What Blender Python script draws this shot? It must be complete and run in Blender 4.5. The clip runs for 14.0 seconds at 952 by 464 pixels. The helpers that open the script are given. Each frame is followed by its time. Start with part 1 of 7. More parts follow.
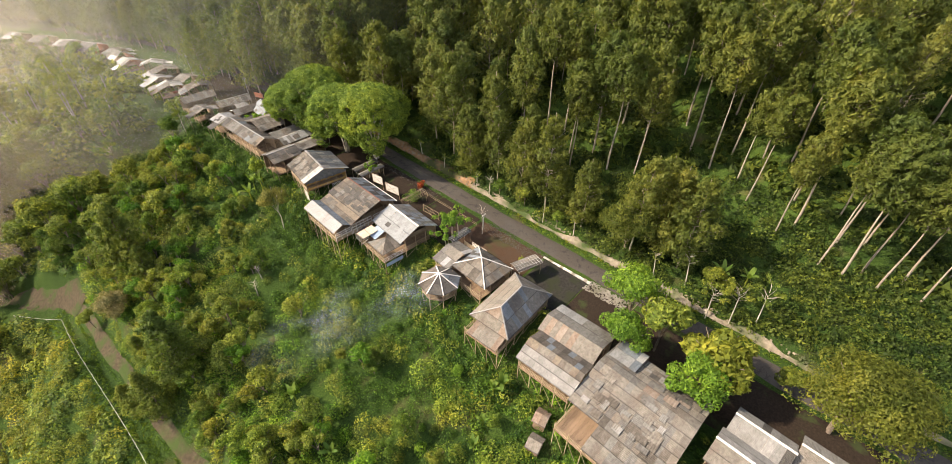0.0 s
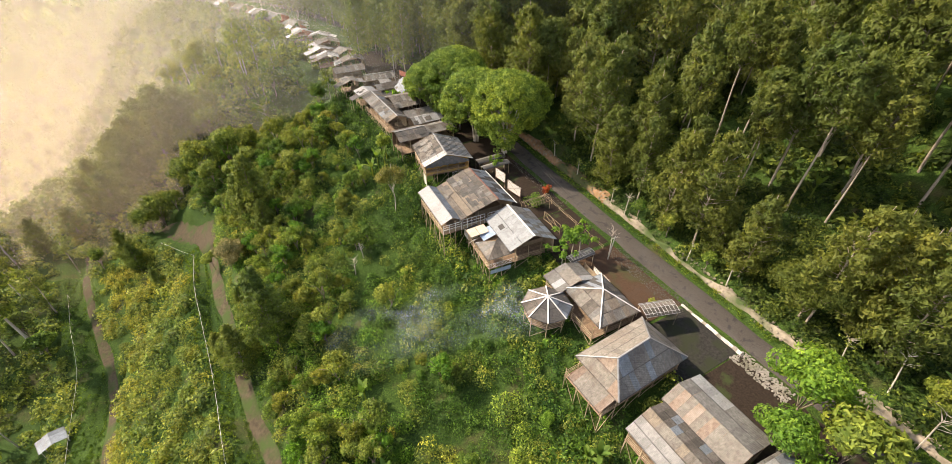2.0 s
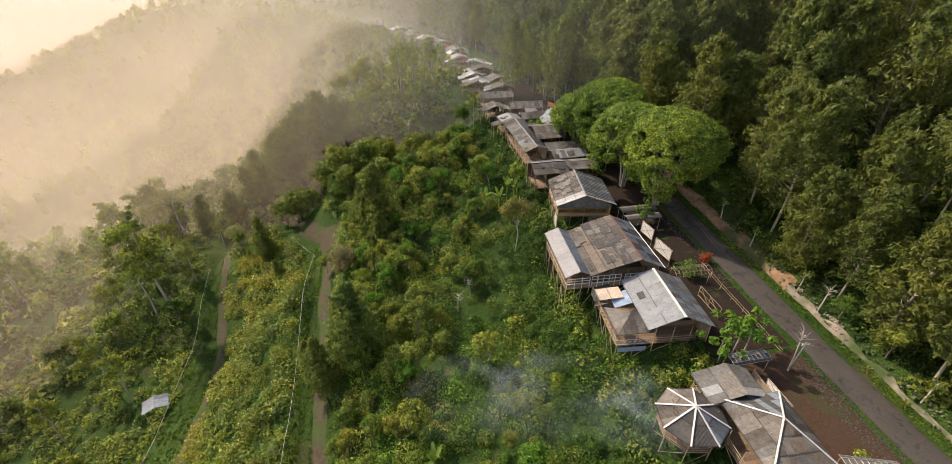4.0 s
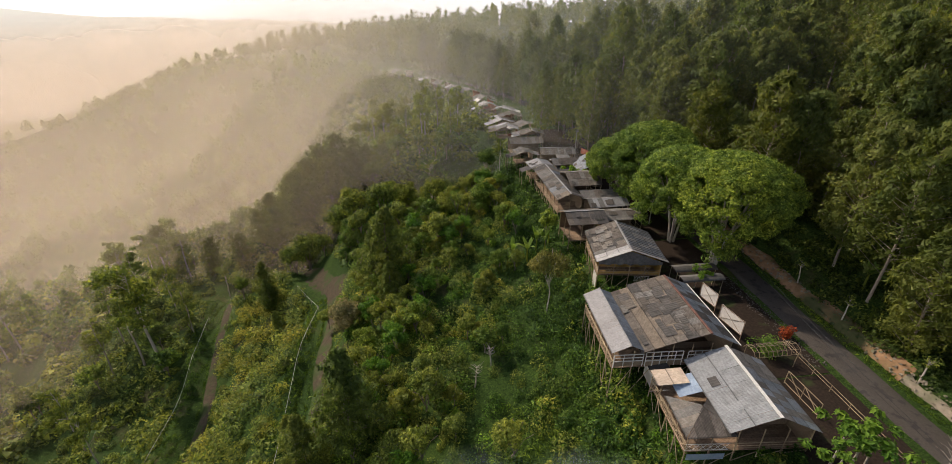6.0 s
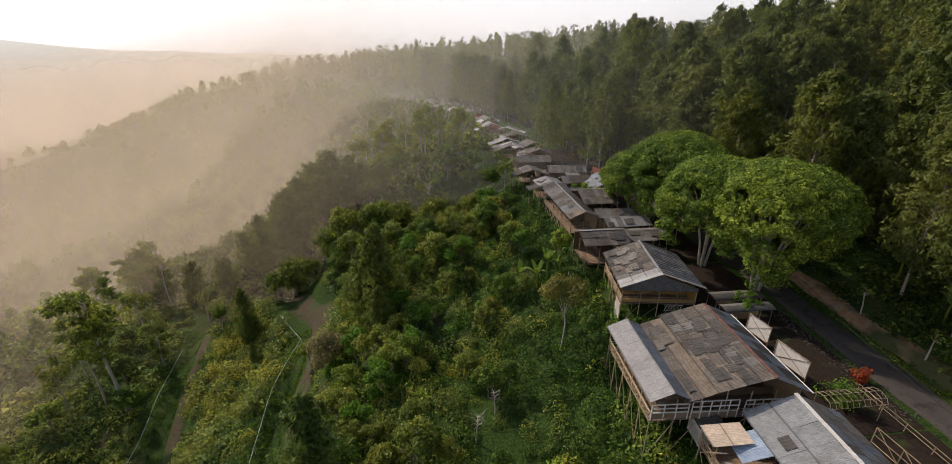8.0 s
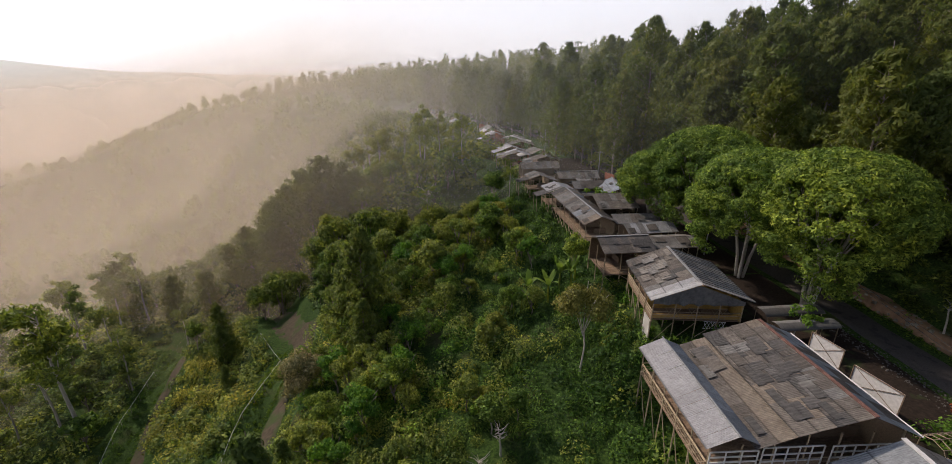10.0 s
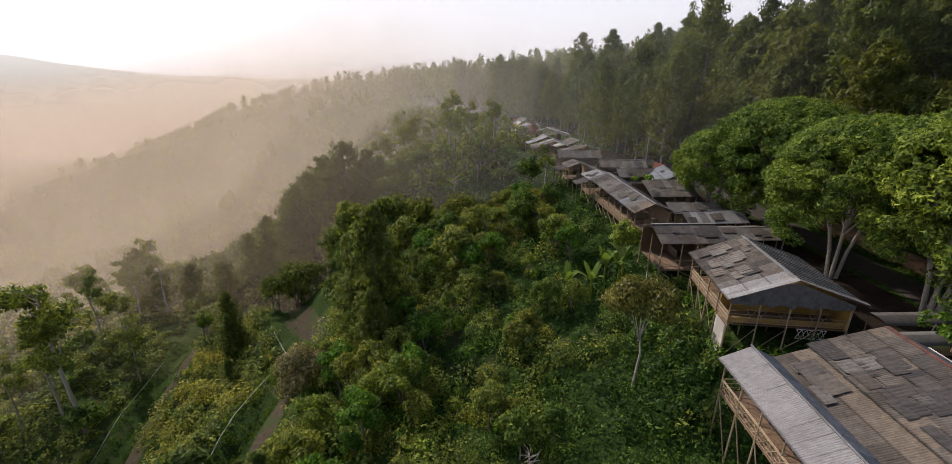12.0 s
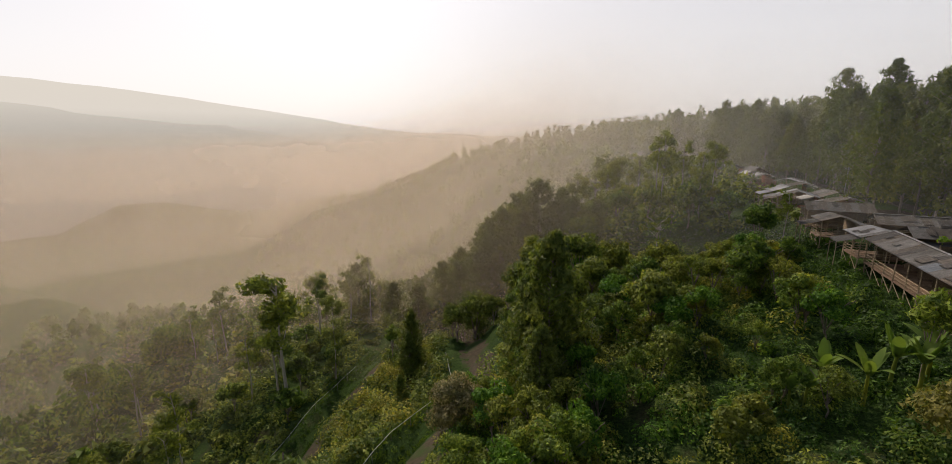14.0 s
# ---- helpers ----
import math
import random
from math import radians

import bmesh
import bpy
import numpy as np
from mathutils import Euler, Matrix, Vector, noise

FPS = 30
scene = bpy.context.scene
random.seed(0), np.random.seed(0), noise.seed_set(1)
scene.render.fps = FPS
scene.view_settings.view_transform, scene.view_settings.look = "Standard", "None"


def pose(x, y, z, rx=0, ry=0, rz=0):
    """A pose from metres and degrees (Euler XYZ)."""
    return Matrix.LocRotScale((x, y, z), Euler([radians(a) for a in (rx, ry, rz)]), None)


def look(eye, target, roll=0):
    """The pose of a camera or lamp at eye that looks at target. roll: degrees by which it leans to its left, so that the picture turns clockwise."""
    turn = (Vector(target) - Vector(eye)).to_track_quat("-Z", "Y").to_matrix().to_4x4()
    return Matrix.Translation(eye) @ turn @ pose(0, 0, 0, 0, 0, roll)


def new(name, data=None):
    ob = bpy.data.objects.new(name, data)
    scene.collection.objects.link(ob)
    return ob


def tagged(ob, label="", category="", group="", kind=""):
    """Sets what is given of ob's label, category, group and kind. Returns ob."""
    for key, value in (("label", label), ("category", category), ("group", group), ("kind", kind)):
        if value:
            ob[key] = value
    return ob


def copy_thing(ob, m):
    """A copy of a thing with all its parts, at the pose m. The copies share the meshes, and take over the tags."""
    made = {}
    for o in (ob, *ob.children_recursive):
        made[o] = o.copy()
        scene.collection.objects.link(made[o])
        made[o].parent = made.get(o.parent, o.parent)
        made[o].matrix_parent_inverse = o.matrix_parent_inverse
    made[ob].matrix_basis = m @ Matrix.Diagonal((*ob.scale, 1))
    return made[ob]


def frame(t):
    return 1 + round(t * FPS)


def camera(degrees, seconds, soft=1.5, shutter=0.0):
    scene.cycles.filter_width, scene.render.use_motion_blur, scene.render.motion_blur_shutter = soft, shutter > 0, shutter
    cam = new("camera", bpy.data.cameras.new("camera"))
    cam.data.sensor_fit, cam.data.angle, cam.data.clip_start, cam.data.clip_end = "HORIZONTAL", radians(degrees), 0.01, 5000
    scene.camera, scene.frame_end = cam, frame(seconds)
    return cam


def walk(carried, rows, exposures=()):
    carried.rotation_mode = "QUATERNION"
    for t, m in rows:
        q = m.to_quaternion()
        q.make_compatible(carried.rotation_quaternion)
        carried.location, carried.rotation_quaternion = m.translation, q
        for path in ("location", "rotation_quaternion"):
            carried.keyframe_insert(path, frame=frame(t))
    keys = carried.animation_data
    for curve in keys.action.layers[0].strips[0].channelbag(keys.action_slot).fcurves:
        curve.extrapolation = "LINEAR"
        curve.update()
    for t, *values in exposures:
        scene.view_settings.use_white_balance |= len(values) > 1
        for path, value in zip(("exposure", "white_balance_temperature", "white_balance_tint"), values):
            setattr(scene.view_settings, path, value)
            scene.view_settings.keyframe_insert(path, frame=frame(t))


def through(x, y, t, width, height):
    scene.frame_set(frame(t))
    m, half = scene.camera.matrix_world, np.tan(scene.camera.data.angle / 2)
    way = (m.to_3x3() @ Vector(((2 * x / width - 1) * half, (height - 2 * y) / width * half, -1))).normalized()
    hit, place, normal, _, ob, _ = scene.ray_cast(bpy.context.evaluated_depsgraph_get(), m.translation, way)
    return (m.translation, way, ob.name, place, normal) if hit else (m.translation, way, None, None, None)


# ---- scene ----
cam = camera(93.50, 14.0, 0.5)
# seconds, place in metres, pitch, roll and heading in degrees
ROWS = [
    (0.0, -50.80, -44.59, 55.55, -38.87, -0.07, -47.36),
    (0.5, -49.16, -42.73, 53.93, -38.80, -0.08, -42.33),
    (1.0, -47.72, -40.86, 52.34, -38.69, -0.07, -37.75),
    (1.5, -46.46, -38.99, 50.80, -38.50, -0.04, -33.57),
    (2.0, -45.30, -36.93, 49.17, -38.26, -0.00, -28.99),
    (2.5, -44.26, -34.81, 47.66, -37.92, 0.09, -23.62),
    (3.0, -43.42, -32.48, 46.17, -36.87, 0.19, -18.26),
    (3.5, -42.75, -29.95, 44.73, -35.31, 0.21, -13.55),
    (4.0, -42.24, -27.37, 43.24, -33.49, 0.20, -10.32),
    (6.5, -40.62, -15.78, 36.39, -25.71, 0.06, -6.81),
    (7.0, -40.31, -13.79, 35.01, -24.80, 0.01, -6.65),
    (7.5, -40.08, -11.96, 33.72, -23.91, -0.01, -6.53),
    (8.0, -39.85, -10.18, 32.39, -23.01, -0.00, -6.45),
    (8.5, -39.60, -8.39, 31.10, -22.11, -0.05, -6.28),
    (11.0, -38.46, 0.63, 24.46, -20.02, -0.10, -5.38),
    (11.5, -38.27, 2.39, 23.13, -20.05, -0.08, -4.03),
    (12.0, -38.07, 3.98, 21.78, -19.61, -0.13, -1.78),
    (12.5, -37.88, 5.53, 20.43, -18.05, -0.11, 1.70),
    (13.0, -37.81, 6.90, 19.34, -16.25, -0.15, 7.33),
    (13.5, -37.90, 8.25, 18.41, -14.42, -0.00, 15.28),
    (14.0, -38.27, 9.84, 17.52, -12.70, 0.02, 23.53),
]
walk(cam, [(t, pose(x, y, z, 90 + pitch, roll, yaw)) for t, x, y, z, pitch, roll, yaw in ROWS],
     exposures=[(0.0, 0.88, 6550, 10), (1.5, 0.92, 6480, 10), (2.5, 0.86, 6400, 10), (4.0, 0.3, 6250, 12), (6.5, -0.3, 6150, 12), (9.0, -0.52, 5900, 14), (11.0, -0.53, 5800, 15), (12.8, -0.56, 5900, 15), (14.0, -0.82, 6150, 12)])

# ---- light ----
SUN_HEADING, SUN_HEIGHT = 41.0, 40.0
world = bpy.data.worlds.new("world")
scene.world = world
world.use_nodes = True
wn = world.node_tree.nodes
sky = wn.new("ShaderNodeTexSky")
sky.sky_type = "NISHITA"
sky.sun_disc = False
sky.sun_elevation = radians(SUN_HEIGHT)
sky.sun_rotation = radians(-SUN_HEADING)
sky.air_density, sky.dust_density, sky.ozone_density = 1.0, 3.0, 1.0
# thin white haze all round, thick towards the horizon
wl = world.node_tree.links
co, sep, mr, mx = wn.new("ShaderNodeTexCoord"), wn.new("ShaderNodeSeparateXYZ"), wn.new("ShaderNodeMapRange"), wn.new("ShaderNodeMix")
wl.new(co.outputs["Generated"], sep.inputs[0])
wl.new(sep.outputs["Z"], mr.inputs["Value"])
mr.interpolation_type = "SMOOTHSTEP"
mr.inputs["From Min"].default_value, mr.inputs["From Max"].default_value = 0.05, 0.7
mr.inputs["To Min"].default_value, mr.inputs["To Max"].default_value = 0.75, 0.08
mx.data_type = "RGBA"
wl.new(mr.outputs["Result"], mx.inputs["Factor"])
wl.new(sky.outputs["Color"], mx.inputs["A"])
dot, glow, tint = wn.new("ShaderNodeVectorMath"), wn.new("ShaderNodeMapRange"), wn.new("ShaderNodeVectorMath")
dot.operation, tint.operation, glow.interpolation_type = "DOT_PRODUCT", "SCALE", "SMOOTHSTEP"
wl.new(co.outputs["Generated"], dot.inputs[0])
a, e = radians(SUN_HEADING), radians(SUN_HEIGHT)
TO_SUN = Vector((-math.sin(a) * math.cos(e), math.cos(a) * math.cos(e), math.sin(e)))
dot.inputs[1].default_value = TO_SUN
wl.new(dot.outputs["Value"], glow.inputs["Value"])
glow.inputs["From Min"].default_value, glow.inputs["From Max"].default_value = -0.5, 0.45
glow.inputs["To Min"].default_value, glow.inputs["To Max"].default_value = 0.4, 1.06
tint.inputs[0].default_value = (14.4, 13.4, 12.5)
wl.new(glow.outputs["Result"], tint.inputs["Scale"])
wl.new(tint.outputs["Vector"], mx.inputs["B"])
wn["Background"].inputs["Strength"].default_value = 0.13
wl.new(mx.outputs["Result"], wn["Background"].inputs["Color"])
sun = new("sun", bpy.data.lights.new("sun", "SUN"))
sun.data.energy, sun.data.angle, sun.data.color = 5.0, radians(1.5), (1.0, 0.82, 0.61)
sun.matrix_world = look(TO_SUN * 100, (0, 0, 0))


# ---- materials ----
def material(name, build):
    m = bpy.data.materials.new(name)
    m.use_nodes = True
    t = m.node_tree
    build(t.nodes, t.links, t.nodes["Principled BSDF"])
    return m


def ramp(n, l, src, stops):
    r = n.new("ShaderNodeValToRGB")
    els = r.color_ramp.elements
    while len(els) < len(stops):
        els.new(0.5)
    for el, (p, col) in zip(els, stops):
        el.position, el.color = p, (*col, 1)
    l.new(src, r.inputs["Fac"])
    return r.outputs["Color"]


def noise_tex(n, l, scale, detail=4.0, coords="Object", rough=0.6):
    c = n.new("ShaderNodeTexCoord")
    x = n.new("ShaderNodeTexNoise")
    x.inputs["Scale"].default_value, x.inputs["Detail"].default_value, x.inputs["Roughness"].default_value = scale, detail, rough
    l.new(c.outputs[coords], x.inputs["Vector"])
    return x.outputs["Fac"]


def position_noise(n, l, scale, detail=4.0, rough=0.6):
    g = n.new("ShaderNodeNewGeometry")
    x = n.new("ShaderNodeTexNoise")
    x.inputs["Scale"].default_value, x.inputs["Detail"].default_value, x.inputs["Roughness"].default_value = scale, detail, rough
    l.new(g.outputs["Position"], x.inputs["Vector"])
    return x.outputs["Fac"]


def mix(n, l, fac, a, b, mode="MIX"):
    m = n.new("ShaderNodeMix")
    m.data_type, m.blend_type = "RGBA", mode
    for s, v in ((m.inputs["Factor"], fac), (m.inputs["A"], a), (m.inputs["B"], b)):
        if isinstance(v, (int, float)):
            s.default_value = v
        elif isinstance(v, tuple):
            s.default_value = (*v, 1)
        else:
            l.new(v, s)
    return m.outputs["Result"]


def bump(n, l, b, height, strength, distance):
    k = n.new("ShaderNodeBump")
    k.inputs["Strength"].default_value, k.inputs["Distance"].default_value = strength, distance
    l.new(height, k.inputs["Height"])
    l.new(k.outputs["Normal"], b.inputs["Normal"])


def object_random(n):
    return n.new("ShaderNodeObjectInfo").outputs["Random"]


def worn(name, dark, light, scale, roughness=0.85, metallic=0.0, patch=None, bumps=0.02, vary=0.35):
    """A worn surface: a mottle of two colours, a large stain and a change from piece to piece."""
    def build(n, l, b):
        fine, large = position_noise(n, l, scale, 6), position_noise(n, l, scale * 0.13, 3)
        col = ramp(n, l, fine, [(0.3, dark), (0.7, light)])
        if patch:
            col = mix(n, l, ramp(n, l, large, [(0.46, (0, 0, 0)), (0.62, (1, 1, 1))]), col, patch)
        shade = ramp(n, l, object_random(n), [(0.0, (0.95 - vary * 0.8,) * 3), (1.0, (0.95 + vary * 0.15,) * 3)])
        l.new(mix(n, l, 1.0, col, shade, "MULTIPLY"), b.inputs["Base Color"])
        b.inputs["Roughness"].default_value, b.inputs["Metallic"].default_value = roughness, metallic
        b.inputs["Specular IOR Level"].default_value = 0.1 if vary == 0 else 0.4
        bump(n, l, b, fine, 0.5, bumps)
    return material(name, build)


def sheet(name, dark, light, patch, metallic=0.0, roughness=0.85, vary=0.3):
    """A roofing sheet: blotched, streaked down its slope, lap shadow put into its edge colour, each sheet its own age.
    """
    def build(n, l, b):
        c = n.new("ShaderNodeTexCoord")
        sep = n.new("ShaderNodeSeparateXYZ")
        l.new(c.outputs["Object"], sep.inputs[0])
        fine, large = position_noise(n, l, 2.4, 6), position_noise(n, l, 0.33, 4)
        col = ramp(n, l, fine, [(0.3, dark), (0.7, light)])
        col = mix(n, l, ramp(n, l, large, [(0.48, (0, 0, 0)), (0.66, (0.75, 0.75, 0.75))]), col, patch)
        mp, streak = n.new("ShaderNodeMapping"), n.new("ShaderNodeTexNoise")
        mp.inputs["Scale"].default_value = (7.0, 0.5, 1.0)
        add = n.new("ShaderNodeVectorMath")
        add.operation = "ADD"
        oi = n.new("ShaderNodeObjectInfo")
        l.new(c.outputs["Object"], mp.inputs["Vector"])
        l.new(mp.outputs["Vector"], add.inputs[0])
        l.new(oi.outputs["Location"], add.inputs[1])
        l.new(add.outputs[0], streak.inputs["Vector"])
        streak.inputs["Detail"].default_value = 3.0
        col = mix(n, l, 1.0, col, ramp(n, l, streak.outputs["Fac"], [(0.35, (0.72,) * 3), (0.6, (1.08,) * 3)]), "MULTIPLY")
        shade = ramp(n, l, oi.outputs["Random"], [(0.0, (1.0 - vary,) * 3), (0.22, (1.0 - vary * 0.45,) * 3), (0.8, (1.0,) * 3), (1.0, (1.0 + vary * 0.45,) * 3)])
        col = mix(n, l, 1.0, col, shade, "MULTIPLY")
        # lower and side edges darkened in place of the shadow at each lap
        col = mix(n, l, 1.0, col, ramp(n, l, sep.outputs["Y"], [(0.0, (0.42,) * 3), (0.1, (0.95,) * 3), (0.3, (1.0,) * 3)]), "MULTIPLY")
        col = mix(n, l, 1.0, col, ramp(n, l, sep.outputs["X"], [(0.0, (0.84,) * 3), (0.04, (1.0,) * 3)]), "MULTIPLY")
        l.new(col, b.inputs["Base Color"])
        b.inputs["Roughness"].default_value, b.inputs["Metallic"].default_value = roughness, metallic
        bump(n, l, b, fine, 0.4, 0.015)
    return material(name, build)


def leafy(name, dark, mid, light, through=0.35, patches=0.05, spread=0.85):
    """Leaves: colour by leaf and by place, with light through the blade."""
    def build(n, l, b):
        g = n.new("ShaderNodeNewGeometry")
        col = ramp(n, l, g.outputs["Random Per Island"], [(0.0, tuple(m + (0.6 * d - m) * spread for d, m in zip(dark, mid))), (0.5, tuple((1 - 0.1 * spread) * m for m in mid)), (0.85, tuple(m + (v - m) * spread for v, m in zip(light, mid))), (1.0, tuple(m + (1.45 * v - m) * spread for v, m in zip(light, mid)))])
        big = ramp(n, l, position_noise(n, l, patches, 3), [(0.3, (0.62, 0.72, 0.7)), (0.7, (1.25, 1.12, 0.9))])
        col = mix(n, l, 1.0, col, big, "MULTIPLY")
        col = mix(n, l, 1.0, col, ramp(n, l, position_noise(n, l, 0.42, 3), [(0.32, (0.74, 0.8, 0.82)), (0.68, (1.24, 1.14, 1.0))]), "MULTIPLY")
        own, step = n.new("ShaderNodeAttribute"), n.new("ShaderNodeMapRange")
        own.attribute_name = "tone"
        l.new(own.outputs["Fac"], step.inputs["Value"])
        step.inputs["From Min"].default_value, step.inputs["From Max"].default_value = -1.0, 1.0
        tone = ramp(n, l, step.outputs["Result"], [(0.0, (0.55, 0.62, 0.75)), (0.5, (1.0, 1.0, 1.0)), (1.0, (1.4, 1.28, 1.08))])
        col = mix(n, l, 1.0, col, tone, "MULTIPLY")
        each = ramp(n, l, object_random(n), [(0.0, (0.78, 0.84, 0.8)), (1.0, (1.2, 1.1, 1.0))])
        col = mix(n, l, 1.0, col, each, "MULTIPLY")
        l.new(col, b.inputs["Base Color"])
        b.inputs["Roughness"].default_value = 0.6
        b.inputs["Specular IOR Level"].default_value = 0.22
        t = n.new("ShaderNodeBsdfTranslucent")
        l.new(mix(n, l, 1.0, col, (1.2, 1.2, 0.65), "MULTIPLY"), t.inputs["Color"])
        s = n.new("ShaderNodeMixShader")
        s.inputs["Fac"].default_value = through
        l.new(b.outputs["BSDF"], s.inputs[1])
        l.new(t.outputs["BSDF"], s.inputs[2])
        l.new(s.outputs["Shader"], n["Material Output"].inputs["Surface"])
    return material(name, build)


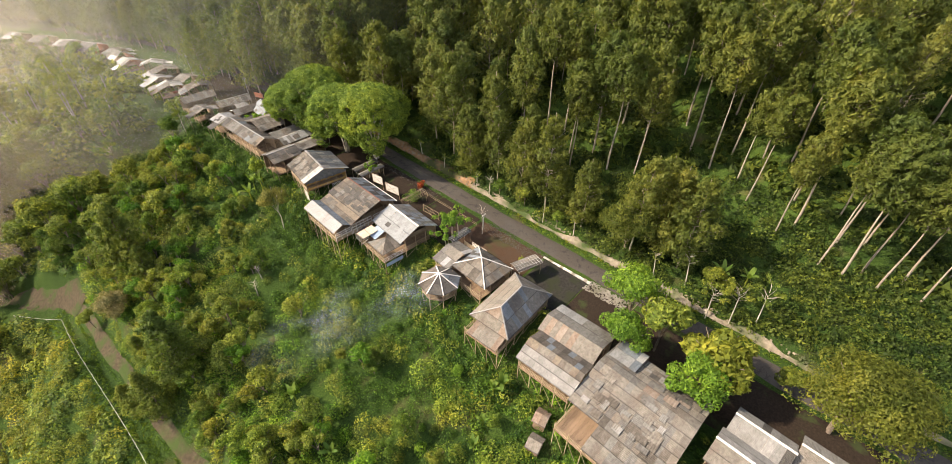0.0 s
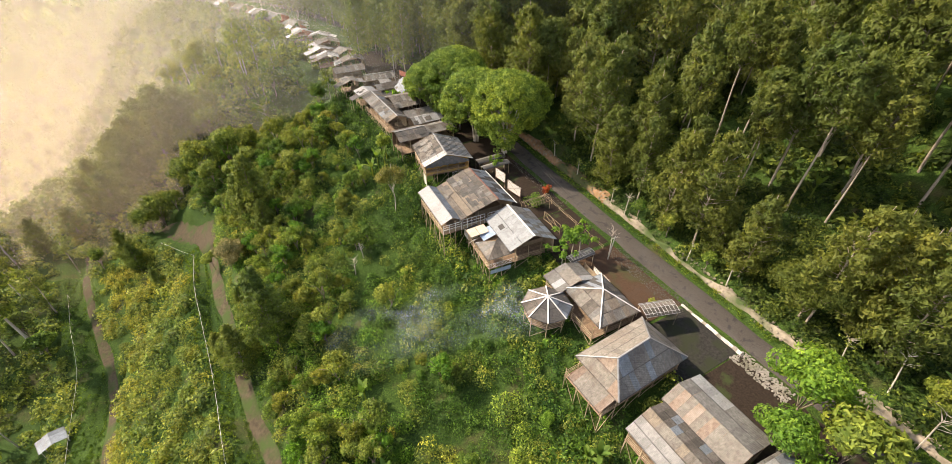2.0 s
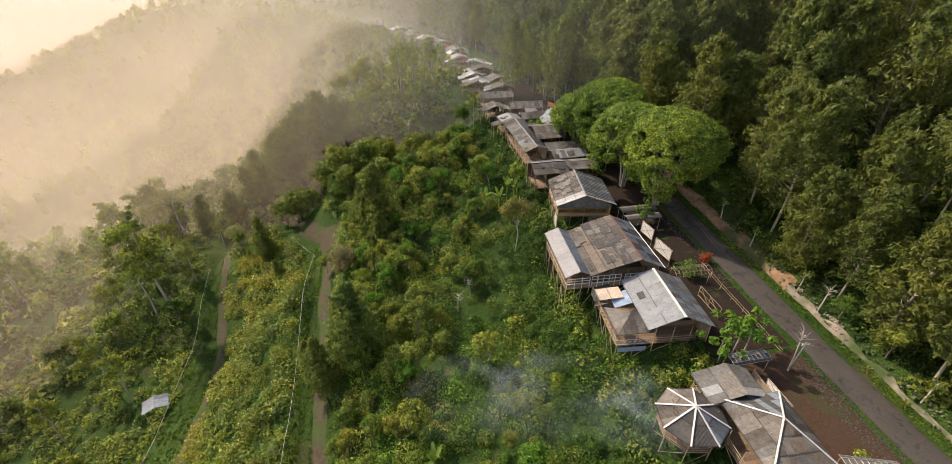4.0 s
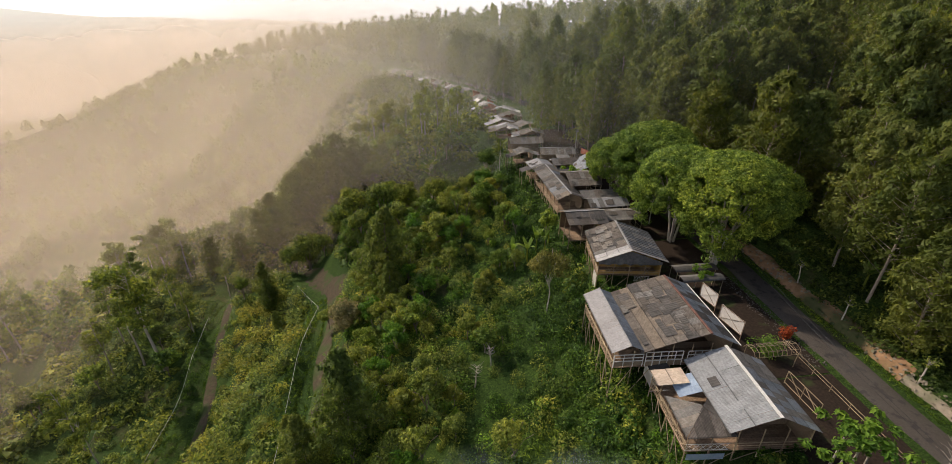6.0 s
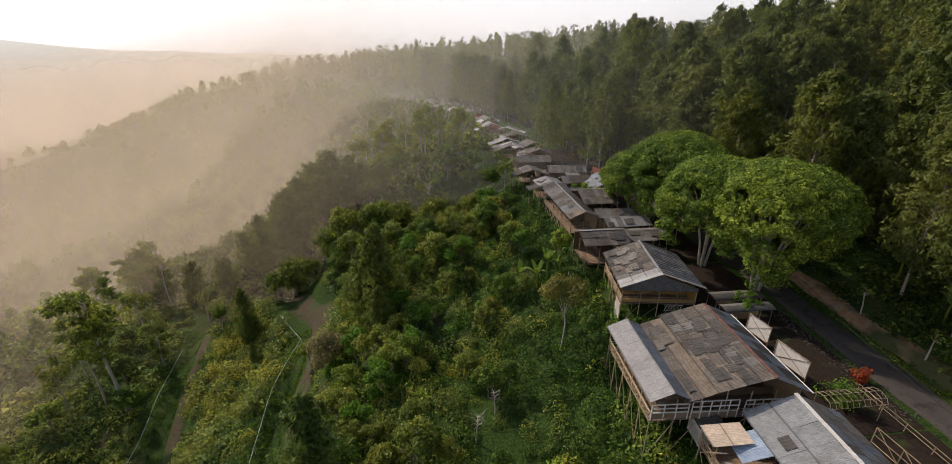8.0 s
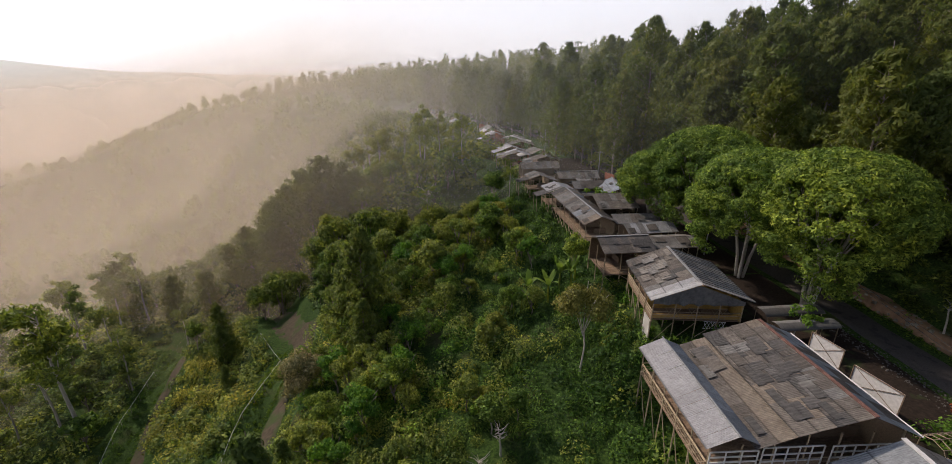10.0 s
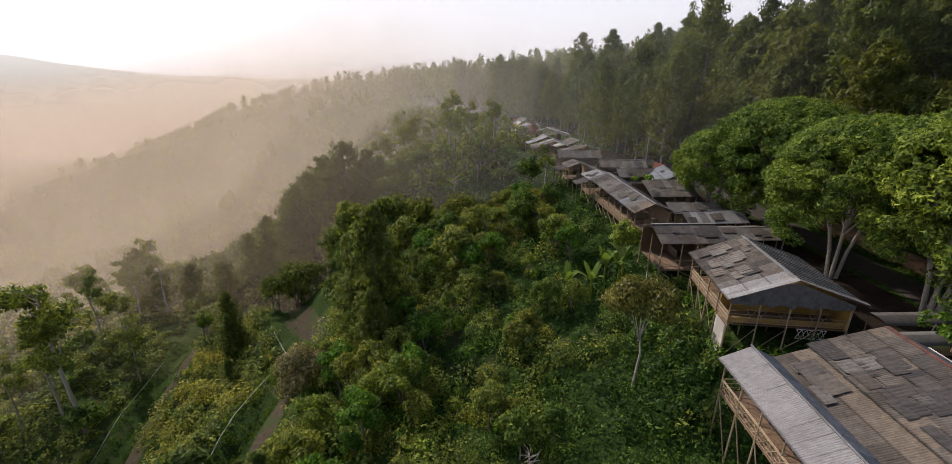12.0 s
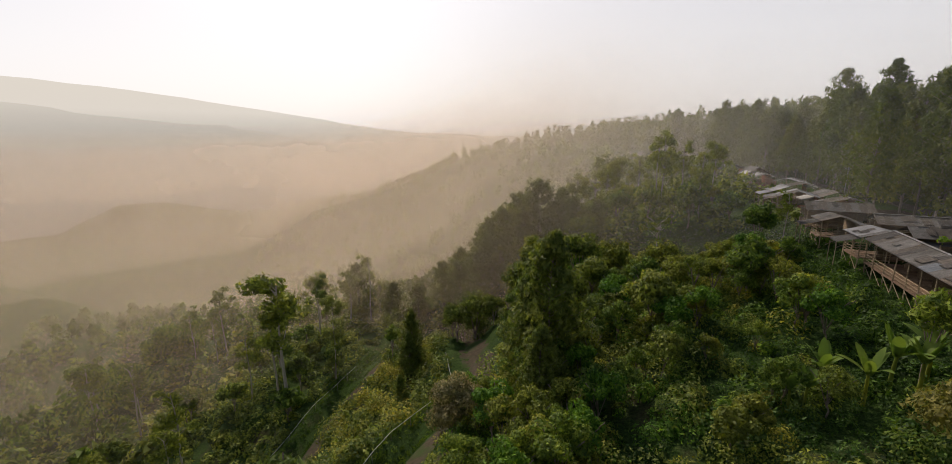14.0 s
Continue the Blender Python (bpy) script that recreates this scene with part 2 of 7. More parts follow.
M = {
    "sheet_grey": sheet("cement_sheet", (0.110, 0.105, 0.097), (0.198, 0.189, 0.175), (0.089, 0.081, 0.070), 0.0, 0.85, 0.24),
    "sheet_pale": sheet("pale_cement_sheet", (0.180, 0.175, 0.169), (0.267, 0.260, 0.248), (0.155, 0.147, 0.133), 0.0, 0.8, 0.25),
    "sheet_brown": sheet("brown_cement_sheet", (0.086, 0.074, 0.061), (0.165, 0.145, 0.122), (0.07, 0.058, 0.047), 0.0, 0.9, 0.42),
    "sheet_warm": sheet("weathered_tan_sheet", (0.132, 0.116, 0.097), (0.224, 0.205, 0.178), (0.136, 0.107, 0.083), 0.0, 0.85, 0.24),
    "sheet_zinc": sheet("zinc_sheet", (0.281, 0.284, 0.288), (0.407, 0.407, 0.401), (0.281, 0.266, 0.246), 0.25, 0.5, 0.25),
    "sheet_blue": sheet("blue_grey_sheet", (0.138, 0.162, 0.194), (0.235, 0.267, 0.300), (0.146, 0.150, 0.154), 0.15, 0.55, 0.35),
    "sheet_lean": sheet("smooth_zinc_sheet", (0.25, 0.245, 0.25), (0.32, 0.315, 0.315), (0.23, 0.222, 0.22), 0.1, 0.6, 0.06),
    "sheet_steel": sheet("blue_grey_steel_sheet", (0.2, 0.212, 0.22), (0.28, 0.292, 0.3), (0.17, 0.17, 0.17), 0.1, 0.6, 0.12),
    "cream_sheet": sheet("cream_sheet", (0.5, 0.4, 0.3), (0.66, 0.55, 0.43), (0.45, 0.37, 0.29), 0.0, 0.8, 0.1),
    "sheet_tan": sheet("tan_corrugated_sheet", (0.135, 0.108, 0.08), (0.225, 0.188, 0.145), (0.12, 0.094, 0.07), 0.0, 0.9, 0.15),
    "sheet_rust": sheet("rusty_sheet", (0.162, 0.113, 0.081), (0.270, 0.203, 0.158), (0.288, 0.252, 0.214), 0.0, 0.85, 0.4),
    "bamboo": worn("bamboo_pole", (0.27, 0.20, 0.12), (0.50, 0.40, 0.26), 9.0, 0.75, bumps=0.005, vary=0.45),
    "white_batten": worn("white_batten", (0.58, 0.56, 0.53), (0.78, 0.76, 0.73), 4.0, 0.6, vary=0.15),
    "plank": worn("weathered_plank", (0.15, 0.10, 0.065), (0.33, 0.23, 0.15), 6.0, 0.85, vary=0.4),
    "wall_mat": worn("woven_wall", (0.20, 0.15, 0.10), (0.40, 0.31, 0.21), 11.0, 0.9, vary=0.3),
    "wall_yellow": worn("yellow_wall", (0.36, 0.22, 0.05), (0.52, 0.34, 0.09), 5.0, 0.8, vary=0.2),
    "wall_red": worn("red_wall", (0.30, 0.10, 0.06), (0.45, 0.17, 0.10), 5.0, 0.8, vary=0.3),
    "white_wall": worn("white_wall", (0.55, 0.53, 0.50), (0.76, 0.74, 0.70), 3.0, 0.8, patch=(0.40, 0.38, 0.34), vary=0.1),
    "tarp_blue": worn("blue_tarpaulin", (0.25, 0.33, 0.45), (0.38, 0.47, 0.58), 2.0, 0.5, vary=0.2),
    "tarp_dark": worn("dark_tarpaulin", (0.09, 0.095, 0.10), (0.20, 0.20, 0.205), 3.0, 0.45, vary=0.2),
    "concrete": worn("old_concrete", (0.24, 0.22, 0.19), (0.42, 0.39, 0.34), 2.5, 0.9, patch=(0.20, 0.19, 0.14), vary=0.3),
    "bark": worn("pale_bark", (0.16, 0.125, 0.095), (0.34, 0.28, 0.22), 5.0, 0.9, vary=0.35),
    "pine_bark": worn("pine_bark", (0.25, 0.20, 0.155), (0.46, 0.395, 0.32), 4.0, 0.9, vary=0.4),
    "sheet_dark": sheet("dark_sheet", (0.042, 0.039, 0.037), (0.085, 0.079, 0.073), (0.10, 0.09, 0.077), 0.0, 0.8, 0.4),
    "ridge_red": worn("red_ridge_tile", (0.12, 0.055, 0.04), (0.21, 0.11, 0.085), 4.0, 0.85, vary=0.3),
    "bark_light": worn("light_bark", (0.33, 0.29, 0.24), (0.52, 0.47, 0.40), 5.0, 0.9, vary=0.2),
    "iron": worn("galvanised_iron", (0.30, 0.30, 0.30), (0.46, 0.46, 0.45), 6.0, 0.5, 0.6, vary=0.1),
    "black": worn("black_rubber", (0.015, 0.015, 0.015), (0.04, 0.04, 0.04), 6.0, 0.7, vary=0.2),
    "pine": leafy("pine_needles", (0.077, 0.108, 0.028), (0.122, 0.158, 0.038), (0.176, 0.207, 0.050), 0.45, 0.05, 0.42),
    "umbrella": leafy("umbrella_leaves", (0.08, 0.155, 0.03), (0.148, 0.252, 0.046), (0.24, 0.35, 0.072), 0.42),
    "broad": leafy("broad_leaves", (0.072, 0.142, 0.03), (0.136, 0.23, 0.043), (0.235, 0.335, 0.063), 0.44),
    "bright": leafy("bright_leaves", (0.085, 0.18, 0.027), (0.15, 0.29, 0.038), (0.23, 0.375, 0.052), 0.44),
    "yellow": leafy("yellow_leaves", (0.143, 0.181, 0.028), (0.208, 0.248, 0.037), (0.297, 0.326, 0.055), 0.4),
    "olive": leafy("olive_leaves", (0.11, 0.162, 0.033), (0.186, 0.256, 0.049), (0.285, 0.345, 0.067), 0.38),
    "shrub": leafy("shrub_leaves", (0.05, 0.14, 0.016), (0.1, 0.24, 0.025), (0.2, 0.36, 0.042), 0.42, 0.09, 0.8),
    # darker copy of the shrub greens: shade around the stalls put into colour
    "shade_shrub": leafy("shade_darkened_shrub_leaves", (0.026, 0.072, 0.011), (0.054, 0.128, 0.018), (0.12, 0.22, 0.032), 0.34, 0.09, 0.8),
    "grass": leafy("grass_blades", (0.057, 0.120, 0.015), (0.103, 0.192, 0.025), (0.161, 0.264, 0.035), 0.35, 0.15),
    "banana": leafy("banana_leaves", (0.10, 0.19, 0.04), (0.15, 0.26, 0.06), (0.22, 0.33, 0.09), 0.4),
    # lighter, greyer copy of the pine needles: haze put into the colour
    "hazed_pine": leafy("haze_paled_pine_needles", (0.098, 0.136, 0.05), (0.158, 0.2, 0.064), (0.225, 0.26, 0.077), 0.46, 0.05, 0.4),
    "golden": leafy("golden_leaves", (0.068, 0.095, 0.020), (0.108, 0.142, 0.027), (0.162, 0.194, 0.041), 0.42, 0.12, 0.5),
    "slope_pine": leafy("slope_pine_needles", (0.075, 0.12, 0.03), (0.13, 0.188, 0.044), (0.2, 0.255, 0.06), 0.46, 0.05, 0.5),
    # forest shade is put into these greens
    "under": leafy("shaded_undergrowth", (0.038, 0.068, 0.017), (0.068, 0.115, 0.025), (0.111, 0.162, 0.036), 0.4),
    "pale_leaf": leafy("dusty_pale_leaves", (0.14, 0.15, 0.075), (0.23, 0.225, 0.12), (0.33, 0.30, 0.19), 0.35),
    "dry_olive": leafy("dry_olive_leaves", (0.10, 0.115, 0.03), (0.165, 0.175, 0.045), (0.24, 0.24, 0.07), 0.35),
    # fern greens lowered further to hold the clearing's shade
    "fern": leafy("shade_darkened_fern_fronds", (0.02, 0.045, 0.01), (0.042, 0.08, 0.017), (0.075, 0.125, 0.027), 0.35),
    "red_leaf": leafy("red_leaves", (0.16, 0.03, 0.012), (0.26, 0.05, 0.02), (0.36, 0.09, 0.03), 0.35),
}


# ---- land ----
def hashed(i, j, seed):
    v = np.sin(i * 127.1 + j * 311.7 + seed * 74.7) * 43758.5453
    return v - np.floor(v)


def value_noise(x, y, seed):
    i, j = np.floor(x), np.floor(y)
    u, v = x - i, y - j
    u, v = u * u * (3 - 2 * u), v * v * (3 - 2 * v)
    return ((hashed(i, j, seed) * (1 - u) + hashed(i + 1, j, seed) * u) * (1 - v)
            + (hashed(i, j + 1, seed) * (1 - u) + hashed(i + 1, j + 1, seed) * u) * v) - 0.5


def smooth(a, b, x):
    t = np.clip((np.asarray(x, float) - a) / (b - a), 0, 1)
    return t * t * (3 - 2 * t)


def bend(y):
    """How far the hillside and its road have swung to the west at y."""
    y = np.asarray(y, float)
    near = np.clip(y, 110, 260) - 110
    return -0.0023 * near ** 2 - np.clip(y - 260, 0, 1e5) * 0.78


def road_height(y):
    return np.interp(y, [-400, -60, -20, 0, 40, 80, 200, 500], [-8, -1.6, -0.6, 0.0, 1.6, 2.4, 3.0, 3.0])


def across(x, y):
    y = np.asarray(y, float)
    slope = 0.0046 * (np.clip(y, 110, 260) - 110)
    return (np.asarray(x, float) - bend(y)) / np.sqrt(1 + slope ** 2)


WEST = [0, 9, 12, 18, 26, 44, 62, 66, 84, 90, 110, 150, 260, 330, 700]
FALL = [0, 0.3, 0.8, 2.0, 4.1, 9.9, 19.0, 21.0, 30.5, 32.0, 43.0, 60.0, 88.0, 92.0, 94.0]
EAST = [0, 10.0, 10.6, 13, 30, 60, 110, 200, 400, 900]
RISE = [0, 0.0, 0.9, 1.2, 6.0, 17.5, 38.0, 62.0, 80.0, 90.0]


def land(x, y):
    x, y = np.asarray(x, float), np.asarray(y, float)
    d = across(x, y)
    fall = np.interp(-d, WEST, FALL)
    gentle = np.interp(y, [-60, 50, 100, 150, 220, 400], [1.0, 1.0, 0.62, 0.72, 0.95, 0.9])
    far = smooth(40, 100, -d)
    fall = fall * (gentle * (1 - far) + (0.4 * gentle + 0.6) * far)
    rise = np.interp(d, EAST, RISE) * np.interp(y, [-100, 110, 260, 400], [1.0, 1.0, 0.42, 0.36])
    away = smooth(12, 30, -d) + smooth(14, 30, d)
    lumps = (value_noise(x / 23, y / 23, 1) * 4.0 + value_noise(x / 9, y / 9, 2) * 1.5 + value_noise(x / 80, y / 80, 5) * 6) * away
    track = smooth(4.5, 2.0, np.abs(x - track_x(y, 0))) + smooth(4.5, 2.0, np.abs(x - track_x(y, 1)))
    track = track * smooth(108, 98, y)
    lumps = lumps * (1 - 0.75 * np.clip(track, 0, 1))
    gully = np.interp(x, [-135, -105, -82, -60, -40, -28, -20], [0, 5.0, 10.5, 8.5, 7.5, 3.0, 0]) * np.exp(-((y - np.interp(x, [-120, -82, -39], [104, 99, 88.5])) / 9.5) ** 2)
    hollow = 32.0 * smooth(128, 190, y) * smooth(430, 320, y) * smooth(34, 100, -d)
    gully = gully + 4.8 * smooth(-54, -67, x) * smooth(-112, -95, x) * smooth(38 - 24 * smooth(-66, -80, x), 66 - 18 * smooth(-66, -80, x), y) * smooth(104, 88, y)
    return road_height(y) - fall + rise + lumps - gully - hollow - 150 * smooth(380, 900, y)


def track_x(y, k):
    y = np.asarray(y, float)
    if k == 0:
        return np.interp(y, [-50, -20, 0, 14, 27, 37, 50, 66, 80, 100], [-50.5, -53.2, -55.6, -57.6, -58.6, -59.3, -60.1, -61.3, -69.0, -80.0])
    return np.interp(y, [-50, 0, 20, 42, 56, 70, 84, 100], [-84.5, -83.6, -83.6, -84.2, -87.0, -90.2, -92.8, -95.0])


def part(name, bm, mat, parent=None, label="", smooth_faces=False):
    me = bpy.data.meshes.new(name)
    bm.to_mesh(me)
    bm.free()
    me.materials.append(mat)
    if smooth_faces:
        me.polygons.foreach_set("use_smooth", np.ones(len(me.polygons), bool))
    ob = new(name, me)
    ob.parent = parent
    if label:
        ob["label"] = label
    return ob


def raw_mesh(name, verts, faces, mat, flat=True):
    """A mesh from arrays of corners (n, 3) and of faces, all with the same number of corners."""
    me = bpy.data.meshes.new(name)
    verts, faces = np.asarray(verts, np.float32), np.asarray(faces, np.int32)
    k = faces.shape[1]
    me.vertices.add(len(verts))
    me.vertices.foreach_set("co", verts.ravel())
    me.loops.add(faces.size)
    me.loops.foreach_set("vertex_index", faces.ravel())
    me.polygons.add(len(faces))
    me.polygons.foreach_set("loop_start", np.arange(0, faces.size, k, dtype=np.int32))
    me.polygons.foreach_set("use_smooth", np.full(len(faces), not flat))
    me.update(calc_edges=True)
    me.materials.append(mat)
    return me


def stretch(a, b, near_a, near_b, fine, grow=1.18):
    """Grid lines: fine steps between near_a and near_b, growing outside."""
    out = list(np.arange(near_a, near_b + fine, fine))
    step, v = fine, out[-1]
    while v < b:
        step *= grow
        v += step
        out.append(v)
    step, v = fine, near_a
    while v > a:
        step *= grow
        v -= step
        out.insert(0, v)
    return np.array(out)


def grid_faces(nx, ny):
    i = np.arange((nx - 1) * (ny - 1))
    q = (i // (nx - 1)) * nx + i % (nx - 1)
    return np.stack([q, q + 1, q + 1 + nx, q + nx], 1)


def ground_build(n, l, b):
    fine, mid, large = position_noise(n, l, 4.5, 8, 0.75), position_noise(n, l, 0.16, 4), position_noise(n, l, 0.03, 3)
    green = ramp(n, l, fine, [(0.35, (0.012, 0.024, 0.006)), (0.52, (0.04, 0.075, 0.016)), (0.68, (0.10, 0.15, 0.03))])
    soil = ramp(n, l, fine, [(0.3, (0.07, 0.05, 0.03)), (0.7, (0.13, 0.10, 0.06))])
    col = mix(n, l, ramp(n, l, mid, [(0.56, (0, 0, 0)), (0.7, (0.6, 0.6, 0.6))]), green, soil)
    col = mix(n, l, 1.0, col, ramp(n, l, large, [(0.35, (0.75, 0.8, 0.8)), (0.65, (1.2, 1.15, 1.0))]), "MULTIPLY")
    l.new(col, b.inputs["Base Color"])
    b.inputs["Roughness"].default_value = 0.95
    b.inputs["Specular IOR Level"].default_value = 0.1
    bump(n, l, b, fine, 0.8, 0.25)


M["ground"] = material("hillside_ground", ground_build)
gx = stretch(-2600, 1500, -110, 40, 1.6)
gy = stretch(-900, 2600, -70, 130, 1.6)
GX, GY = np.meshgrid(gx, gy)
GZ = land(GX, GY)
ground = new("ground", raw_mesh("ground", np.stack([GX.ravel(), GY.ravel(), GZ.ravel()], 1), grid_faces(len(gx), len(gy)), M["ground"], False))
tagged(ground, "steep green hillside falling to a misty valley", "ground", kind="structure")


def strip(name, mat, ys, left, right, lift, n=7, label="", category="", crown=0.0):
    """A strip of ground along y between two edges given as functions of y, just above the land."""
    vs = []
    for y in ys:
        a, b = left(y), right(y)
        for k in range(n):
            x = a + (b - a) * k / (n - 1)
            edge = 0.02 if 0 < k < n - 1 else -0.12
            vs.append((x, y, float(land(x, y)) + lift * (edge > 0) + min(edge, 0) + crown * math.sin(math.pi * k / (n - 1))))
    ob = new(name, raw_mesh(name, vs, grid_faces(n, len(ys)), mat, False))
    return tagged(ob, label, category, kind="structure")


def asphalt_build(n, l, b):
    fine, mid, big = position_noise(n, l, 9, 5), position_noise(n, l, 0.9, 5), position_noise(n, l, 0.22, 3)
    col = ramp(n, l, fine, [(0.3, (0.046, 0.04, 0.035)), (0.7, (0.082, 0.072, 0.063))])
    col = mix(n, l, ramp(n, l, mid, [(0.57, (0, 0, 0)), (0.62, (0.8, 0.8, 0.8))]), col, (0.03, 0.029, 0.029))
    col = mix(n, l, ramp(n, l, big, [(0.5, (0, 0, 0)), (0.75, (0.6, 0.6, 0.6))]), col, (0.08, 0.075, 0.07))
    g, v = n.new("ShaderNodeNewGeometry"), n.new("ShaderNodeTexVoronoi")
    v.feature = "DISTANCE_TO_EDGE"
    v.inputs["Scale"].default_value = 0.75
    w, add = n.new("ShaderNodeTexNoise"), n.new("ShaderNodeVectorMath")
    w.inputs["Scale"].default_value = 1.6
    l.new(g.outputs["Position"], w.inputs["Vector"])
    add.operation = "ADD"
    l.new(g.outputs["Position"], add.inputs[0])
    l.new(w.outputs["Color"], add.inputs[1])
    l.new(add.outputs[0], v.inputs["Vector"])
    crack = ramp(n, l, v.outputs["Distance"], [(0.0, (1, 1, 1)), (0.022, (0, 0, 0))])
    where = ramp(n, l, position_noise(n, l, 0.12, 3), [(0.52, (0, 0, 0)), (0.6, (0.8, 0.8, 0.8))])
    col = mix(n, l, mix(n, l, 1.0, crack, where, "MULTIPLY"), col, (0.014, 0.013, 0.012))
    l.new(col, b.inputs["Base Color"])
    b.inputs["Roughness"].default_value = 0.85
    b.inputs["Specular IOR Level"].default_value = 0.2
    bump(n, l, b, fine, 0.5, 0.02)


def dirt_build(n, l, b):
    fine, mid = position_noise(n, l, 5, 6), position_noise(n, l, 0.5, 4)
    col = ramp(n, l, fine, [(0.3, (0.042, 0.025, 0.016)), (0.7, (0.086, 0.053, 0.034))])
    col = mix(n, l, ramp(n, l, mid, [(0.45, (0, 0, 0)), (0.65, (0.8, 0.8, 0.8))]), col, (0.065, 0.045, 0.032))
    col = mix(n, l, ramp(n, l, position_noise(n, l, 0.11, 4), [(0.56, (0, 0, 0)), (0.66, (0.7, 0.7, 0.7))]), col, (0.05, 0.058, 0.024))
    l.new(col, b.inputs["Base Color"])
    b.inputs["Roughness"].default_value = 0.95
    b.inputs["Specular IOR Level"].default_value = 0.1
    bump(n, l, b, fine, 0.7, 0.06)


M["asphalt"] = material("old_asphalt", asphalt_build)
M["dirt"] = material("brown_earth", dirt_build)
def soil_build(n, l, b):
    fine, mid = position_noise(n, l, 4, 6), position_noise(n, l, 0.35, 4)
    col = ramp(n, l, fine, [(0.3, (0.017, 0.013, 0.01)), (0.7, (0.04, 0.029, 0.022))])
    col = mix(n, l, ramp(n, l, mid, [(0.58, (0, 0, 0)), (0.68, (0.8, 0.8, 0.8))]), col, (0.04, 0.055, 0.02))
    l.new(col, b.inputs["Base Color"])
    b.inputs["Roughness"].default_value = 0.95
    b.inputs["Specular IOR Level"].default_value = 0.1
    bump(n, l, b, fine, 0.7, 0.06)


M["soil"] = material("dark_earth", soil_build)
M["lot"] = worn("dark_lot", (0.018, 0.017, 0.016), (0.045, 0.042, 0.038), 3.0, 0.9, patch=(0.03, 0.034, 0.02), bumps=0.05, vary=0)
M["gravel"] = worn("dark_gravel", (0.05, 0.047, 0.042), (0.15, 0.14, 0.125), 5.0, 0.9, bumps=0.03, vary=0)
M["track"] = worn("track_gravel", (0.045, 0.036, 0.024), (0.095, 0.076, 0.052), 2.0, 0.95, patch=(0.045, 0.07, 0.02), bumps=0.05, vary=0)
M["verge"] = worn("verge_soil", (0.17, 0.145, 0.11), (0.33, 0.285, 0.22), 1.2, 0.95, patch=(0.06, 0.085, 0.03), bumps=0.08, vary=0)


def wob(y, s, k):
    return float(value_noise(np.array(y / s), np.array(k * 3.7), k)) 


ROADY = np.arange(-110, 262, 1.2)
for a, b, mat, lab in ((-100, -21.5, "soil", "dark earth beside the stalls"), (-21.5, -12.0, "lot", "dark bare lot beside the road"), (-12.0, 4.0, "dirt", "reddish brown earth yard beside the pavilion"), (4.0, 15.0, "soil", "dark earth between stalls and road"), (15.0, 46.0, "soil", "dark brown earth yard by the long stall"), (46.0, 120.0, "soil", "dark earth along the crowded stalls")):
    strip("yard", M[mat], np.arange(a, b + 0.1, 0.9), lambda y: float(bend(y)) - 8.6 + wob(y, 7, 3) * 2, lambda y: float(bend(y)) + 4.6, 0.05, 9, lab, "yard")
strip("road", M["asphalt"], ROADY, lambda y: float(bend(y)) + 4.1 + wob(y, 4, 1) * 0.7, lambda y: float(bend(y)) + 8.7 + wob(y, 3, 2) * 0.4, 0.10, 7, "cracked grey asphalt road along the hillside", "road", 0.06)
M["bank_earth"] = worn("orange_bank_earth", (0.19, 0.11, 0.06), (0.36, 0.225, 0.13), 1.2, 0.95, patch=(0.07, 0.075, 0.03), bumps=0.08, vary=0)
strip("bank", M["bank_earth"], np.arange(13, 62, 1.0), lambda y: float(bend(y)) + 10.0 + wob(y, 3, 5) * 0.5, lambda y: float(bend(y)) + 12.0 + wob(y, 2.3, 6) * 1.5, 0.12, 7, "orange-brown earth bank above the verge", "bank")
strip("bank", M["verge"], np.arange(-75, 13.5, 1.0), lambda y: float(bend(y)) + 10.2 + wob(y, 3, 5) * 0.5, lambda y: float(bend(y)) + 11.0 + wob(y, 2.3, 6) * 1.5, 0.10, 6, "pale earth bank above the grass verge", "bank")
strip("track", M["track"], np.arange(-60, 61, 1.3), lambda y: float(track_x(y, 0)) - 1.3 + wob(y, 5, 7), lambda y: float(track_x(y, 0)) + 1.4 + wob(y, 5, 8), 0.12, 6, "rutted dirt track across the slope", "track")
strip("track", M["track"], np.arange(-60, 100, 1.3), lambda y: float(track_x(y, 1)) - 1.3 + wob(y, 5, 9), lambda y: float(track_x(y, 1)) + 1.3 + wob(y, 5, 10), 0.12, 6, "rutted dirt track lower on the slope", "track")
strip("clearing", M["track"], np.arange(60, 85, 1.1), lambda y: float(track_x(y, 0)) - 2.2 - 1.0 * float(smooth(60, 70, y)) * float(smooth(86, 76, y)) + wob(y, 4, 11) * 2, lambda y: float(track_x(y, 0)) + 1.8 + 1.2 * float(smooth(60, 68, y)) * float(smooth(86, 76, y)) + wob(y, 4, 12) * 2, 0.3, 9, "bare brown clearing where the track turns", "clearing")

# ---- plants ----
rng = np.random.default_rng(7)


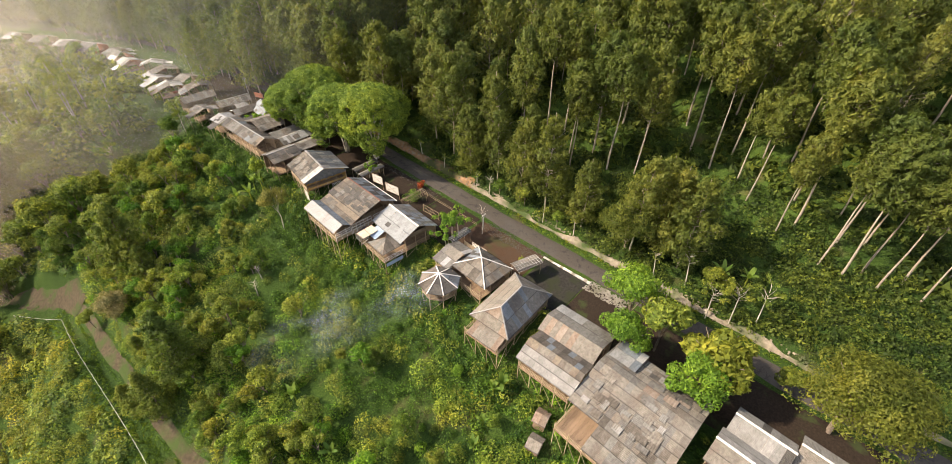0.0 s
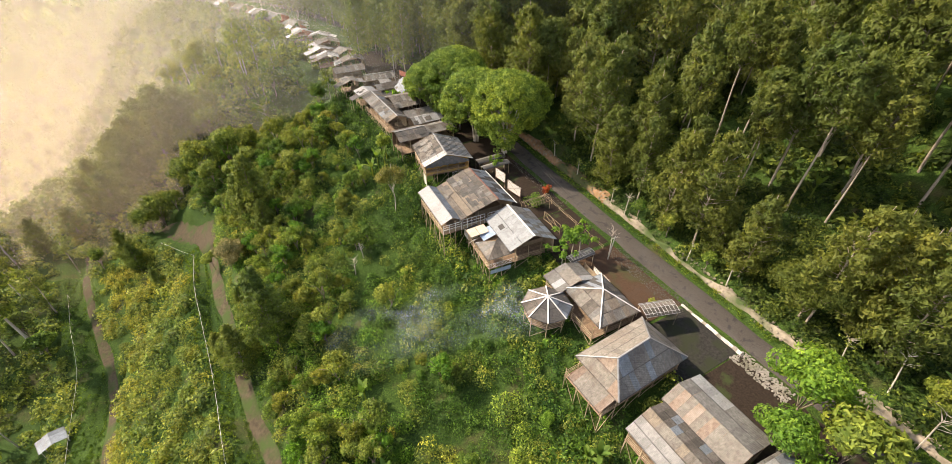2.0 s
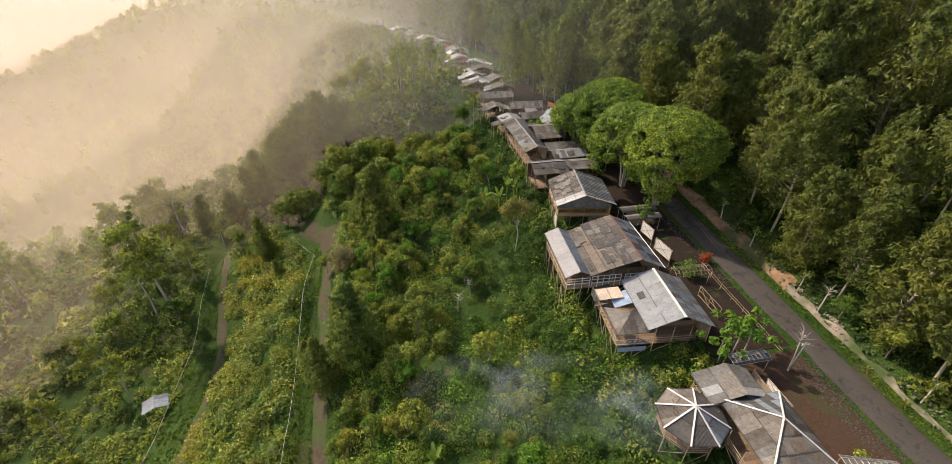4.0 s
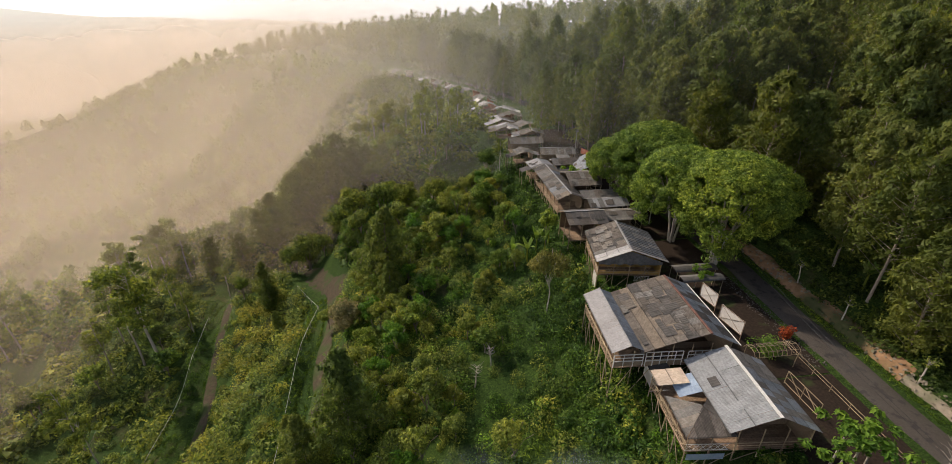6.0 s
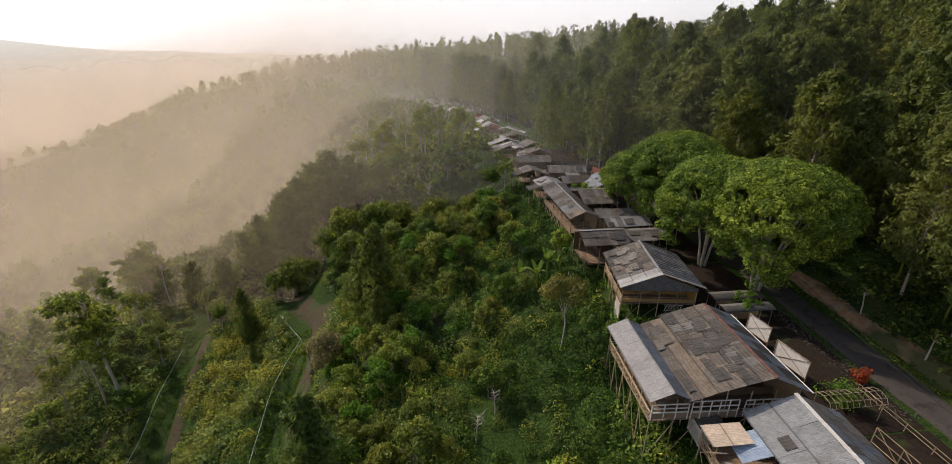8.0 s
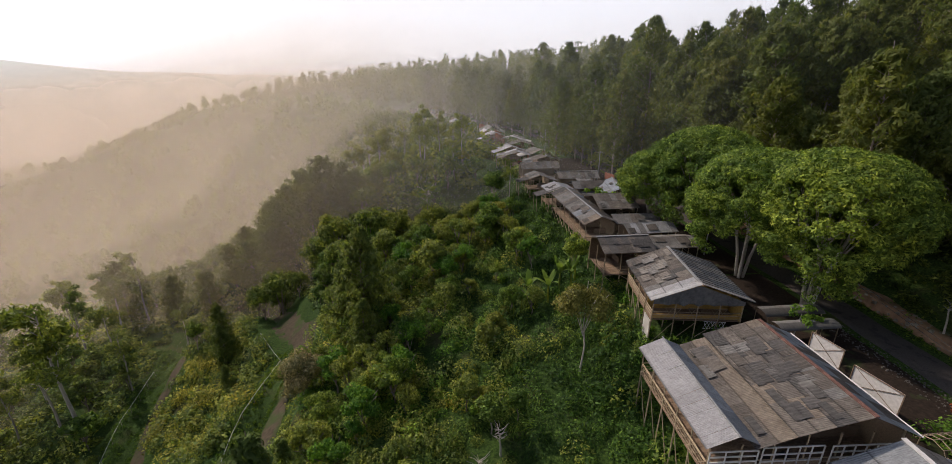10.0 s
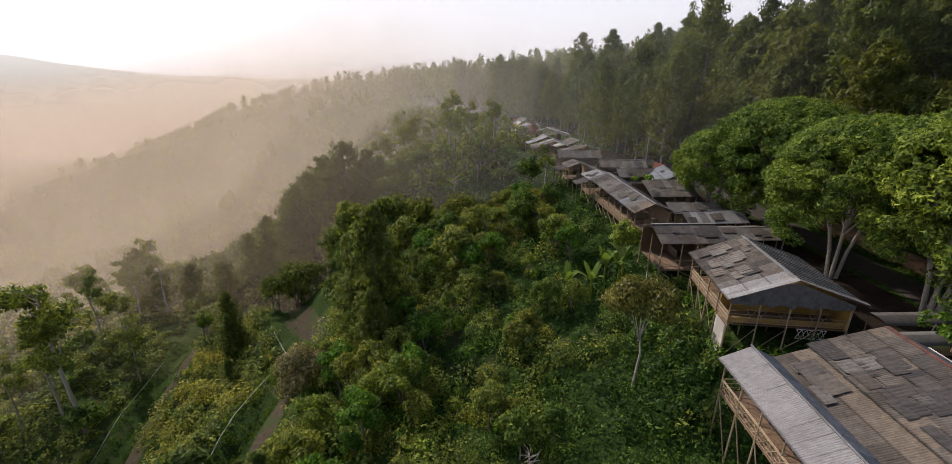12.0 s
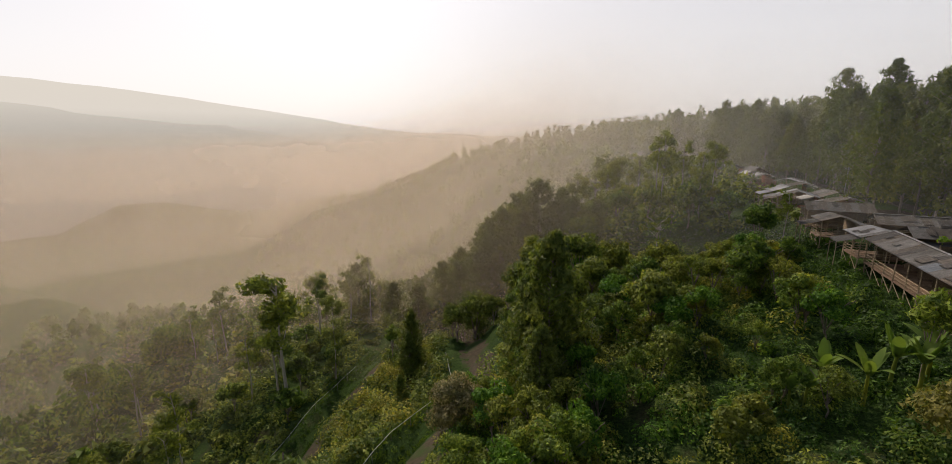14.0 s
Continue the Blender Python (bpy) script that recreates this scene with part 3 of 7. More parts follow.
def leaves(centres, size, up=0.4, outward=None, aspect=0.55, r=rng):
    """Four-cornered leaves at the centres, turned at random; outward leans their normals."""
    n = len(centres)
    nor = r.normal(size=(n, 3))
    nor /= np.linalg.norm(nor, axis=1)[:, None]
    if outward is not None:
        nor = nor * 0.6 + outward * 1.25
    nor[:, 2] += up
    nor /= np.linalg.norm(nor, axis=1)[:, None]
    t = np.cross(nor, r.normal(size=(n, 3)))
    t /= np.linalg.norm(t, axis=1)[:, None] + 1e-9
    w = np.cross(nor, t)
    s = (size * r.uniform(0.6, 1.3, n))[:, None]
    t, w = t * s, w * s * aspect
    fold = nor * s * 0.18
    v = np.stack([centres - t, centres - w + fold, centres + t, centres + w + fold], 1).reshape(-1, 3)
    return v, np.arange(4 * n).reshape(-1, 4)


def needles(centres, size, outward, r, up=0.3, aspect=0.34, loose=0.45, stand=0.9):
    """Narrow three-cornered needle tufts, lying roughly in the face of the crown."""
    n = len(centres)
    nor = r.normal(size=(n, 3)) * loose + outward
    nor[:, 2] += up
    nor /= np.linalg.norm(nor, axis=1)[:, None]
    rise = np.array([0, 0, stand]) + r.normal(size=(n, 3)) * 0.6 + outward * 0.5
    t = rise - nor * np.sum(rise * nor, axis=1)[:, None]
    t /= np.linalg.norm(t, axis=1)[:, None] + 1e-9
    w = np.cross(nor, t)
    s = (size * r.uniform(0.6, 1.4, n))[:, None]
    v = np.stack([centres - w * s * aspect - t * s * 0.5, centres + w * s * aspect - t * s * 0.5, centres + t * s], 1).reshape(-1, 3)
    return v, np.arange(3 * n).reshape(-1, 3)


def blob(n, centre, radii, r=rng, shell=0.55):
    """Points in the outer part of an ellipsoid, and their outward directions."""
    d = r.normal(size=(n, 3))
    d /= np.linalg.norm(d, axis=1)[:, None]
    q = r.uniform(shell, 1.0, n)[:, None] ** 0.7
    return np.asarray(centre) + d * q * np.asarray(radii), d


def join(parts):
    vs, fs, k = [], [], 0
    for v, f in parts:
        vs.append(v)
        fs.append(f + k)
        k += len(v)
    return np.concatenate(vs), np.concatenate(fs)


def tube(points, radii, sides=6):
    """A tapered tube along points, as arrays."""
    p, vs = [Vector(q) for q in points], []
    for i, q in enumerate(p):
        d = (p[min(i + 1, len(p) - 1)] - p[max(i - 1, 0)]).normalized()
        u = d.orthogonal().normalized()
        w = d.cross(u)
        for k in range(sides):
            a = 2 * math.pi * k / sides
            vs.append(q + (u * math.cos(a) + w * math.sin(a)) * radii[i])
    f = [[i * sides + k, i * sides + (k + 1) % sides, (i + 1) * sides + (k + 1) % sides, (i + 1) * sides + k]
         for i in range(len(p) - 1) for k in range(sides)]
    return np.array(vs), np.array(f)


def tree_thing(name, wood, crown, wood_mat, leaf_mat, label, category="tree"):
    base = new(name)
    for nm, (v, f), mat, flat in (("trunk", wood, wood_mat, False), ("crown", crown, leaf_mat, True)):
        ob = new(nm, raw_mesh(nm, v, f, mat, flat))
        ob.parent = base
    return tagged(base, label, category)


def make_pine(seed, h, bare, spread, count=6400, size=0.33, boughs=64, taper=0.9, ragged=0.35):
    """A pine: a slim stem, rising boughs, and flattened tufts of needles along the outer half of each bough."""
    r = np.random.default_rng(seed)
    lean = r.normal(size=2) * 0.03
    zs = np.linspace(-0.6, h, 9)
    spine = [(lean[0] * z * z / h + 0.14 * math.sin(z * 0.4 + seed), lean[1] * z * z / h + 0.12 * math.cos(z * 0.33), z) for z in zs]
    wood = [tube(spine, np.linspace(0.17, 0.03, 9), 6)]
    tufts, each, cs, os_ = 3, count // (boughs * 3), [], []
    for i in range(boughs):
        q = ((i + r.uniform(0, 1)) / boughs) ** 0.9
        a = i * 2.4 + r.uniform(-0.7, 0.7)
        wide = 1.32 * (q + 0.05) ** 0.25 * (1.0 - q) ** taper + 0.03
        e = spread * wide * r.uniform(ragged, 1.0) ** 0.7
        z = h * (bare + (1 - bare) * 0.95 * q)
        x, y = [float(np.interp(z, zs, [p[k] for p in spine])) for k in (0, 1)]
        rise = r.uniform(0.3, 0.75)
        tip = np.array([x + math.cos(a) * e, y + math.sin(a) * e, z + rise * e])
        wood.append(tube([(x, y, z - 0.4), tuple(tip)], [0.045, 0.012], 3))
        for k in range(tufts):
            f = 1.0 - 0.27 * k + r.uniform(-0.08, 0.05)
            side = r.normal() * 0.28 * e * (k > 0)
            c = np.array([x + math.cos(a) * e * f - math.sin(a) * side, y + math.sin(a) * e * f + math.cos(a) * side, z + rise * e * f * f])
            rad = r.uniform(0.6, 1.1) * (0.55 + 0.11 * spread) * (1 - 0.45 * q)
            d = r.normal(size=(each, 3))
            d /= np.linalg.norm(d, axis=1)[:, None]
            cs.append(c + d * r.uniform(0.35, 1.0, (each, 1)) ** 0.6 * np.array([rad, rad, rad * 1.05]))
            os_.append(d * 0.8 + np.array([math.cos(a), math.sin(a), 0.6]) * 0.45 + r.normal(size=(each, 3)) * 0.15)
    return join(wood), needles(np.concatenate(cs), size * 1.05, np.concatenate(os_), r, 0.25, 0.3, 0.5, 1.0)


def make_broad(seed, h, crown_r, flat, bare, count, size, trunk=0.2, clumps=26, stems=1):
    """A broad tree: limbs that fork from the trunk, and a crown of many clumps with gaps."""
    r = np.random.default_rng(seed)
    wood, crown = [], []
    mid = h * (bare + (1 - bare) * 0.5)
    for s in range(stems):
        off = r.normal(size=2) * 0.5 * (stems > 1)
        wood.append(tube([(off[0], off[1], -0.6), (off[0] * 1.3 + r.normal() * 0.15, off[1] * 1.3, h * bare * 0.6), (off[0] * 2, off[1] * 2, h * bare * 1.1)], [trunk, trunk * 0.8, trunk * 0.55], 6))
        for k in range(6):
            a = 6.283 * (k + r.uniform(0, 0.7)) / 6
            e = r.uniform(0.45, 0.85) * crown_r
            wood.append(tube([(off[0] * 2, off[1] * 2, h * bare * r.uniform(0.75, 1.05)), (math.cos(a) * e * 0.5, math.sin(a) * e * 0.5, mid * 0.95), (math.cos(a) * e, math.sin(a) * e, mid * 1.05 + h * 0.1)], [trunk * 0.45, trunk * 0.3, 0.03], 4))
    for k in range(clumps):
        d = r.normal(size=3)
        d /= np.linalg.norm(d)
        d[2] = abs(d[2]) * 1.1 - 0.35
        q = r.uniform(0.45, 0.85)
        c = np.array([0, 0, mid]) + d * q * np.array([crown_r, crown_r, (h - mid) * flat])
        rad = crown_r * r.uniform(0.24, 0.42)
        p, o = blob(int(count * 1.5), c, (rad, rad, rad * 0.75), r, 0.65)
        crown.append(needles(p, size, o * 0.9, r, 0.3, 0.44, 0.42))
    return join(wood), join(crown)


def plant(ob, x, y, scale=1.0, turn=0.0, sink=0.0):
    z = float(land(x, y)) - sink
    ob.matrix_basis = Matrix.LocRotScale((x, y, z), Euler((0, 0, turn)), (scale,) * 3)
    return ob


def copy_plant(ob, x, y, scale=1.0, turn=0.0, sink=0.0):
    c = copy_thing(ob, Matrix.Identity(4))
    return plant(c, x, y, scale, turn, sink)


PINES, HAZED_PINES = [], []
for k, (h, bare, spread) in enumerate([(20, 0.56, 3.5), (19, 0.18, 4.8), (21, 0.6, 3.6), (16, 0.05, 4.8), (19, 0.34, 4.2), (13, 0.03, 4.2)]):
    w, c = make_pine(20 + k, h, bare, spread, taper=0.45 if bare > 0.5 else 0.62)
    PINES.append(tree_thing("pine_tree", w, c, M["pine_bark"], M["pine"], "bushy green pine with foliage almost to the ground" if k in (3, 5) else "tall green pine with a bare pale trunk", "pine"))
    tagged(PINES[-1], group="pines of the hillside forest")
    # the same pine with haze-paled needles
    HAZED_PINES.append(tree_thing("pine_tree", w, c, M["pine_bark"], M["hazed_pine"], "green pine within the forest, needles paled for haze", "pine"))
    tagged(HAZED_PINES[-1], group="pines of the hillside forest")

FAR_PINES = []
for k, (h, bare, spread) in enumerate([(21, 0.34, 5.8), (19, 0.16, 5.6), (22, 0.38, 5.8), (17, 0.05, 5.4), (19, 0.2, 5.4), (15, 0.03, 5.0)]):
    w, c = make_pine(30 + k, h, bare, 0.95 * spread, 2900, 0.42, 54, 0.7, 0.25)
    FAR_PINES.append(tagged(tree_thing("pine_tree", w, c, M["pine_bark"], M["hazed_pine"], "tall green pine deep in the hillside forest, needles paled for haze", "pine"), group="pines of the hillside forest"))

pine_spots = [(17.1, -28.3, 3), (15.8, -31.8, 3), (19.5, -25.0, 3), (14.2, -13.0, 3), (13.5, -4.5, 1), (13.2, 1.5, 3), (14.5, 9.0, 1), (13.2, 16.0, 3), (16.0, 24.0, 1), (17.0, 31.0, 1), (18.0, 44.0, 0), (15.0, -7.5, 5), (18.5, 4.0, 1), (17.5, 12.5, 1)]
pine_spots += [(34.8, -13.0, 2), (45.9, -19.7, 0), (42.9, -25.2, 2), (41.3, -31.2, 0), (36.8, -34.9, 2), (31.5, -41.6, 0), (34.4, -43.6, 2), (38.6, -42.0, 0), (29.7, -49.6, 2), (29.0, -52.9, 0), (31.4, -55.4, 2), (29.7, -58.0, 0), (33.0, -60.6, 2), (31.2, -63.4, 0), (39.0, -65.7, 2), (33.5, -50.5, 0), (36.0, -54.0, 2)]
FOREST_EDGE = ((-75, -62, -50, -42, -35, -25, -13, 8), (31, 31, 30, 32, 36, 41, 34, 25))  # y, and where the tall trees begin beyond the ferny clearing
r = np.random.default_rng(3)
tries = 0
while len(pine_spots) < 240 and tries < 9000:
    tries += 1
    y = r.uniform(-75, 175)
    d = 12.5 + 62 * r.uniform() ** 1.15
    x = d + float(bend(y))
    if y < 8 and (15 if y > -25 else 12) < d < float(np.interp(y, FOREST_EDGE[0], FOREST_EDGE[1])):
        continue
    if any((x - p[0]) ** 2 + (y - p[1]) ** 2 < ((3.3 if y < 22 and d > 24 else 3.6) + 0.025 * d) ** 2 for p in pine_spots):
        continue
    if d < 20:
        k = int(r.choice([1, 3, 5, 4]))
    elif y < 12:
        k = int(r.choice([0, 2, 0, 2, 4]))
    else:
        k = int(r.choice([1, 4, 3, 0]))
    pine_spots.append((x, y, k))
for y in np.arange(74, 178, 2.6):  # a close row where the forest meets the road
    pine_spots.append((float(bend(y)) + r.uniform(9.8, 15.5), float(y) + r.uniform(-1.6, 1.6), int(r.choice([1, 0, 4, 2, 3]))))
for y in np.arange(92, 215, 6.5):  # and on the near side of the road, behind the stalls
    pine_spots.append((float(bend(y)) + r.uniform(0.5, 3.4), float(y) + r.uniform(-1.2, 1.2), int(r.choice([1, 4, 3]))))
for y in np.arange(176, 262, 3.0):
    pine_spots.append((float(bend(y)) + r.uniform(9.5, 12.5), float(y), int(r.choice([1, 4]))))
seen_pines = set()
TALL = {(6.2, 182.6, 2): 36.0, (10.5, 158.1, 0): 35.0, (29.3, 168.4, 2): 38.0, (49.0, 187.0, 0): 43.5, (35.3, 171.0, 0): 37.0, (-7.0, 107.1, 1): 25.0, (2.0, 168.0, 4): 30.0, (20.0, 150.0, 2): 33.0}  # tops of the trees on the skyline
PINE_H = [21, 19, 22, 17, 19, 15]
for x, y, k in pine_spots + list(TALL):
    s, a = r.uniform(0.72, 1.18) *  (1 + 0.36 * float(smooth(10, 50, y)) - 0.18 * float(smooth(95, 140, y))), r.uniform(0, 6.28)
    if (x, y) in ((17.1, -28.3), (15.8, -31.8)):
        s = 1.15
    if y < 30 and x > 22:
        s *= 1.32 - 0.3 * float(smooth(5, 30, y))
    if (x, y, k) in TALL:
        s = (TALL[x, y, k] - float(land(x, y))) / PINE_H[k]
    d = float(across(x, y))
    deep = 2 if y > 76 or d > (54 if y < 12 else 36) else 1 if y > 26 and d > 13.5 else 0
    (copy_plant if (k, deep) in seen_pines else plant)((PINES, HAZED_PINES, FAR_PINES)[deep][k], x, y, s, a)
    seen_pines.add((k, deep))
for k in range(6):
    for deep, x, y in ((0, 24.0 + 4 * k, 10.0), (1, 24.0 + 4 * k, 66.0), (2, 62.0 + 3 * k, 60.0)):
        if (k, deep) not in seen_pines:
            plant((PINES, HAZED_PINES, FAR_PINES)[deep][k], x, y)

# dark conical pines and pale gum trees on the spur
w, c = make_pine(71, 14, 0.02, 5.0, 6000, 0.34)
cone_pine = tagged(tree_thing("slope_pine", w, c, M["bark"], M["slope_pine"], "conical green pine standing on the slope", "pine"), group="pines of the slope")
w, c = make_broad(72, 10.5, 3.6, 1.05, 0.12, 62, 0.3, 0.16, 30)
dark_pine = tagged(tree_thing("spur_tree", w, c, M["bark"], M["olive"], "dense olive-green leafy tree on the spur", "tree"), group="trees of the spur")
for k, (x, y, s) in enumerate([(-48.0, 50.6, 1.2), (-50.5, 52.5, 0.95), (-57.0, 20.0, 0.85), (-60.0, 24.5, 0.6), (-52.4, 28.2, 0.6), (-55.0, 30.0, 0.5), (-78.5, 73.2, 0.8), (-77.0, 70.0, 0.6), (-73.0, 61.0, 0.38), (-51.4, 20.6, 1.15), (-47.5, 45.4, 0.7)]):
    (copy_plant if k else plant)(cone_pine, x, y, s, k * 1.3)
spur_pine = tagged(tree_thing("spur_pine", *make_pine(73, 16, 0.05, 5.6, 6400, 0.36, 64, 0.5, 0.25), M["bark"], M["hazed_pine"], "dark conical pine crowding the shaded spur", "pine"), group="pines of the spur")
for k, (x, y, top) in enumerate([(-64.2, 104.3, 7.6), (-69.2, 107.2, 4.2), (-67.0, 101.0, 2.5), (-73.5, 105.0, 0.5), (-78.0, 108.0, -4.0), (-84.1, 105.3, -12.8), (-60.5, 108.0, 5.5), (-81.0, 112.0, -7.0), (-90.0, 108.0, -15.0), (-72.0, 112.0, 1.0), (-57.0, 104.0, 4.5), (-88.0, 114.0, -12.5), (-76.5, 101.0, -8.0), (-95.0, 103.0, -20.0), (-105.0, 106.0, -22.0), (-120.3, 111.2, -20.0), (-52.0, 105.0, 4.0)]):
    (copy_plant if k else plant)(spur_pine, x, y, (top - float(land(x, y))) / 16.0, k * 1.7)
for k in range(44):
    x, y = r.uniform(-90, -36), r.uniform(82, 124)
    if k == 0:
        x, y = -59.0, 86.0
    (copy_plant if k else plant)(dark_pine, x, y, r.uniform(0.65, 1.0), r.uniform(0, 6.28))
for x, y, s in ((-66, 97, 1.2), (-57.3, 81, 1.3), (-51, 92.7, 1.1), (-71.6, 86, 1.2), (-51, 80.5, 1.2), (-62, 88, 1.3), (-46, 84, 1.0), (-54, 100, 1.1), (-76, 96, 1.2)):
    copy_plant(dark_pine, x, y, s, x * y)


def make_gum(seed, h):
    """A gum tree: a tall pale stem, rising limbs and small open plumes of leaves."""
    r = np.random.default_rng(seed)
    spine = [(0.15 * math.sin(z * 0.5 + seed), 0.12 * math.cos(z * 0.4), z) for z in np.linspace(-0.6, h * 0.92, 8)]
    wood, crown = [tube(spine, np.linspace(0.2, 0.05, 8), 6)], []
    for i in range(13):
        z = h * r.uniform(0.42, 0.92)
        a, e = r.uniform(0, 6.283), r.uniform(1.0, 2.9) * (1.25 - z / h)
        e += 0.4
        tip = (math.cos(a) * e, math.sin(a) * e, min(h, z + e * r.uniform(0.5, 1.0)))
        wood.append(tube([(0, 0, z), tip], [0.06, 0.02], 3))
        for _ in range(2):
            c = np.array(tip) + r.normal(size=3) * 0.45
            rad = r.uniform(0.6, 1.15)
            p, o = blob(int(95 * rad), c, (rad * 1.15, rad * 1.15, rad * 0.75), r, 0.3)
            crown.append(needles(p, 0.28, o * 0.6, r, 0.3, 0.4, 0.6))
    return join(wood), join(crown)


w, c = make_gum(81, 17)
gum = tagged(tree_thing("gum_tree", w, c, M["bark_light"], M["olive"], "tall pale-stemmed gum tree with open plumes of leaves", "tree"), group="gum trees on the spur")
w, c = make_gum(82, 14)
gum_small = tagged(tree_thing("gum_tree", w, c, M["bark_light"], M["olive"], "slender gum tree with a thin open crown", "tree"), group="gum trees on the spur")
gums = [(-57, 134.5, 1.2), (-52, 133, 1.15), (-40, 117, 1.1), (-61, 130, 1.1), (-136, 114, 1.0), (-130, 118, 1.0), (-41, 110, 1.05), (-53, 128, 1.0), (-36, 124, 0.9), (-60, 142, 0.95), (-46, 133, 0.9), (-30, 118, 0.9), (-33, 105, 0.8),
        (-100.5, 64.3, 1.95), (-105.5, 66.6, 1.2), (-129.4, 104.4, 1.3), (-112, 66, 0.9), (-98, 75, 0.9), (-110, 50, 1.05), (-103, 44, 0.9), (-115, 76, 1.0), (-106, 84, 1.0), (-118, 92, 1.0), (-96, 92, 0.8),
        (-22, 88.5, 0.55), (-116, 40, 0.9), (-120, 30, 1.0), (-110, 22, 0.9), (-151.7, 89.7, 1.45), (-156.5, 90.0, 1.05), (-162.0, 87.3, 1.15), (-117.8, 104.2, 1.1), (-113.0, 107.0, 1.3), (-147.0, 62.9, 1.3), (-152.0, 66.0, 1.1), (-163.0, 61.7, 1.5), (-169.0, 65.0, 1.2)]
for k, (x, y, s) in enumerate(gums):
    ob = (gum, gum_small)[k % 2]
    (copy_plant if k > 1 else plant)(ob, x, y, s, k * 0.9)

def make_umbrella(seed):
    """A forked tree whose crown is a wide dense dome of leaf rosettes with hanging skirts."""
    r = np.random.default_rng(seed)
    wood, crown, tone = [], [], []
    for k in range(4):
        a = 6.283 * k / 4 + 0.4
        ca, sa = math.cos(a), math.sin(a)
        wood.append(tube([(0.35 * ca, 0.35 * sa, -0.6), (0.7 * ca, 0.7 * sa, 3.0), (1.5 * ca, 1.5 * sa, 7.0), (2.6 * ca, 2.6 * sa, 11.0)], [0.22, 0.18, 0.15, 0.1], 7))
        for j in range(5):
            b = a + r.uniform(-0.9, 0.9)
            e = r.uniform(3.0, 5.6)
            wood.append(tube([(1.3 * ca, 1.3 * sa, r.uniform(5.0, 8.0)), (e * 0.7 * math.cos(b), e * 0.7 * math.sin(b), 10.5), (e * math.cos(b), e * math.sin(b), 13.2)], [0.1, 0.06, 0.03], 5))
    spots_ = []
    for k in range(500):
        a, q = r.uniform(0, 6.283), math.sqrt(r.uniform(0.0, 1.0))
        rim = 1.0 + 0.09 * math.sin(3 * a + seed) + 0.06 * math.sin(7 * a)
        spots_.append((6.9 * q * rim * math.cos(a), 6.9 * q * rim * math.sin(a), 11.4 + 5.1 * math.sqrt(max(0, 1 - q * q * 0.94)) - r.uniform(0, 0.5), 0.0))
    for k in range(470):
        a = r.uniform(0, 6.283)
        low = 6.2 + 1.6 * math.sin(2 * a + 0.6) + 1.5 * math.sin(5 * a + 1.0) + 0.7 * math.sin(11 * a)
        down = r.uniform(0, 1) ** 0.9
        rim = 1.0 + 0.09 * math.sin(3 * a + seed) + 0.06 * math.sin(7 * a)
        reach = 7.1 * rim + 0.5 * math.sin(math.pi * down) - 1.7 * down ** 2 + r.normal() * 0.3
        spots_.append((reach * math.cos(a), reach * math.sin(a), 12.4 - low * down, down))
    for x, y, z, down in spots_:
        rad = r.uniform(0.6, 1.05)
        p, o = blob(92 - int(26 * down), (x, y, z), (rad, rad, rad * 0.7), r, 0.6)
        crown.append(needles(p, 0.22, o, r, 0.35, 0.38, 0.4, 0.5))
        tone += [r.uniform(-1, 1) * 0.8] * (len(p) * 3)
    return join(wood), join(crown), np.array(tone, np.float32)


# the umbrella-crowned trees by the road
w, c, tone = make_umbrella(41)
umbrella = tree_thing("umbrella_tree", w, c, M["bark_light"], M["umbrella"], "broad bright-green tree with a dense domed crown and forked pale trunks", "tree")
next(o for o in umbrella.children if o.name.startswith("crown")).data.attributes.new("tone", "FLOAT", "POINT").data.foreach_set("value", tone)
tagged(umbrella, group="umbrella-crowned roadside trees")
plant(umbrella, 3.3, 37.8, 1.06, 0.3)
for x, y, s, a in ((0.2, 45.2, 0.98, 2.0), (1.8, 57.8, 1.02, 3.3), (-3.0, 63.6, 0.76, 4.4)):
    copy_plant(umbrella, x, y, s, a)

BROAD = []
for k, (h, cr, fl, bare, cnt, size, mat, lab) in enumerate([
        (7.5, 2.6, 1.0, 0.25, 70, 0.30, "broad", "leafy green tree growing on the slope"),
        (9.0, 2.9, 1.0, 0.3, 70, 0.32, "olive", "olive-green slope tree with a rounded crown"),
        (6.0, 2.4, 0.9, 0.2, 75, 0.28, "yellow", "yellow-green bushy tree with a round crown"),
        (8.0, 3.4, 0.95, 0.2, 190, 0.21, "bright", "bright green leafy tree with dense foliage"),
        (11.0, 2.6, 1.1, 0.35, 60, 0.32, "broad", "slender dark green tree on the slope")]):
    w, c = make_broad(60 + k, h, cr, fl, bare, cnt, size, 0.14, 24)
    BROAD.append(tagged(tree_thing("broadleaf_tree", w, c, M["bark"], M[mat], lab, "tree"), group="trees of the slope"))
